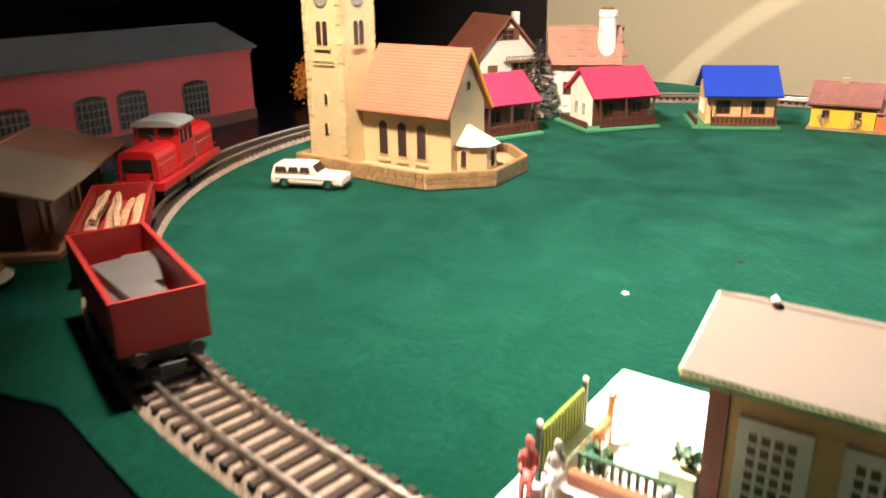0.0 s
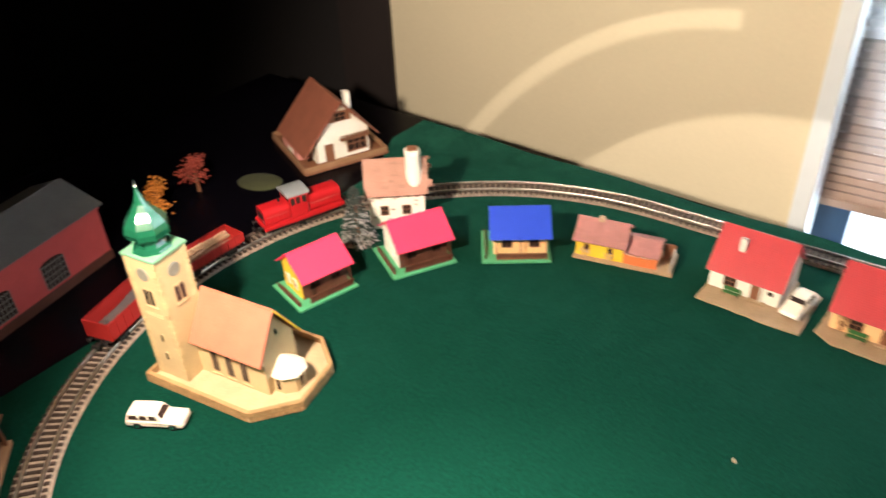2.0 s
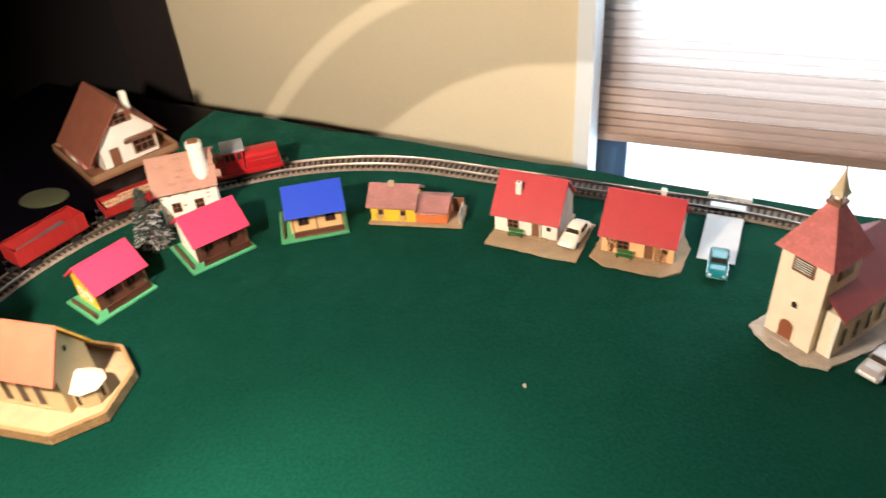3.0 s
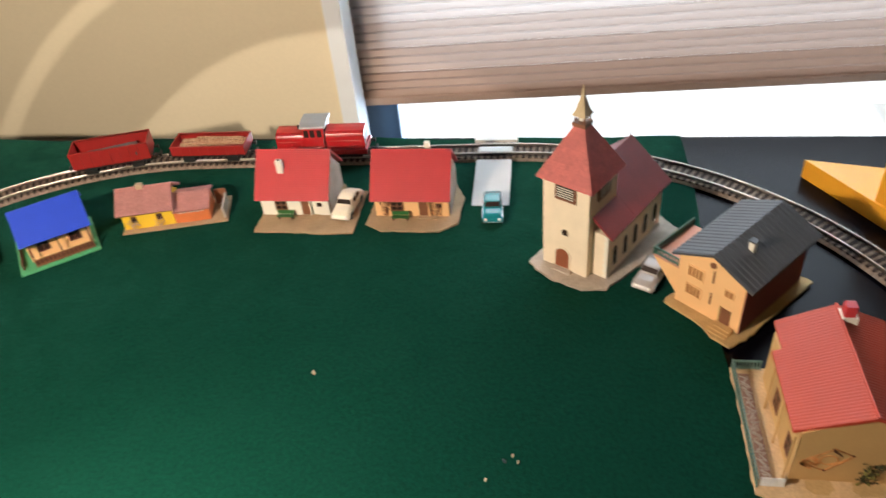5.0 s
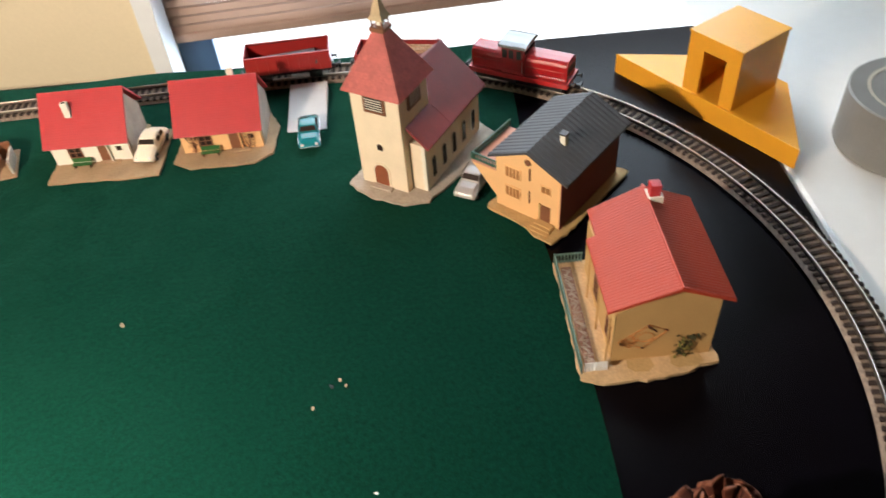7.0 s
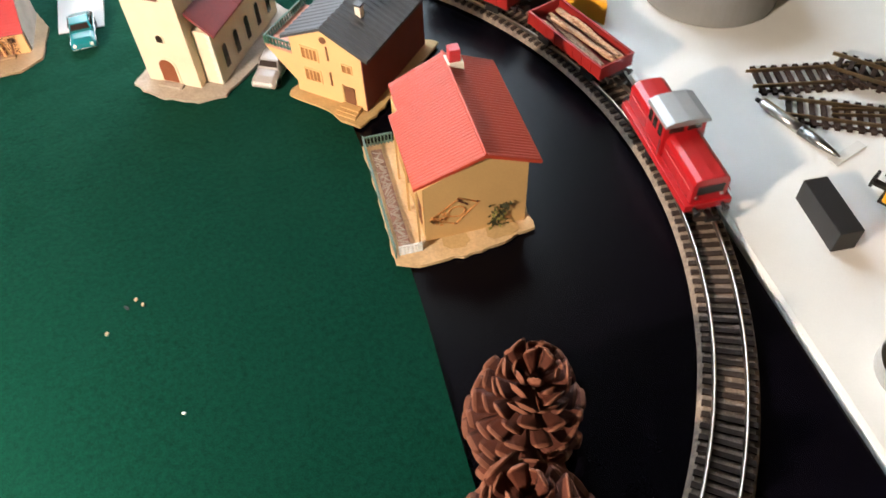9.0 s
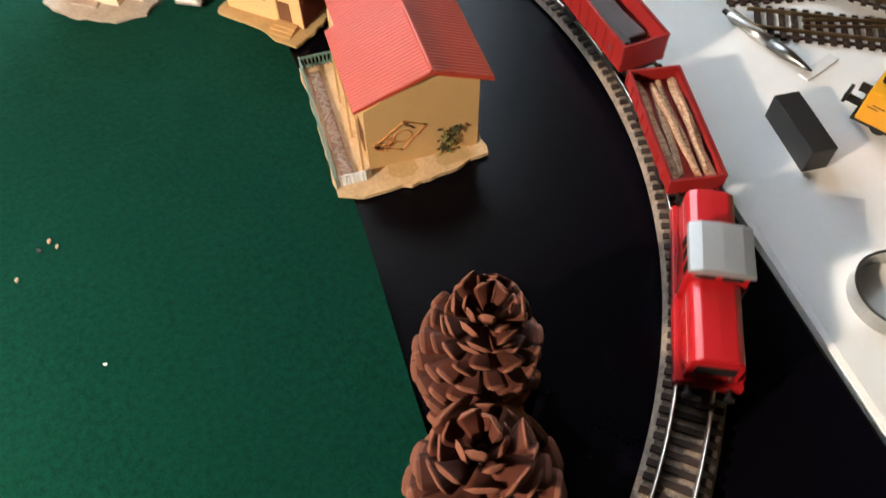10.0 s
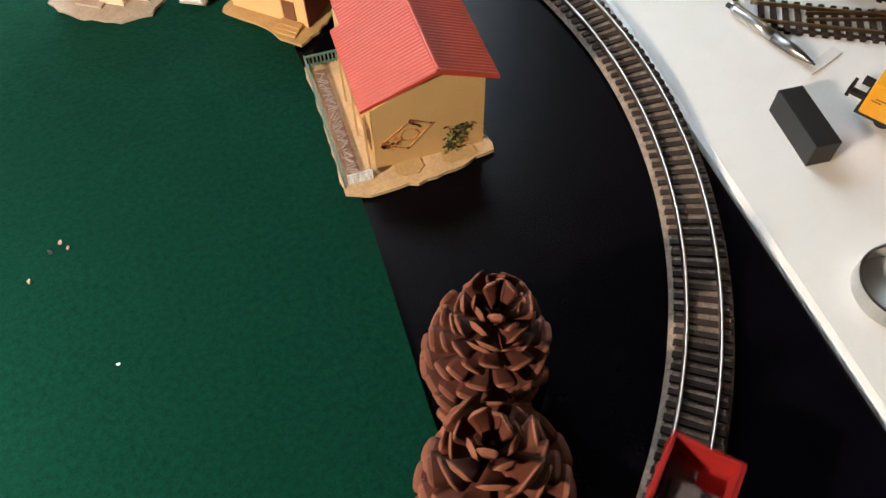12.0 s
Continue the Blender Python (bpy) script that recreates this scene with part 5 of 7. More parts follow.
    part("finial", bm_rod(B(), (c, ny1, 0.078), (c, ny1, 0.084), 0.0005, 6), TIMBER, th)
    for y in (0.020, 0.037, 0.054, 0.071, 0.088):
        arched(th, y, 0.010, 0.0055, 0.019, nx1, frame=CREAM_PALE, axis="y", out=1)
    for k in range(15):
        w = 0.0022 if k % 2 else 0.0032
        part("quoin", bm_box(B(), nx1 - w, nx1 + 0.0005, 0.0075, 0.0095, 0.003 + k * 0.0028, 0.0055 + k * 0.0028), WHITE_WALL, th)


CREAM_PALE = material("pale_cream_plastic", (0.76, 0.63, 0.47), 0.55, vary=0.1, bump=0.15)
GRAVEL = material("pale_gravel_plate", (0.38, 0.31, 0.25), 0.9, vary=0.3, grain=700, bump=0.7)
TOWER_ROOF = material("faded_red_shingle", (0.40, 0.085, 0.075), 0.6, vary=0.2, grain=500, bump=0.2, island=0.25)
TAN_SPIRE = material("tan_spire", (0.45, 0.34, 0.2), 0.6)
DOOR_RED = material("red_brown_door", (0.24, 0.07, 0.03), 0.5, vary=0.2)
pyramid_church()


# ---- grey-roofed house with balcony ----
GLASS_TAN = material("tan_printed_window", (0.34, 0.15, 0.05), 0.5, vary=0.3)


def grey_roofed_house():
    th = thing("grey_roofed_house", 0.3715, -0.0775, 0.0006, -42, "peach model house with slate grey roof and green balcony", "model house")
    L, D = 0.056, 0.084
    part("ground_plate", ragged_plate([(-0.004, -0.008), (0.030, -0.010), (0.044, -0.016), (0.059, -0.015), (0.063, 0.0), (0.065, D + 0.006), (-0.004, D + 0.004)], 0.002, 0.002, 31), EARTH2, th, "ochre ground plate")
    zl, zr, zp, xp = 0.048, 0.047, 0.0605, 0.028
    part("wall", bm_prism(B(), [(0, 0.002), (L, 0.002), (L, zr), (xp, zp), (0, zl)], -D, 0, XZ), PEACH_WALL, th, "peach plaster walls")
    # red-brown sheet, coloured extra dark for the shade on this side
    part("red_side_wall", bm_box(B(), L, L + 0.0008, 0.0, D, 0.002, zr - 0.002), SIDE_RED, th, "red-brown side wall with its shade in the colour")
    for (xa, za), flip in (((L + 0.006, zr - 0.002), False), ((-0.006, zl - 0.003), True)):
        pr = [(xp, zp + 0.0025), (xp, zp + 0.0003), (xa, za), (xa, za + 0.0022)]
        bm = bm_prism(B(), pr if flip else pr[::-1], -D - 0.006, 0.002, XZ)
        bmesh.ops.recalc_face_normals(bm, faces=bm.faces[:])
        roof = part("roof", bm, GREY_ROOF, th, "slate grey roof")
        d = Vector((xa - xp, 0, za + 0.0022 - zp - 0.0025))
        n = Vector((-d.z, 0, d.x)).normalized()
        if n.z < 0:
            n = -n
        for k in range(18):
            y = -0.0012 + k * (D + 0.0065) / 18
            p = Vector((xp, y, zp + 0.0025))
            bm = B()
            vs = [[bm.verts.new(p + d * f + q) for q in (Vector((0, 0, 0)), Vector((0, 0.0030, 0)), Vector((0, 0.0024, 0)) + n * 0.00045, Vector((0, 0.0006, 0)) + n * 0.00045)] for f in (0.0, 1.0)]
            bm.faces.new(vs[0])
            bm.faces.new(vs[1][::-1])
            for i in range(4):
                bm.faces.new((vs[0][i], vs[1][i], vs[1][(i + 1) % 4], vs[0][(i + 1) % 4]))
            bmesh.ops.recalc_face_normals(bm, faces=bm.faces[:])
            part("roof_rib", bm, GREY_ROOF, roof)
    ch = part("chimney", bm_box(B(), 0.038, 0.0425, 0.026, 0.0305, 0.050, 0.065), WHITE_WALL, th, "white chimney", 0.0003)
    part("chimney_pot", bm_box(B(), 0.0375, 0.043, 0.0255, 0.031, 0.0651, 0.0665), GREY_ROOF, ch)
    pane(th, 0.015, 0.033, 0.012, 0.009, 0, frame=PEACH_WALL, bars=(3, 0), glass=GLASS_TAN, label="tan window")
    pane(th, 0.015, 0.015, 0.012, 0.009, 0, frame=PEACH_WALL, bars=(3, 0), glass=GLASS_TAN, label="tan window")
    pane(th, 0.044, 0.031, 0.007, 0.006, 0, frame=PEACH_WALL, bars=(1, 0), glass=GLASS_TAN, label="tan window")
    for z in (0.016, 0.037):
        part("shutter", bm_box(B(), 0.0295, 0.0305, -0.0008, 0.0002, z, z + 0.011), TIMBER, th)
    door = part("door", bm_box(B(), 0.040, 0.048, -0.0008, 0.0003, 0.005, 0.019), TIMBER, th, "brown door")
    part("door_frame", bm_box(B(), 0.0388, 0.040, -0.0014, 0.0003, 0.005, 0.020), SAND_WALL, door)
    part("medallion", bm_rod(B(), (xp, -0.0006, 0.0525), (xp, 0.0002, 0.0525), 0.0026, 14), TIMBER, th)
    for k in range(3):
        part("doorstep", bm_box(B(), 0.036 + k * 0.001, 0.053, -0.012 + k * 0.003, -0.0009, 0.002 + k * 0.001, 0.003 + k * 0.001), SAND_WALL, th)
    # balcony on the garage side
    part("balcony_deck", bm_box(B(), -0.026, -0.0002, 0.004, 0.055, 0.029, 0.0308), SALMON_DECK, th, "salmon balcony deck")
    part("balcony_wall", bm_prism(B(), [(-0.026, 0.0289), (-0.0003, 0.002), (-0.0003, 0.0289)], -0.0058, -0.0042, XZ), PEACH_WALL, th, "peach curved bracket")
    lattice_fence(th, -0.026, -0.001, 0.0045, 0.031, 0.007, GREEN_DARK, "x", 9, "balcony_railing")
    lattice_fence(th, 0.0045, 0.055, -0.0255, 0.031, 0.007, GREEN_DARK, "y", 18, "balcony_railing")
    part("post", bm_box(B(), -0.025, -0.0235, 0.052, 0.0535, 0.0, 0.029), TIMBER, th)


SIDE_RED = material("shaded_red_brown", (0.15, 0.028, 0.02), 0.65, vary=0.2)
EARTH2 = material("ochre_ground_plate", (0.46, 0.30, 0.13), 0.85, vary=0.2, grain=600, bump=0.5)
SALMON_DECK = material("salmon_deck", (0.55, 0.25, 0.17), 0.6)
GREEN_DARK = material("dark_green_railing", (0.03, 0.10, 0.06), 0.5)
grey_roofed_house()


# ---- sand house with veranda ----
def veranda_house():
    th = thing("veranda_house", 0.424, -0.246, -0.0005, 0, "sand-coloured model house with orange-red ribbed roof and fenced veranda", "model house")
    W, D = 0.062, 0.098
    part("ground_plate", ragged_plate([(-0.021, -0.004), (-0.008, -0.009), (0.03, -0.008), (0.05, -0.004), (0.066, 0.0), (0.068, D * 0.6), (0.066, D), (-0.021, D)], 0.0025, 0.0022, 41), TAN_PLATE, th, "tan ground plate")
    zl, zr, zp, xp = 0.0475, 0.053, 0.064, 0.036
    part("wall", bm_prism(B(), [(0, 0.0025), (W, 0.0025), (W, zr), (xp, zp), (0, zl)], -D + 0.008, -0.0075, XZ), SAND_WALL, th, "sand plaster walls")
    for (xa, za), flip, y1 in (((W + 0.007, zr - 0.002), False, D), ((-0.005, zl - 0.002), True, D * 0.74)):
        pr = [(xp, zp + 0.003), (xp, zp + 0.0005), (xa, za), (xa, za + 0.0022)]
        pieces = [(pr, 0.005, y1)]
        if flip:
            f = 0.86
            xb, zb = xp + (xa - xp) * f, zp + 0.0005 + (za - zp - 0.0005) * f
            pieces.append(([(xp, zp + 0.003), (xp, zp + 0.0005), (xb, zb), (xb, zb + 0.0022)], y1 + 0.0001, D))
        for p4, ya, yb in pieces:
            bm = bm_prism(B(), p4 if flip else p4[::-1], -yb, -ya, XZ)
            slant = 0.004 if flip and ya < 0.01 else 0.0
            for q in bm.verts:
                if q.co.x < xp - 0.01 and q.co.y < 0.02:
                    q.co.y += slant
            bmesh.ops.recalc_face_normals(bm, faces=bm.faces[:])
            roof = part("roof", bm, ORANGE_ROOF, th, "orange-red ribbed roof")
            d = Vector((p4[3][0] - xp, 0, p4[3][1] - zp - 0.003))
            n = Vector((-d.z, 0, d.x)).normalized()
            if n.z < 0:
                n = -n
            m = int((yb - ya) / 0.0024)
            for k in range(m):
                y = ya + (k + 0.15) * (yb - ya) / m
                p = Vector((xp, y, zp + 0.003))
                bm = B()
                vs = [[bm.verts.new(p + d * f + q + Vector((0, slant * f * (1 - k / m), 0))) for q in (Vector((0, 0, 0)), Vector((0, 0.0016, 0)), Vector((0, 0.0011, 0)) + n * 0.0003, Vector((0, 0.0005, 0)) + n * 0.0003)] for f in (0.0, 1.0)]
                bm.faces.new(vs[0])
                bm.faces.new(vs[1][::-1])
                for i in range(4):
                    bm.faces.new((vs[0][i], vs[1][i], vs[1][(i + 1) % 4], vs[0][(i + 1) % 4]))
                bmesh.ops.recalc_face_normals(bm, faces=bm.faces[:])
                part("roof_rib", bm, ORANGE_ROOF, roof)
    part("ridge_cap", bm_rod(B(), (xp, 0.005, zp + 0.0032), (xp, D, zp + 0.0032), 0.0011, 8), ORANGE_ROOF, th)
    ch = part("chimney", bm_box(B(), xp + 0.001, xp + 0.008, 0.084, 0.091, 0.055, 0.077), RED_ROOF, th, "red chimney", 0.0005)
    part("chimney_base", bm_box(B(), xp - 0.0005, xp + 0.0095, 0.0825, 0.0925, 0.055, 0.0685), WHITE_WALL, ch)
    # painted ornament and climbing plant on the gable wall
    rnd = random.Random(6)
    yo = 0.0074

    def daub(bm, cx, cz, w, h, turn=0.0, lift=0.0003):
        """A flat many-sided daub of paint on the gable."""
        k = 7
        pts = [(w * math.cos(math.tau * i / k) * rnd.uniform(0.8, 1.1), h * math.sin(math.tau * i / k) * rnd.uniform(0.8, 1.1)) for i in range(k)]
        c, sn = math.cos(turn), math.sin(turn)
        bm_prism(bm, [(cx + p * c - q * sn, cz + p * sn + q * c) for p, q in pts], -yo - 0.0001, -yo + lift, XZ)

    diamond = [(0.0035, 0.0205), (0.0210, 0.0345), (0.0325, 0.0280), (0.0185, 0.0130)]
    orn = B()
    for (xa, za), (xb, zb) in zip(diamond, diamond[1:] + diamond[:1]):
        for k in range(13):
            f = k / 13 + rnd.uniform(-0.02, 0.02)
            daub(orn, xa + (xb - xa) * f, za + (zb - za) * f, 0.0012, 0.0004, math.atan2(zb - za, xb - xa))
    for k in range(48):
        f = rnd.random() ** 1.3
        daub(orn, 0.0045 + 0.009 * f + rnd.gauss(0, 0.0008), 0.0200 + 0.001 * f + rnd.gauss(0, 0.0018), rnd.uniform(0.0006, 0.0016), rnd.uniform(0.0004, 0.0010), rnd.uniform(0, 3))
    for k in range(16):
        a = math.tau * k / 16
        daub(orn, 0.0195 + 0.0050 * math.cos(a), 0.0235 + 0.0042 * math.sin(a), 0.0010, 0.0004, a + 1.57)
    part("painted_ornament", orn, ORNAMENT, th, "rust-orange painted ornament")
    bm = B()
    for cx, cz, w, tn in ((0.0230, 0.0305, 0.0024, -0.5), (0.0250, 0.0288, 0.0020, -0.9), (0.0216, 0.0324, 0.0016, 0.1), (0.0318, 0.0288, 0.0009, 0), (0.0055, 0.0178, 0.0009, 0.4), (0.0185, 0.0135, 0.0010, 0), (0.0205, 0.0342, 0.0009, 0)):
        daub(bm, cx, cz, w, 0.0005, tn, 0.0005)
    part("ornament_dark_strokes", bm, BROWN, th)
    for name, mat, count in (("climbing_plant", CLIMBER, 62), ("pale_leaves", CLIMBER_PALE, 18)):
        bm = B()
        for i in range(count):
            f = rnd.random()
            cx, cz = 0.0450 + rnd.gauss(0, 0.0030) + (f - 0.5) * 0.006, 0.0045 + f * 0.0185
            sz = rnd.uniform(0.0011, 0.0019)
            a = rnd.uniform(0, math.tau)
            u, v = Vector((math.cos(a), rnd.uniform(-0.5, 0.1), math.sin(a))) * sz, Vector((-math.sin(a), 0, math.cos(a))) * sz * 0.62
            c = Vector((cx, yo - 0.0006 - rnd.random() * 0.0016 - (0.0006 if mat is CLIMBER_PALE else 0), cz))
            bm.faces.new([bm.verts.new(c + q) for q in (u, u * 0.5 + v * 0.8, -u * 0.4 + v * 0.8, -u, -u * 0.4 - v * 0.8, u * 0.5 - v * 0.8)])
        part(name, bm, mat, th, "dark olive climbing plant" if mat is CLIMBER else "pale yellow-green leaves")
    for seed, x0, x1 in ((7, 0.009, 0.026), (8, 0.036, 0.056)):
        bank = ragged_plate([(x0, 0.001), (x0 + 0.004, -0.0025), (x1 - 0.005, -0.0025), (x1, 0.001), (x1 - 0.001, 0.0076), (x0 + 0.001, 0.0076)], 0.0029, 0.0018, seed, 0.0024)
        part("dirt_band", bank, EARTH2, th, "brown earth smear")
    # veranda: paved strip, lattice fence, posts
    part("garden_bed", bm_box(B(), -0.0165, -0.0095, 0.004, D - 0.006, 0.0025, 0.0032), BED, th, "reddish garden bed")
    for i in range(46):
        y = 0.005 + (D - 0.013) * i / 46
        a = rnd.uniform(-60, 60)
        part("pale_twig", bm_box(B(), -0.0032, 0.0032, -0.0003, 0.0003, 0.0033, 0.0038, pose(-0.013 + rnd.uniform(-0.0008, 0.0008), y, 0, 0, 0, a)), TIMBER_PALE, th)
    bm = B()
    for y0, y1, z in ((0.0, D, 0.0035), (0.0, D, 0.0105)):
        bm_box(bm, -0.0205, -0.0195, y0, y1, z, z + 0.0012)
    for i in range(34):
        y = i * D / 33
        bm_box(bm, -0.0203, -0.0197, y - 0.0003, y + 0.0003, 0.0025, 0.0112)
    part("veranda_fence", bm, GREY_GREEN, th, "grey-green fence")
    lattice_fence(th, -0.020, -0.001, D - 0.001, 0.0025, 0.009, GREY_GREEN, "x", 8)
    bm = B()
    for i in range(7):
        bm_box(bm, -0.0175 + i * 0.0022, -0.0169 + i * 0.0022, 0.001, 0.0018, 0.0025, 0.0105)
    for i in range(4):
        bm_box(bm, -0.0178, -0.0040, 0.0009, 0.0019, 0.0032 + i * 0.0022, 0.0038 + i * 0.0022)
    part("gate", bm, WHITE_PLASTIC, th, "white lattice gate")
    for y in (0.006, 0.034, 0.062):
        part("veranda_post", bm_box(B(), -0.0045, -0.0033, y, y + 0.0012, 0.0025, zl - 0.0015), SAND_WALL, th)
    pane(th, 0.020, 0.012, 0.009, 0.014, 0.0, axis="y", frame=TIMBER)
    pane(th, 0.055, 0.012, 0.009, 0.014, 0.0, axis="y", frame=TIMBER)
    pane(th, 0.030, 0.016, 0.010, 0.014, W, out=1, axis="y", frame=TIMBER)


TAN_PLATE = material("tan_ground_plate", (0.56, 0.38, 0.21), 0.85, vary=0.22, grain=500, bump=0.5)
CLIMBER_PALE = material("yellow_green_leaf", (0.22, 0.20, 0.05), 0.8, vary=0.3, island=0.3)
ORNAMENT = material("rust_paint", (0.56, 0.235, 0.075), 0.6, vary=0.35, blotch=300)
CLIMBER = material("dark_olive_leaf", (0.035, 0.034, 0.012), 0.8, vary=0.4, island=0.4)
BED = material("reddish_bed", (0.26, 0.14, 0.10), 0.85, vary=0.35)
TIMBER_PALE = material("pale_twig", (0.42, 0.34, 0.27), 0.7)
GREY_GREEN = material("grey_green_plastic", (0.10, 0.17, 0.14), 0.5)
veranda_house()


# ---- model cars ----
def model_car(name, x, y, z, rz, paint, label, kind, L=0.048):
    """kind: 'estate' or 'beetle'. The car points along local x."""
    th = thing(name, x, y, z, rz, label, "model car")
    W = 0.0092
    k = L / 0.048
    if kind == "estate":
        prof = [(-0.024, 0.0078), (-0.0232, 0.0098), (-0.010, 0.0100), (0.008, 0.0099), (0.0225, 0.0092), (0.024, 0.0080)]
        cab = [(-0.0230, 0.0100, 0.92), (-0.0212, 0.0152, 0.84), (-0.005, 0.0158, 0.85), (0.0030, 0.0153, 0.84), (0.0078, 0.0100, 0.92)]
    else:
        prof = [(-0.024, 0.0060), (-0.0215, 0.0095), (-0.012, 0.0115), (0.006, 0.0108), (0.017, 0.0098), (0.0225, 0.0075), (0.024, 0.0055)]
        cab = [(-0.018, 0.0095, 0.80), (-0.0125, 0.0140, 0.76), (-0.004, 0.0162, 0.74), (0.0045, 0.0152, 0.76), (0.0095, 0.0108, 0.84)]
    loops = []
    for i, (px, pz) in enumerate(prof):
        edge = 0.86 if i in (0, len(prof) - 1) else 1.0
        loops.append(rounded(px * k, W * edge, 0.0028, pz, 0.22 if kind == "estate" else 0.32))
    body = part("body", bm_loft(B(), loops), paint, th, bevel=0.0004, smooth=True)
    cl = []
    for px, pz, w in cab:
        cl.append([(px * k, -W * 0.94, 0.0088), (px * k, W * 0.94, 0.0088), (px * k, W * w, max(pz, 0.0092)), (px * k, -W * w, max(pz, 0.0092))])
    part("cabin", bm_loft(B(), cl), paint, th, bevel=0.0006, smooth=True)
    z1, z2 = (0.0106, 0.0142) if kind == "estate" else (0.0112, 0.0146)
    for sy in (-1, 1):
        spans = ((-0.0205, -0.0123), (-0.0116, -0.0045), (-0.0038, 0.0032)) if kind == "estate" else ((-0.0110, -0.0035), (-0.0025, 0.0035))
        for a, b in spans:
            q = [(a * k, sy * W * 0.915, z1), (b * k, sy * W * 0.915, z1), ((b - 0.0012) * k, sy * W * 0.835, z2), ((a + 0.0006) * k, sy * W * 0.835, z2)]
            bm = B()
            lo, hi = [bm.verts.new(v) for v in q], [bm.verts.new((v[0], v[1] + sy * 0.0006, v[2])) for v in q]
            bm.faces.new(lo)
            bm.faces.new(hi[::-1])
            for i in range(4):
                bm.faces.new((lo[i], hi[i], hi[(i + 1) % 4], lo[(i + 1) % 4]))
            bmesh.ops.recalc_face_normals(bm, faces=bm.faces[:])
            part("side_window", bm, GLASS_DARK, th, "dark side window")
        part("trim_strip", bm_box(B(), -0.020 * k, 0.020 * k, *sorted((sy * W * 0.99, sy * (W + 0.0002))), 0.0066, 0.0071), CHROME, th)
        for px in (-0.0145 * k, 0.0148 * k):
            m = Matrix.Translation((px, sy * (W - 0.0012), 0.0036)) @ Matrix.Rotation(radians(90), 4, "X")
            wheel = part("wheel", bm_lathe(B(), [(0.0024, -0.0014), (0.0036, -0.0012), (0.0036, 0.0012), (0.0024, 0.0014)], 16, m), BLACK, th)
            part("hubcap", bm_lathe(B(), [(0.0019, -0.0017), (0.0019, 0.0017)], 12, m), CHROME, wheel)
        part("headlight", bm_rod(B(), (0.0228 * k, sy * 0.0062, 0.0068), (0.0240 * k, sy * 0.0062, 0.0068), 0.0013, 10), WHITE_PLASTIC, th)
    (ax, az, aw), (bx, bz, bw) = cab[-1], cab[-2]
    n = Vector((az - bz, 0, -(ax - bx))).normalized()
    if n.x < 0:
        n = -n
    bm = B()
    pts = [Vector((ax * k - 0.0008, s * W * 0.78, az + 0.0007)) for s in (-1, 1)] + [Vector((bx * k + 0.0006, s * W * 0.66, bz - 0.0008)) for s in (1, -1)]
    lo, hi = [bm.verts.new(p) for p in pts], [bm.verts.new(p + n * 0.0007) for p in pts]
    bm.faces.new(lo)
    bm.faces.new(hi[::-1])
    for i in range(4):
        bm.faces.new((lo[i], hi[i], hi[(i + 1) % 4], lo[(i + 1) % 4]))
    bmesh.ops.recalc_face_normals(bm, faces=bm.faces[:])
    part("windscreen", bm, GLASS_DARK, th, "dark windscreen")
    for sx in (-1, 1):
        part("bumper", bm_box(B(), *sorted((sx * 0.0236 * k, sx * 0.0250 * k)), -W * 0.92, W * 0.92, 0.0036, 0.0048), CHROME, th, "chrome bumper", 0.0003)


model_car("estate_car", -0.287, -0.399, 0.0006, 32, ESTATE_WHITE, "white model estate car parked by the church wall", "estate", 0.048)
model_car("teal_beetle_car", 0.2195, 0.036, 0.0012, -86, TEAL, "teal rounded model car at the foot of the ramp", "beetle", 0.044)
model_car("ivory_beetle_car", 0.0815, 0.036, 0.0030, -97, IVORY, "ivory rounded model car on the cottage driveway", "beetle", 0.046)
model_car("grey_beetle_car", 0.3565, -0.0515, 0.0006, -118, GREY_CAR, "pale grey rounded model car beside the balcony house", "beetle", 0.044)


# ---- level crossing ----
RAMP_CARD = material("grey_white_card", (0.50, 0.47, 0.45), 0.6, vary=0.06)


def level_crossing():
    th = thing("level_crossing_ramp", 0.217, 0.0, 0.0006, 1, "white card level crossing ramp over the track", "ramp")
    part("front_ramp", bm_prism(B(), [(0.046, 0.0), (0.114, 0.0), (0.114, 0.0072), (0.046, 0.0006)], -0.0175, 0.0175, YZX), RAMP_CARD, th, "white sloping card")
    part("middle_strip", bm_box(B(), -0.0175, 0.0175, 0.1305, 0.1395, 0.0048, 0.0066), WHITE_PLASTIC, th)
    part("back_ramp", bm_box(B(), -0.022, 0.022, 0.152, 0.171, 0.0, 0.0068), WHITE_PLASTIC, th, "white card end plate")


level_crossing()


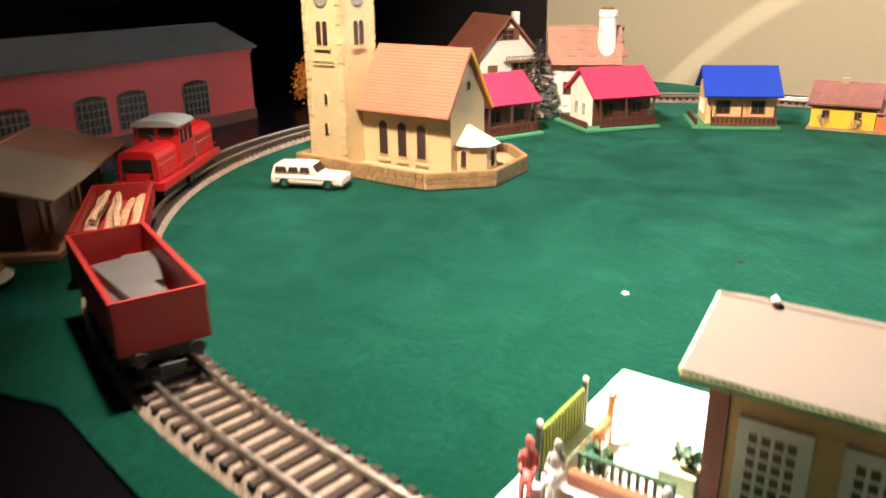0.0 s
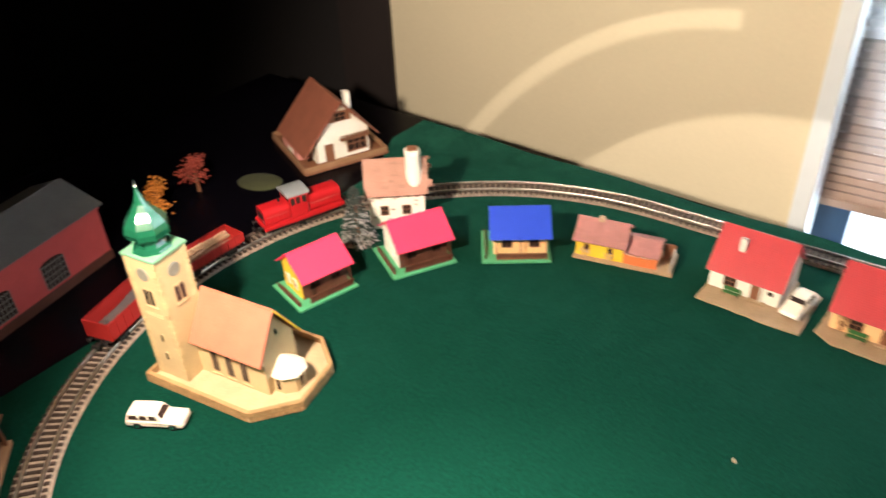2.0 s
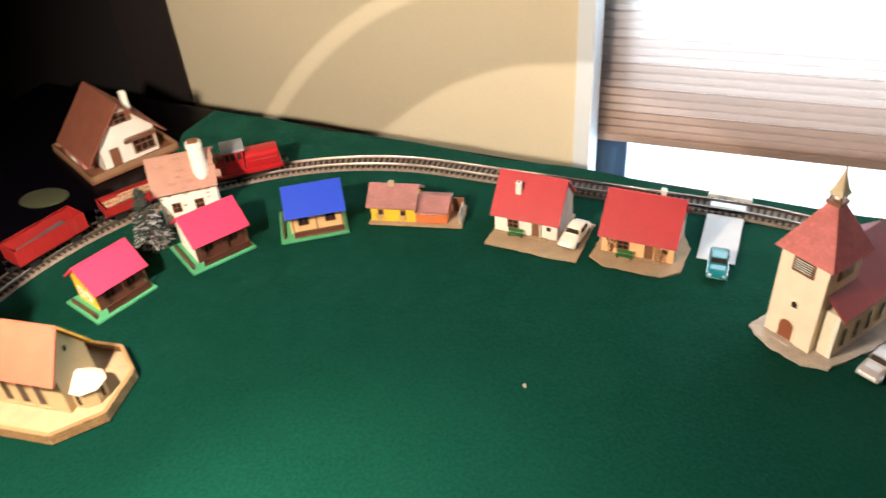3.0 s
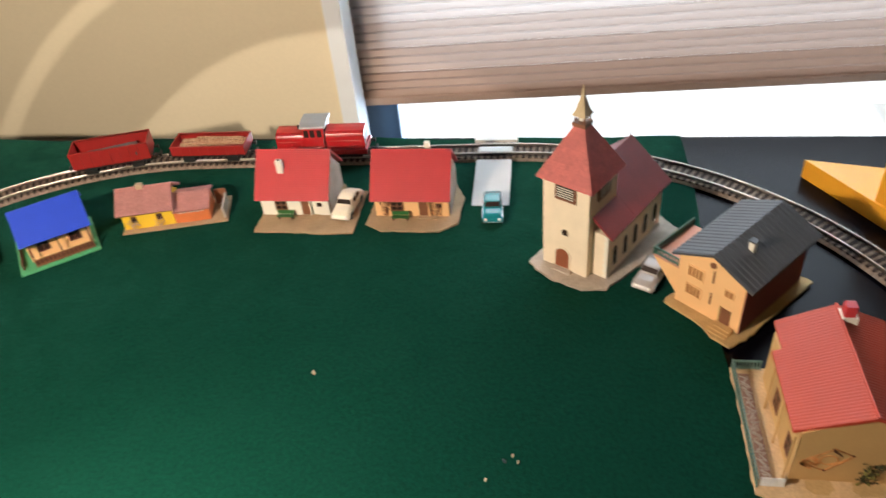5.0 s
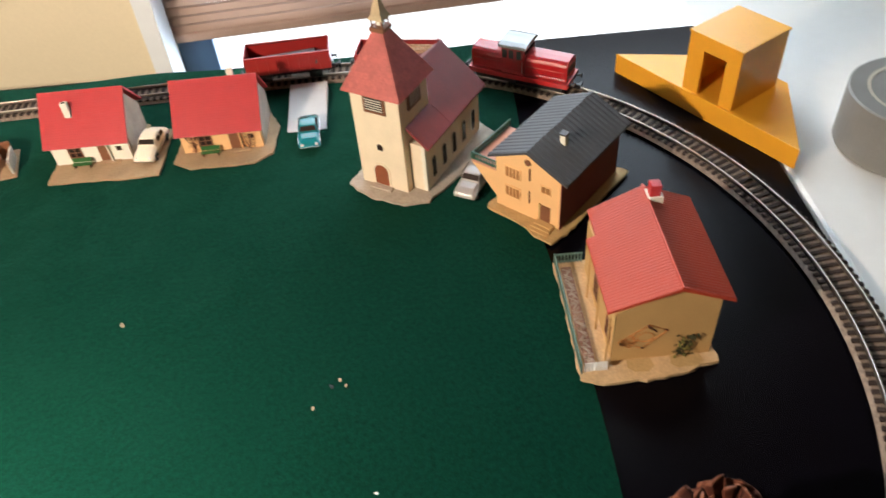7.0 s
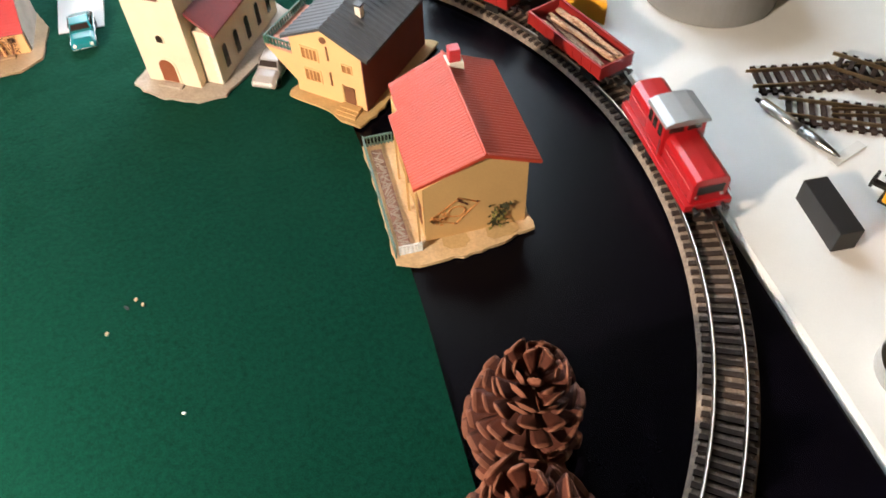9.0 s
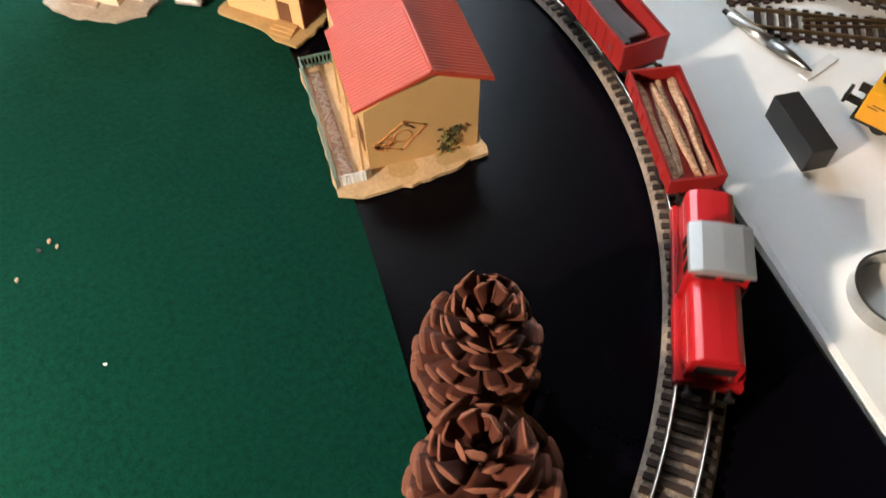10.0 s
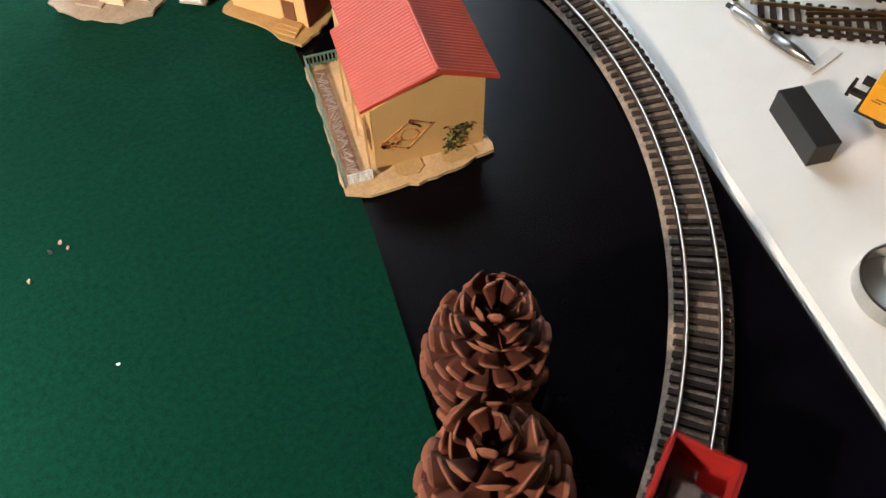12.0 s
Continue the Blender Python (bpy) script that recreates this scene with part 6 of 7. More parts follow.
# ---- ochre kiosk ----
def ochre_kiosk():
    th = thing("ochre_card_kiosk", 0.504, 0.0982, -0.0013, -57.8, "glossy ochre card kiosk with a doorway on a wedge base", "model building")
    part("base", bm_prism(B(), [(0, 0), (0.196, 0), (0.132, 0.072), (0.070, 0.072)], 0, 0.019), GOLD_PLASTIC, th, "ochre wedge base", 0.0006)
    x0, x1, y0, y1, z0, z1, w = 0.0765, 0.128, 0.002, 0.060, 0.0191, 0.072, 0.0025
    part("wall", bm_box(B(), x0, x0 + 0.016, y0, y0 + w, z0, z1), GOLD_PLASTIC, th)
    part("wall", bm_box(B(), x1 - 0.013, x1, y0, y0 + w, z0, z1), GOLD_PLASTIC, th)
    part("lintel", bm_box(B(), x0 + 0.016, x1 - 0.013, y0, y0 + w, z1 - 0.012, z1), GOLD_PLASTIC, th)
    part("wall", bm_box(B(), x0, x0 + w, y0 + w, y1, z0, z1), GOLD_PLASTIC, th)
    part("wall", bm_box(B(), x1 - w, x1, y0 + w, y1, z0, z1), GOLD_PLASTIC, th)
    part("wall", bm_box(B(), x0 + w, x1 - w, y1 - w, y1, z0, z1), GOLD_PLASTIC, th)
    part("roof", bm_box(B(), x0 - 0.001, x1 + 0.001, y0 - 0.001, y1 + 0.001, z1 + 0.0001, z1 + 0.002), GOLD_PLASTIC, th, "flat ochre roof", 0.0005)


ochre_kiosk()


# ---- things on the side table ----
ZS = -0.0018


CARD_LIGHT = material("pale_card", (0.50, 0.44, 0.36), 0.8, vary=0.1)


def tape_roll():
    th = thing("duct_tape_roll", 0.706, -0.046, ZS, 0, "roll of grey duct tape lying flat", "tape roll")
    part("tape", bm_lathe(B(), [(0.040, 0.0005), (0.0525, 0.0), (0.0535, 0.001), (0.0535, 0.047), (0.0525, 0.048), (0.040, 0.0478)], 64), TAPE, th, "grey cloth tape", smooth=False)
    bm = B()
    n = 64
    for i in range(n):
        a, b = math.tau * i / n, math.tau * (i + 1) / n
        v = [(r * math.cos(c), r * math.sin(c), z) for r, c, z in ((0.0375, a, 0), (0.0375, b, 0), (0.0375, b, 0.0485), (0.0375, a, 0.0485), (0.0402, a, 0.0485), (0.0402, b, 0.0485))]
        vs = [bm.verts.new(q) for q in v]
        bm.faces.new((vs[0], vs[3], vs[2], vs[1]))
        bm.faces.new((vs[3], vs[4], vs[5], vs[2]))
    part("core", bm, CARD_LIGHT, th, "pale printed cardboard core")
    rnd = random.Random(2)
    for i in range(10):
        a = radians(20 + i * 15)
        bm = bm_box(B(), -rnd.uniform(0.0015, 0.0035), 0.0025, -0.0002, 0.0002, rnd.uniform(0.012, 0.018), rnd.uniform(0.030, 0.036), pose(0.0372 * math.cos(a), 0.0372 * math.sin(a), 0, 0, 0, math.degrees(a) + 90))
        part("print_mark", bm, BLACK, th)


tape_roll()

solid("black_block", bm_box(B(), 0, 0.0153, 0, 0.0440, 0, 0.0165), BLACK, "plain black plastic block on the white table", "block", bevel=0.0006, at=pose(0.6505, -0.3105, ZS, 0, 0, -4))


def pen():
    th = thing("ballpoint_pen", 0.675, -0.184, ZS + 0.0038, -71, "silver metal ballpoint pen lying on the table", "pen")
    rot = Matrix.Rotation(radians(90), 4, "Y")
    part("barrel", bm_lathe(B(), [(0.002, 0), (0.0031, 0.003), (0.0036, 0.020), (0.0037, 0.034)], 18, rot), STEEL, th, smooth=True)
    part("grip", bm_lathe(B(), [(0.0037, 0.0341), (0.0034, 0.050), (0.0016, 0.061), (0.0005, 0.0655)], 18, rot), DARK_STEEL, th, "darker grip", smooth=True)
    part("button", bm_lathe(B(), [(0.0016, -0.004), (0.0016, -0.0001)], 10, rot), BLACK, th)
    part("clip", bm_box(B(), 0.002, 0.028, -0.0008, 0.0008, 0.0038, 0.0046), CHROME, th)


DARK_STEEL = material("dark_steel", (0.22, 0.22, 0.22), 0.3, 1.0)
pen()
solid("paper_slip", bm_box(B(), 0, 0.030, 0, 0.007, 0, 0.0006), WHITE_PLASTIC, "small white paper slip under the pen", "paper slip", at=pose(0.693, -0.250, ZS + 0.0002, 0, 0, 20))


def turnout_piece(x, y, rz, length, label, z=ZS):
    th = thing("spare_track_piece", x, y, z, rz, label, "railway track", "loose spare track pieces")
    n = int(length / 0.0075)
    for i in range(n):
        xx = 0.003 + i * length / n
        part("sleeper", bm_box(B(), xx - 0.0017, xx + 0.0017, -0.015, 0.015, 0, 0.0022), SLEEPER, th)
    for yy in (-0.0083, 0.0083):
        part("rail", bm_box(B(), -0.004, length + 0.003, yy - 0.0006, yy + 0.0006, 0.0022, 0.0048), BRASS, th, "brass-tinted rail")
    part("tie_strip", bm_box(B(), 0, length, -0.0125, -0.0105, 0.0002, 0.0015), SLEEPER, th)
    return th


BRASS = material("tarnished_brass_rail", (0.40, 0.30, 0.18), 0.35, 1.0, vary=0.2)
turnout_piece(0.684, -0.160, -12, 0.115, "loose spare track piece with black sleepers")
p = turnout_piece(0.689, -0.192, -28, 0.13, "loose spare turnout track with black sleepers")
for yy, a in ((-0.003, 9), (0.003, 9)):
    part("switch_blade", bm_box(B(), 0, 0.085, -0.0005, 0.0005, 0.0023, 0.0046, pose(0.03, yy, 0, 0, 0, a)), BRASS, p)
turnout_piece(0.742, -0.165, -48, 0.10, "loose spare track piece lying across another", ZS + 0.0055)


def metal_ring():
    n, r0, r1, h = 48, 0.0212, 0.0228, 0.010
    bm = B()
    rings = [[bm.verts.new((r * math.cos(math.tau * i / n), r * math.sin(math.tau * i / n), z)) for i in range(n)] for r, z in ((r0, 0), (r1, 0), (r1, h), (r0, h))]
    for k in range(4):
        a, b = rings[k], rings[(k + 1) % 4]
        for i in range(n):
            bm.faces.new((a[i], a[(i + 1) % n], b[(i + 1) % n], b[i]))
    bmesh.ops.recalc_face_normals(bm, faces=bm.faces[:])
    solid("metal_ring", bm, STEEL, "thin shiny metal ring on the white table", "ring", smooth=False, at=pose(0.650, -0.395, ZS))


metal_ring()


def yellow_engine():
    th = thing("yellow_toy_locomotive", 0.692, -0.286, ZS, -58, "small yellow toy locomotive with black roof and couplers", "locomotive")
    part("body", bm_box(B(), 0.004, 0.090, 0.0, 0.028, 0.008, 0.030), YELLOW_LOCO, th, "yellow body", 0.0012)
    part("roof", bm_box(B(), 0.006, 0.088, 0.008, 0.030, 0.0301, 0.036), BLACK, th, "black roof", 0.002)
    part("underframe", bm_box(B(), 0.002, 0.092, 0.003, 0.025, 0.004, 0.0079), BLACK, th, "black underframe")
    for x in (0.018, 0.034, 0.060, 0.076):
        for y in (0.006, 0.022):
            m = Matrix.Translation((x, y, 0.005)) @ Matrix.Rotation(radians(90), 4, "X")
            part("wheel", bm_lathe(B(), [(0.003, -0.0012), (0.005, -0.0012), (0.005, 0.0012), (0.003, 0.0012)], 14, m), BLACK, th)
    part("coupler", bm_box(B(), -0.006, 0.003, 0.012, 0.016, 0.0065, 0.009), BLACK, th)
    part("coupler_hook", bm_box(B(), -0.0075, -0.0055, 0.010, 0.020, 0.0060, 0.0125), BLACK, th)
    part("coupler_hook", bm_box(B(), -0.003, 0.003, 0.020, 0.0225, 0.010, 0.015), BLACK, th)
    part("red_panel", bm_box(B(), 0.022, 0.032, -0.0004, 0.0004, 0.015, 0.023), RED_DARK, th, "red side panel")
    for x, w in ((0.007, 0.006), (0.009, 0.007)):
        part("grille_bar", bm_box(B(), x, x + w, -0.0003, 0.0003, 0.012 + x, 0.0126 + x), TIMBER, th)


YELLOW_LOCO = material("yellow_loco_plastic", (0.78, 0.36, 0.015), 0.35, vary=0.06, coat=0.2)
yellow_engine()


# ---- pine cones ----
def scale_mesh():
    """One woody scale, growing along x from the cone's axis, thick and rounded at its tip."""
    bm = B()
    loops = []
    for f, w, t, z in ((0.0, 0.10, 0.05, 0.0), (0.30, 0.19, 0.06, -0.03), (0.60, 0.29, 0.065, -0.02), (0.78, 0.36, 0.07, 0.01), (0.90, 0.355, 0.085, 0.05), (0.965, 0.31, 0.08, 0.08), (0.992, 0.22, 0.055, 0.095), (1.0, 0.06, 0.02, 0.108)):
        loops.append([(f, -w, z), (f, -w * 0.5, z - t * 0.8), (f, w * 0.5, z - t * 0.8), (f, w, z), (f, w * 0.55, z + t * 0.35), (f, -w * 0.55, z + t * 0.35)])
    bm_loft(bm, loops)
    me = mesh_of("scale", bm, CONE_SCALE, smooth=True)
    me.materials.append(CONE_TIP)
    for p in me.polygons:
        if p.center.x > 0.925 or abs(p.center.y) > 0.285:
            p.material_index = 1
    return me


def pine_cone(x, y, z, rx, ry, R, H, seed, n, label, wide=0.56):
    th = thing("pine_cone", x, y, z, 0, label, "pine cone", "pine cones beside the track")
    th.matrix_basis = pose(x, y, z, rx, ry, 0)
    rnd = random.Random(seed)
    part("core", bm_lathe(B(), [(0.004, 0.002), (R * 0.30, H * 0.15), (R * 0.26, H * 0.5), (R * 0.10, H * 0.86), (0.0008, H * 0.93)], 12), CONE_DARK, th, "dark woody core")
    me = scale_mesh()
    for i in range(n):
        f = (i + 0.5) / n
        a = i * 137.508 + rnd.uniform(-8, 8)
        hz = H * (0.08 + 0.80 * f ** 0.95)
        girth = R * (0.80 + 0.22 * math.sin(math.pi * min(1.0, f * 1.25)) - 0.62 * max(0.0, f - 0.55) ** 1.0)
        tilt = -36 + 50 * f + 24 * max(0.0, f - 0.68) / 0.32 + rnd.uniform(-9, 9)
        r0 = R * (0.16 - 0.08 * f)
        ln = (girth * rnd.uniform(0.9, 1.10) - r0) / max(0.42, math.cos(radians(tilt)))
        ln = min(ln, R * (1.10 - 0.50 * f))
        ob = new("scale", me)
        ob.parent = th
        ob.matrix_basis = pose(0, 0, hz, 0, 0, a) @ pose(r0, 0, 0, rnd.uniform(-9, 9), -tilt, 0) @ Matrix.Diagonal((ln, R * wide * rnd.uniform(0.8, 1.1), R * 0.9, 1))
    # short scales that close the tip
    for i in range(9):
        f = i / 8
        a = i * 137.508 + rnd.uniform(-10, 10)
        ob = new("scale", me)
        ob.parent = th
        ob.matrix_basis = pose(0, 0, H * (0.84 + 0.05 * f), 0, 0, a) @ pose(R * 0.05, 0, 0, rnd.uniform(-10, 10), -(38 + 26 * f), 0) @ Matrix.Diagonal((R * rnd.uniform(0.40, 0.56), R * wide * 0.62, R * 0.75, 1))
    return th


CONE_DARK = material("cone_core", (0.06, 0.025, 0.015), 0.85, vary=0.3)
pine_cone(0.4375, -0.3715, -0.0012, 5, 2, 0.0285, 0.080, 3, 104, "open brown pine cone standing on the black table")
pine_cone(0.4235, -0.4290, -0.0012, -3, -2, 0.0320, 0.074, 7, 70, "larger open brown pine cone standing beside another", 0.66)


# ---- station with its garden ----
def station():
    th = thing("station_building", 0.0430, -0.5175, 0.0006, 10, "sand-coloured model station with pale roof and green eaves", "model building")
    L, D, ze, zr = 0.125, 0.042, 0.040, 0.050
    part("terrace", bm_box(B(), -0.0425, 0.0, -0.036, D + 0.009, 0, 0.004), WHITE_PLASTIC, th, "white terrace slab", 0.0005)
    yf = -0.0005
    gable_body(th, 0, L, yf, D, 0.0, ze, D / 2, zr - 0.002, ze, STATION_WALL, label="sand plaster walls")
    part("corner_strip", bm_box(B(), -0.0008, 0.0040, yf - 0.0009, yf + 0.0002, 0, ze), DOOR_RED, th, "red-brown corner strip")
    part("corner_strip", bm_box(B(), -0.0009, 0.0002, yf + 0.0003, 0.006, 0, ze), DOOR_RED, th)
    roof_pair(th, -0.0065, L + 0.006, -0.0062, D / 2, D + 0.006, ze - 0.0005, zr - 0.001, ze - 0.001, PALE_ROOF, 0.0016, "dull beige-grey roof")
    part("eave_trim", bm_box(B(), -0.0065, L + 0.006, -0.0074, -0.0061, ze - 0.0014, ze + 0.0004), EAVE_GREEN, th, "pale green eave trim")
    for i in range(88):
        x = -0.006 + i * (L + 0.011) / 88
        part("eave_tooth", bm_box(B(), x, x + 0.0009, -0.0072, -0.0063, ze + 0.0005, ze + 0.0013), EAVE_DARK, th)
    part("verge_trim", bm_rod(B(), (-0.0067, -0.0062, ze + 0.0005), (-0.0067, D / 2, zr + 0.0004), 0.0007, 6), EAVE_GREEN, th)
    ch = part("roof_vent", bm_lathe(B(), [(0.0009, 0.048), (0.0009, 0.0515)], 10, pose(0.0070, D / 2 - 0.001, 0)), DOOR_RED, th)
    part("vent_cap", bm_lathe(B(), [(0.0010, 0.0516), (0.0012, 0.0522), (0.0007, 0.0529), (0.0002, 0.0533)], 12, pose(0.0070, D / 2 - 0.001, 0)), WHITE_PLASTIC, ch, "white and red vent cap")
    for x in (0.0148, 0.0375, 0.060, 0.083, 0.106):
        w = part("window", bm_box(B(), x - 0.0083, x + 0.0083, yf - 0.0010, yf + 0.0002, 0.004, 0.0305), WHITE_WALL, th, "wide cream window frame", 0.0003)
        for i in range(4):
            for j in range(6):
                part("pane", bm_box(B(), x - 0.0055 + i * 0.0029, x - 0.0036 + i * 0.0029, yf - 0.0012, yf - 0.0009, 0.0075 + j * 0.0034, 0.0098 + j * 0.0034), PANE_BROWN, w)
    # garden fence, screen and planting
    part("garden_kerb", bm_box(B(), -0.030, -0.003, -0.0150, -0.0120, 0.004, 0.0078), DOOR_RED, th, "red-brown kerb")
    lattice_fence(th, -0.0285, -0.004, -0.0108, 0.004, 0.0085, GREEN_DARK, "x", 11, "garden_fence")
    sc = part("screen", bm_box(B(), -0.0373, -0.0367, -0.0170, 0.0088, 0.0055, 0.0180), SCREEN_GREEN, th, "light green garden screen", 0.0002)
    for y in (-0.0175, 0.0093):
        part("screen_post", bm_box(B(), -0.0376, -0.0364, y - 0.0006, y + 0.0006, 0.004, 0.0205), GREEN_DARK, sc)
        part("post_knob", bm_lathe(B(), [(0.0004, 0.0205), (0.0009, 0.0211), (0.0009, 0.0217), (0.0003, 0.0223)], 10, pose(-0.037, y, 0)), WHITE_PLASTIC, sc)
    for i in range(14):
        y = -0.0166 + i * 0.00182
        part("screen_tip", bm_box(B(), -0.0374, -0.0366, y, y + 0.0011, 0.0181, 0.0190), SCREEN_GREEN, sc)
        part("screen_lath", bm_box(B(), -0.0366, -0.0363, y + 0.0002, y + 0.0008, 0.0056, 0.0180), SCREEN_GREEN, sc)
    part("garden_seat", bm_box(B(), -0.0362, -0.0325, -0.0140, 0.0085, 0.0072, 0.0080), SCREEN_PALE, th, "pale seat board below the screen")
    part("planter", bm_box(B(), -0.0108, -0.0012, -0.003, 0.0105, 0.004, 0.010), SCREEN_PALE, th, "pale green planter", 0.0006)
    twigs(th, "planter_shrub", -0.004, 0.001, 0.010, 0.006, GREEN_DARK, 15, 90, 0.004)
    twigs(th, "garden_shrub", -0.0245, -0.0085, 0.004, 0.010, GREEN_DARK, 17, 60, 0.0025)
    twigs(th, "garden_shrub", -0.026, -0.004, 0.004, 0.007, FOLIAGE_GREEN, 16, 40, 0.004)


STATION_WALL = material("station_sand_plaster", (0.60, 0.38, 0.16), 0.6, vary=0.08, bump=0.15)
EAVE_DARK = material("dark_olive_eave", (0.06, 0.065, 0.025), 0.6)
PANE_BROWN = material("brown_window_pane", (0.10, 0.06, 0.03), 0.4)
EAVE_GREEN = material("pale_green_trim", (0.30, 0.38, 0.19), 0.5)
SCREEN_GREEN = material("light_green_screen", (0.27, 0.36, 0.05), 0.55, vary=0.12)
SCREEN_PALE = material("pale_green_box", (0.42, 0.50, 0.30), 0.55)
station()


def in_station(x, y):
    p = pose(0.0430, -0.5175, 0, 0, 0, 10) @ Vector((x, y, 0))
    return p.x, p.y


def seated_figure(x, y, rz, mat, seed):
    """A toy figure on a seat, as one plain shape."""
    bm = bm_loft(B(), [rounded(-0.0016, 0.0017, 0.0042, 0.0070), rounded(0.0016, 0.0018, 0.0044, 0.0068), rounded(0.0052, 0.0016, 0.0042, 0.0062)])
    bm_lathe(bm, [(0.0016, 0.0045), (0.0019, 0.0065), (0.0022, 0.0095), (0.0018, 0.0110), (0.0007, 0.0117), (0.0007, 0.0122), (0.0012, 0.0128), (0.0013, 0.0141), (0.0008, 0.0151)], 10, sx=0.75)
    for sy in (-1, 1):
        bm_rod(bm, (0.0048, sy * 0.0010, 0.0052), (0.0054, sy * 0.0010, 0.0004), 0.0007, 6)
        bm_rod(bm, (0.0054, sy * 0.0010, 0.0004), (0.0068, sy * 0.0010, 0.0003), 0.0005, 6)
        bm_rod(bm, (0.0002, sy * 0.0021, 0.0105), (0.0014, sy * 0.0024, 0.0078), 0.0006, 6)
        bm_rod(bm, (0.0014, sy * 0.0024, 0.0078), (0.0040, sy * 0.0012, 0.0072), 0.0005, 6)
    px, py = in_station(x, y)
    solid("toy_figure", bm, mat, "tiny painted seated toy figure on the terrace", "toy figure", smooth=True, at=pose(px, py, 0.0047, 0, 0, rz))


FIG_RED = material("red_painted_figure", (0.42, 0.10, 0.09), 0.6, vary=0.5, blotch=400)
FIG_GREY = material("grey_painted_figure", (0.40, 0.36, 0.34), 0.6, vary=0.5, blotch=400)
seated_figure(-0.0375, -0.0215, -62, FIG_RED, 1)
seated_figure(-0.0310, -0.0185, -85, FIG_GREY, 2)
seated_figure(-0.0020, -0.0220, 120, FIG_GREY, 3)


def deer(x, y, rz):
    px, py = in_station(x, y)
    th = thing("toy_deer", px, py, 0.0047, rz, "small orange-brown toy deer on the terrace", "toy animal")
    part("body", bm_loft(B(), [rounded(-0.005, 0.0010, 0.0050, 0.0075), rounded(-0.002, 0.0015, 0.0046, 0.0080), rounded(0.002, 0.0015, 0.0048, 0.0082), rounded(0.004, 0.0010, 0.0060, 0.0090)]), DEER, th, smooth=True)
    part("neck", bm_rod(B(), (0.0032, 0, 0.0078), (0.0050, 0, 0.0125), 0.0009), DEER, th)
    part("head", bm_loft(B(), [rounded(0.0042, 0.0008, 0.0120, 0.0138), rounded(0.0074, 0.0005, 0.0118, 0.0129)]), DEER, th)
    for sy in (-1, 1):
        part("ear", bm_rod(B(), (0.0046, sy * 0.0006, 0.0136), (0.0042, sy * 0.0014, 0.0156), 0.0003, 5), DEER, th)
        for xx in (-0.004, 0.003):
            part("leg", bm_rod(B(), (xx, sy * 0.0009, 0), (xx, sy * 0.0009, 0.0056), 0.0004, 6), DEER, th)


DEER = material("orange_brown_deer", (0.42, 0.16, 0.05), 0.6, vary=0.2)
deer(-0.0295, 0.006, 100)


def round_pile():
    th = thing("round_wood_pile", -0.258, -0.600, 0.0006, 0, "small round pile of brown wood on a white plate", "wood pile")
    part("plate", bm_lathe(B(), [(0.011, 0), (0.0145, 0.002), (0.015, 0.0032), (0.012, 0.0034)], 24), WHITE_PLASTIC, th, "white round plate")
    rnd = random.Random(5)
    for i in range(22):
        a, r = rnd.uniform(0, math.tau), rnd.uniform(0, 0.010)
        z = 0.0036 + 0.012 * (1 - (r / 0.011) ** 2) * rnd.uniform(0.2, 1)
        c = Vector((r * math.cos(a), r * math.sin(a), z + 0.001))
        d = Vector((rnd.uniform(-1, 1), rnd.uniform(-1, 1), rnd.uniform(-0.4, 0.4))).normalized() * 0.004
        part("billet", bm_rod(B(), c - d, c + d, rnd.uniform(0.0013, 0.0022), 7), LOG if i % 2 else TIMBER, th)


round_pile()



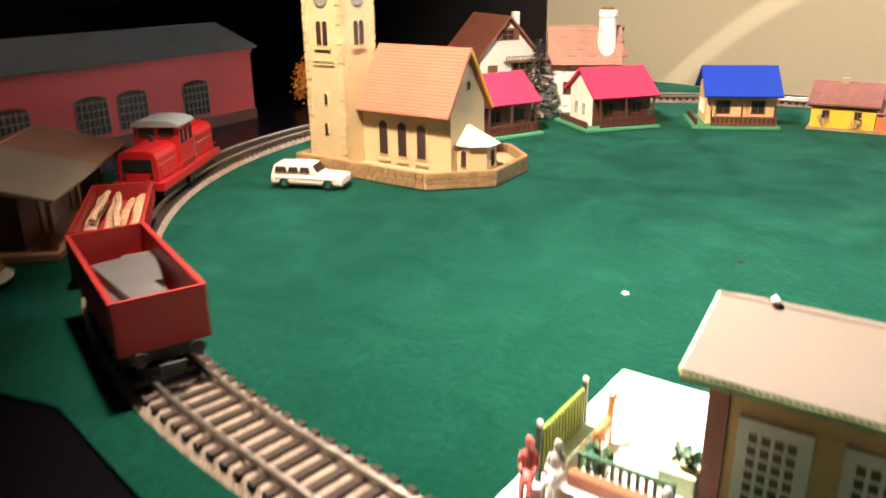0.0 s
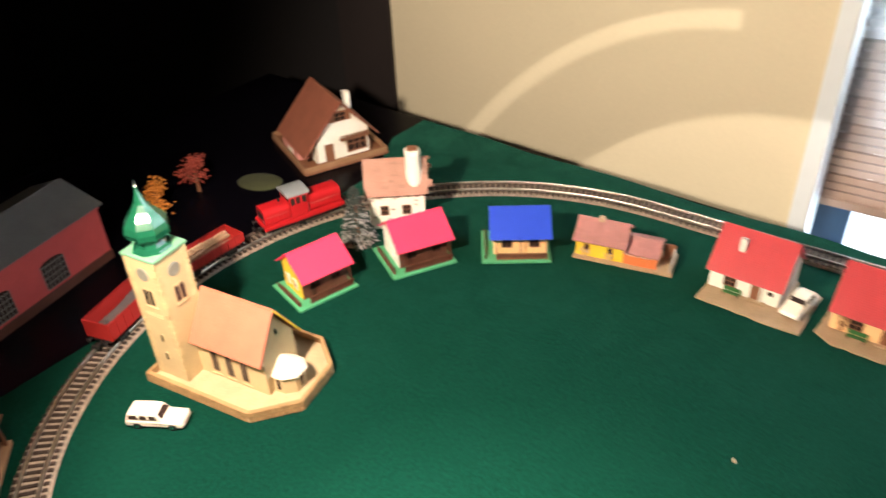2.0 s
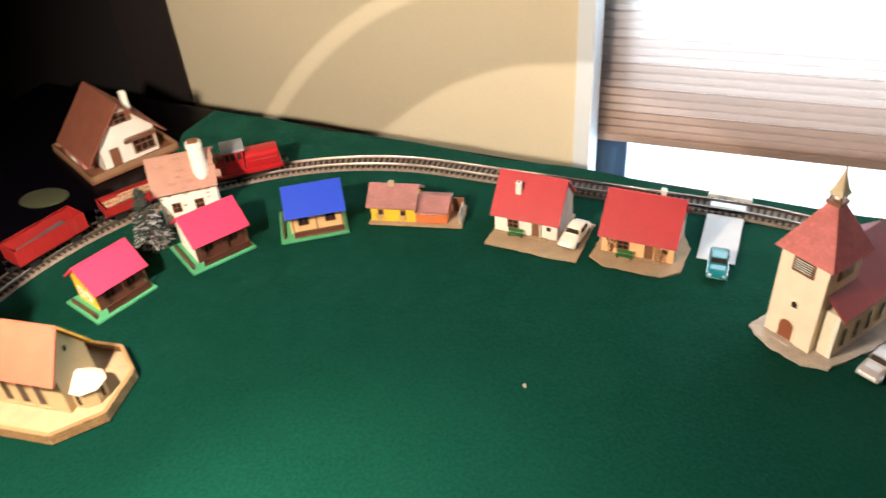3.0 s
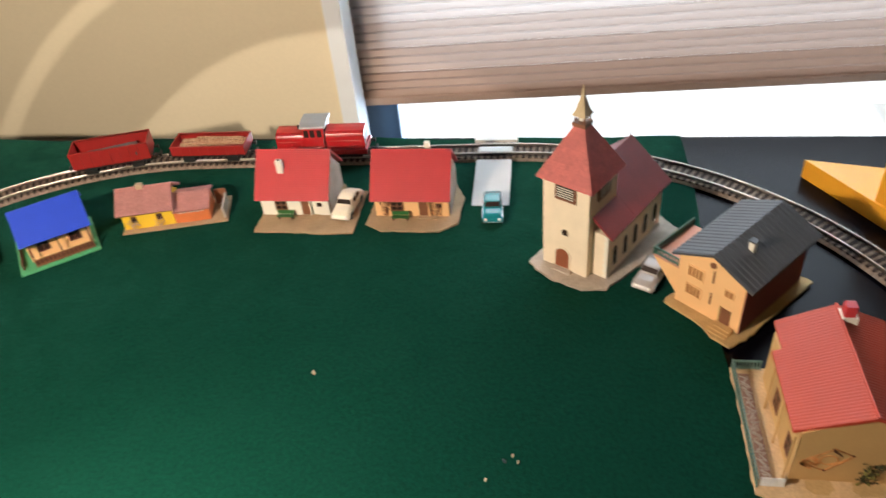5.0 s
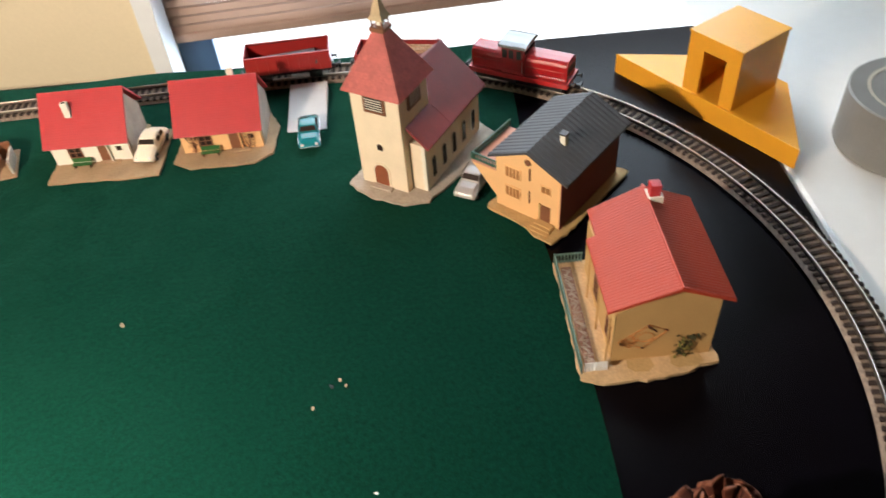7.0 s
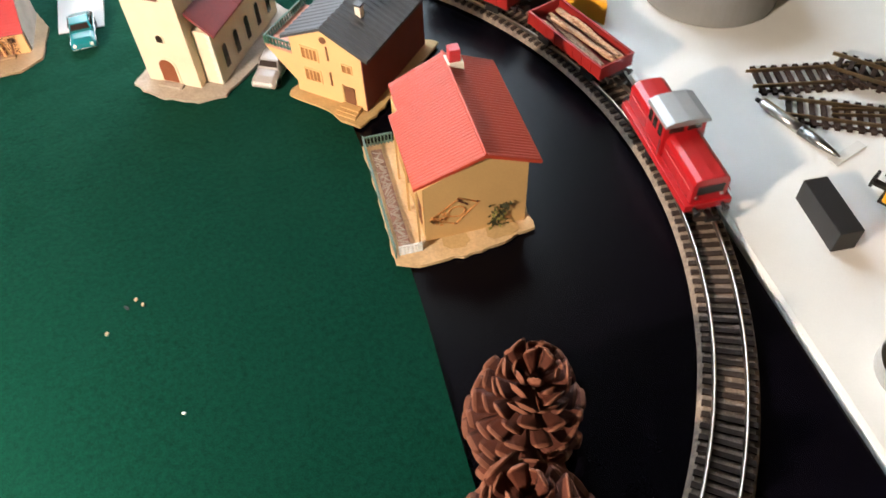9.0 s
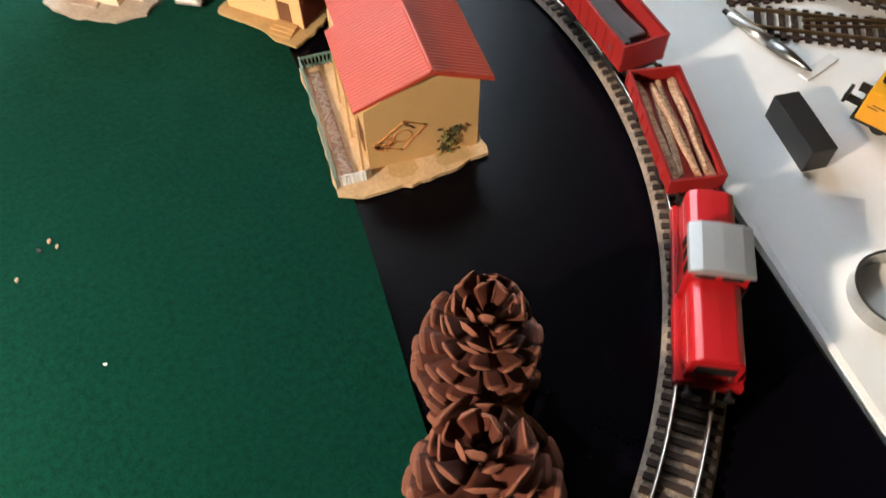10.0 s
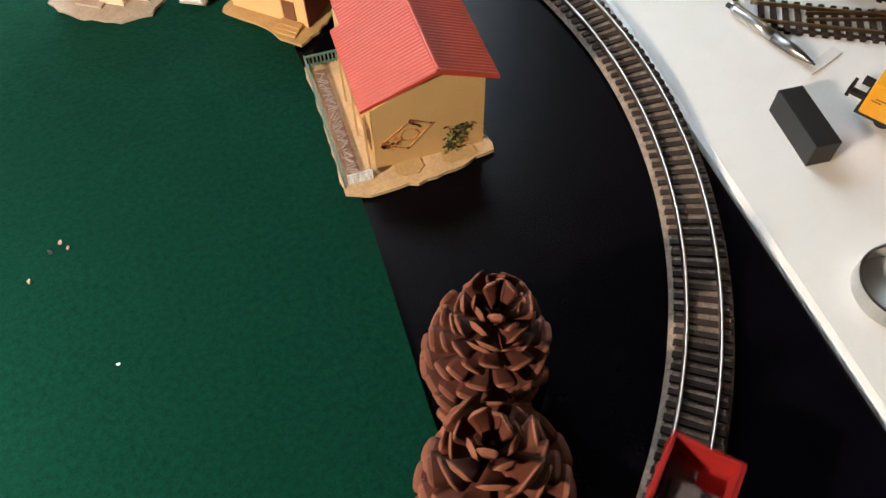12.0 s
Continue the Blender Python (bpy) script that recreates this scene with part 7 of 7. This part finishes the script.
def light_mask():
    """Unseen dark arc-slotted plate and flap, added below the ceiling to shape wall light."""
    th = thing("light_mask", *GLINT, 0, "unseen dark light mask with an arc slot, on added rods", "lamp")
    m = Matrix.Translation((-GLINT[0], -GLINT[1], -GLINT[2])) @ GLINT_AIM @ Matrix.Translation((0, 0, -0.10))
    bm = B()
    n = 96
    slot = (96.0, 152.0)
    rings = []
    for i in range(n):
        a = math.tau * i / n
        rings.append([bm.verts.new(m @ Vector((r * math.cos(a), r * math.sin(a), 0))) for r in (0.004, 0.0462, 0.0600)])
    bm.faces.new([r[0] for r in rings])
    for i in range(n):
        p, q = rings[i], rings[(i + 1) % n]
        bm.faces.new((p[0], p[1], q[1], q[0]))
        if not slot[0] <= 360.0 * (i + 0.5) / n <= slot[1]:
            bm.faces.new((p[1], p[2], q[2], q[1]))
    part("mask_plate", bm, BLACK, th, "dark slotted plate")
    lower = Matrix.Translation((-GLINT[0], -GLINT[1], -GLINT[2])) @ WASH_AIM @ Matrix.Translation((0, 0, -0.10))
    part("mask_flap", bm_box(B(), -0.07, 0.07, -0.07, 0.0245, -0.0008, 0.0, lower), BLACK, th, "dark flap that keeps the light off the table")
    # rods added to carry the masks; no lamp hangs here
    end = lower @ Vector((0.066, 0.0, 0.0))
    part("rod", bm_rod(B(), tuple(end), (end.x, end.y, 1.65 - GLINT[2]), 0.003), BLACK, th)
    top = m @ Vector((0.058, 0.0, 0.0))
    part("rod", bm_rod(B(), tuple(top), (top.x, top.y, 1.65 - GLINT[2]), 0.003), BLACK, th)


light_mask()

# ---- crumbs on the felt ----
rnd = random.Random(14)
for x, y, s, m in ((0.100, -0.168, 0.0022, CARD), (0.248, -0.237, 0.0020, BLACK), (0.237, -0.252, 0.0016, CARD), (0.276, -0.313, 0.0014, WHITE_PLASTIC), (-0.047, -0.411, 0.0018, WHITE_PLASTIC), (-0.029, -0.343, 0.0020, BLACK), (0.253, -0.232, 0.0016, CARD), (0.257, -0.237, 0.0014, CARD), (0.215, -0.36, 0.0008, WHITE_PLASTIC)):
    bm = B()
    bmesh.ops.create_icosphere(bm, subdivisions=1, radius=s)
    for v in bm.verts:
        v.co = Vector((v.co.x * rnd.uniform(0.5, 1.5), v.co.y * rnd.uniform(0.4, 1.0), v.co.z * rnd.uniform(0.25, 0.5)))
    solid("felt_crumb", bm, m, "tiny pale crumb of scenery lying on the felt" if m is not BLACK else "tiny dark crumb of scenery lying on the felt", "crumb", at=pose(x, y, 0.0008, 0, 0, rnd.uniform(0, 180)))


def motions():
    """The train runs clockwise round the oval at an even pace."""
    for th, wheels, back in TRAIN:
        rows = []
        for k in range(49):
            t = k * 0.25
            x, y, a = along(travelled(t, back))
            rows.append((t, pose(x, y, 0, 0, 0, a)))
        walk(th, rows)
        # each axle turns as it rolls, wheels of 5.5 mm radius
        for ax in wheels:
            spot = ax.matrix_basis.translation.copy()
            walk(ax, [(k / 30, pose(*spot, 0, math.degrees((travelled(k / 30, back)) / 0.0055) % 360, 0)) for k in range(361)])


sleepers()
motions()
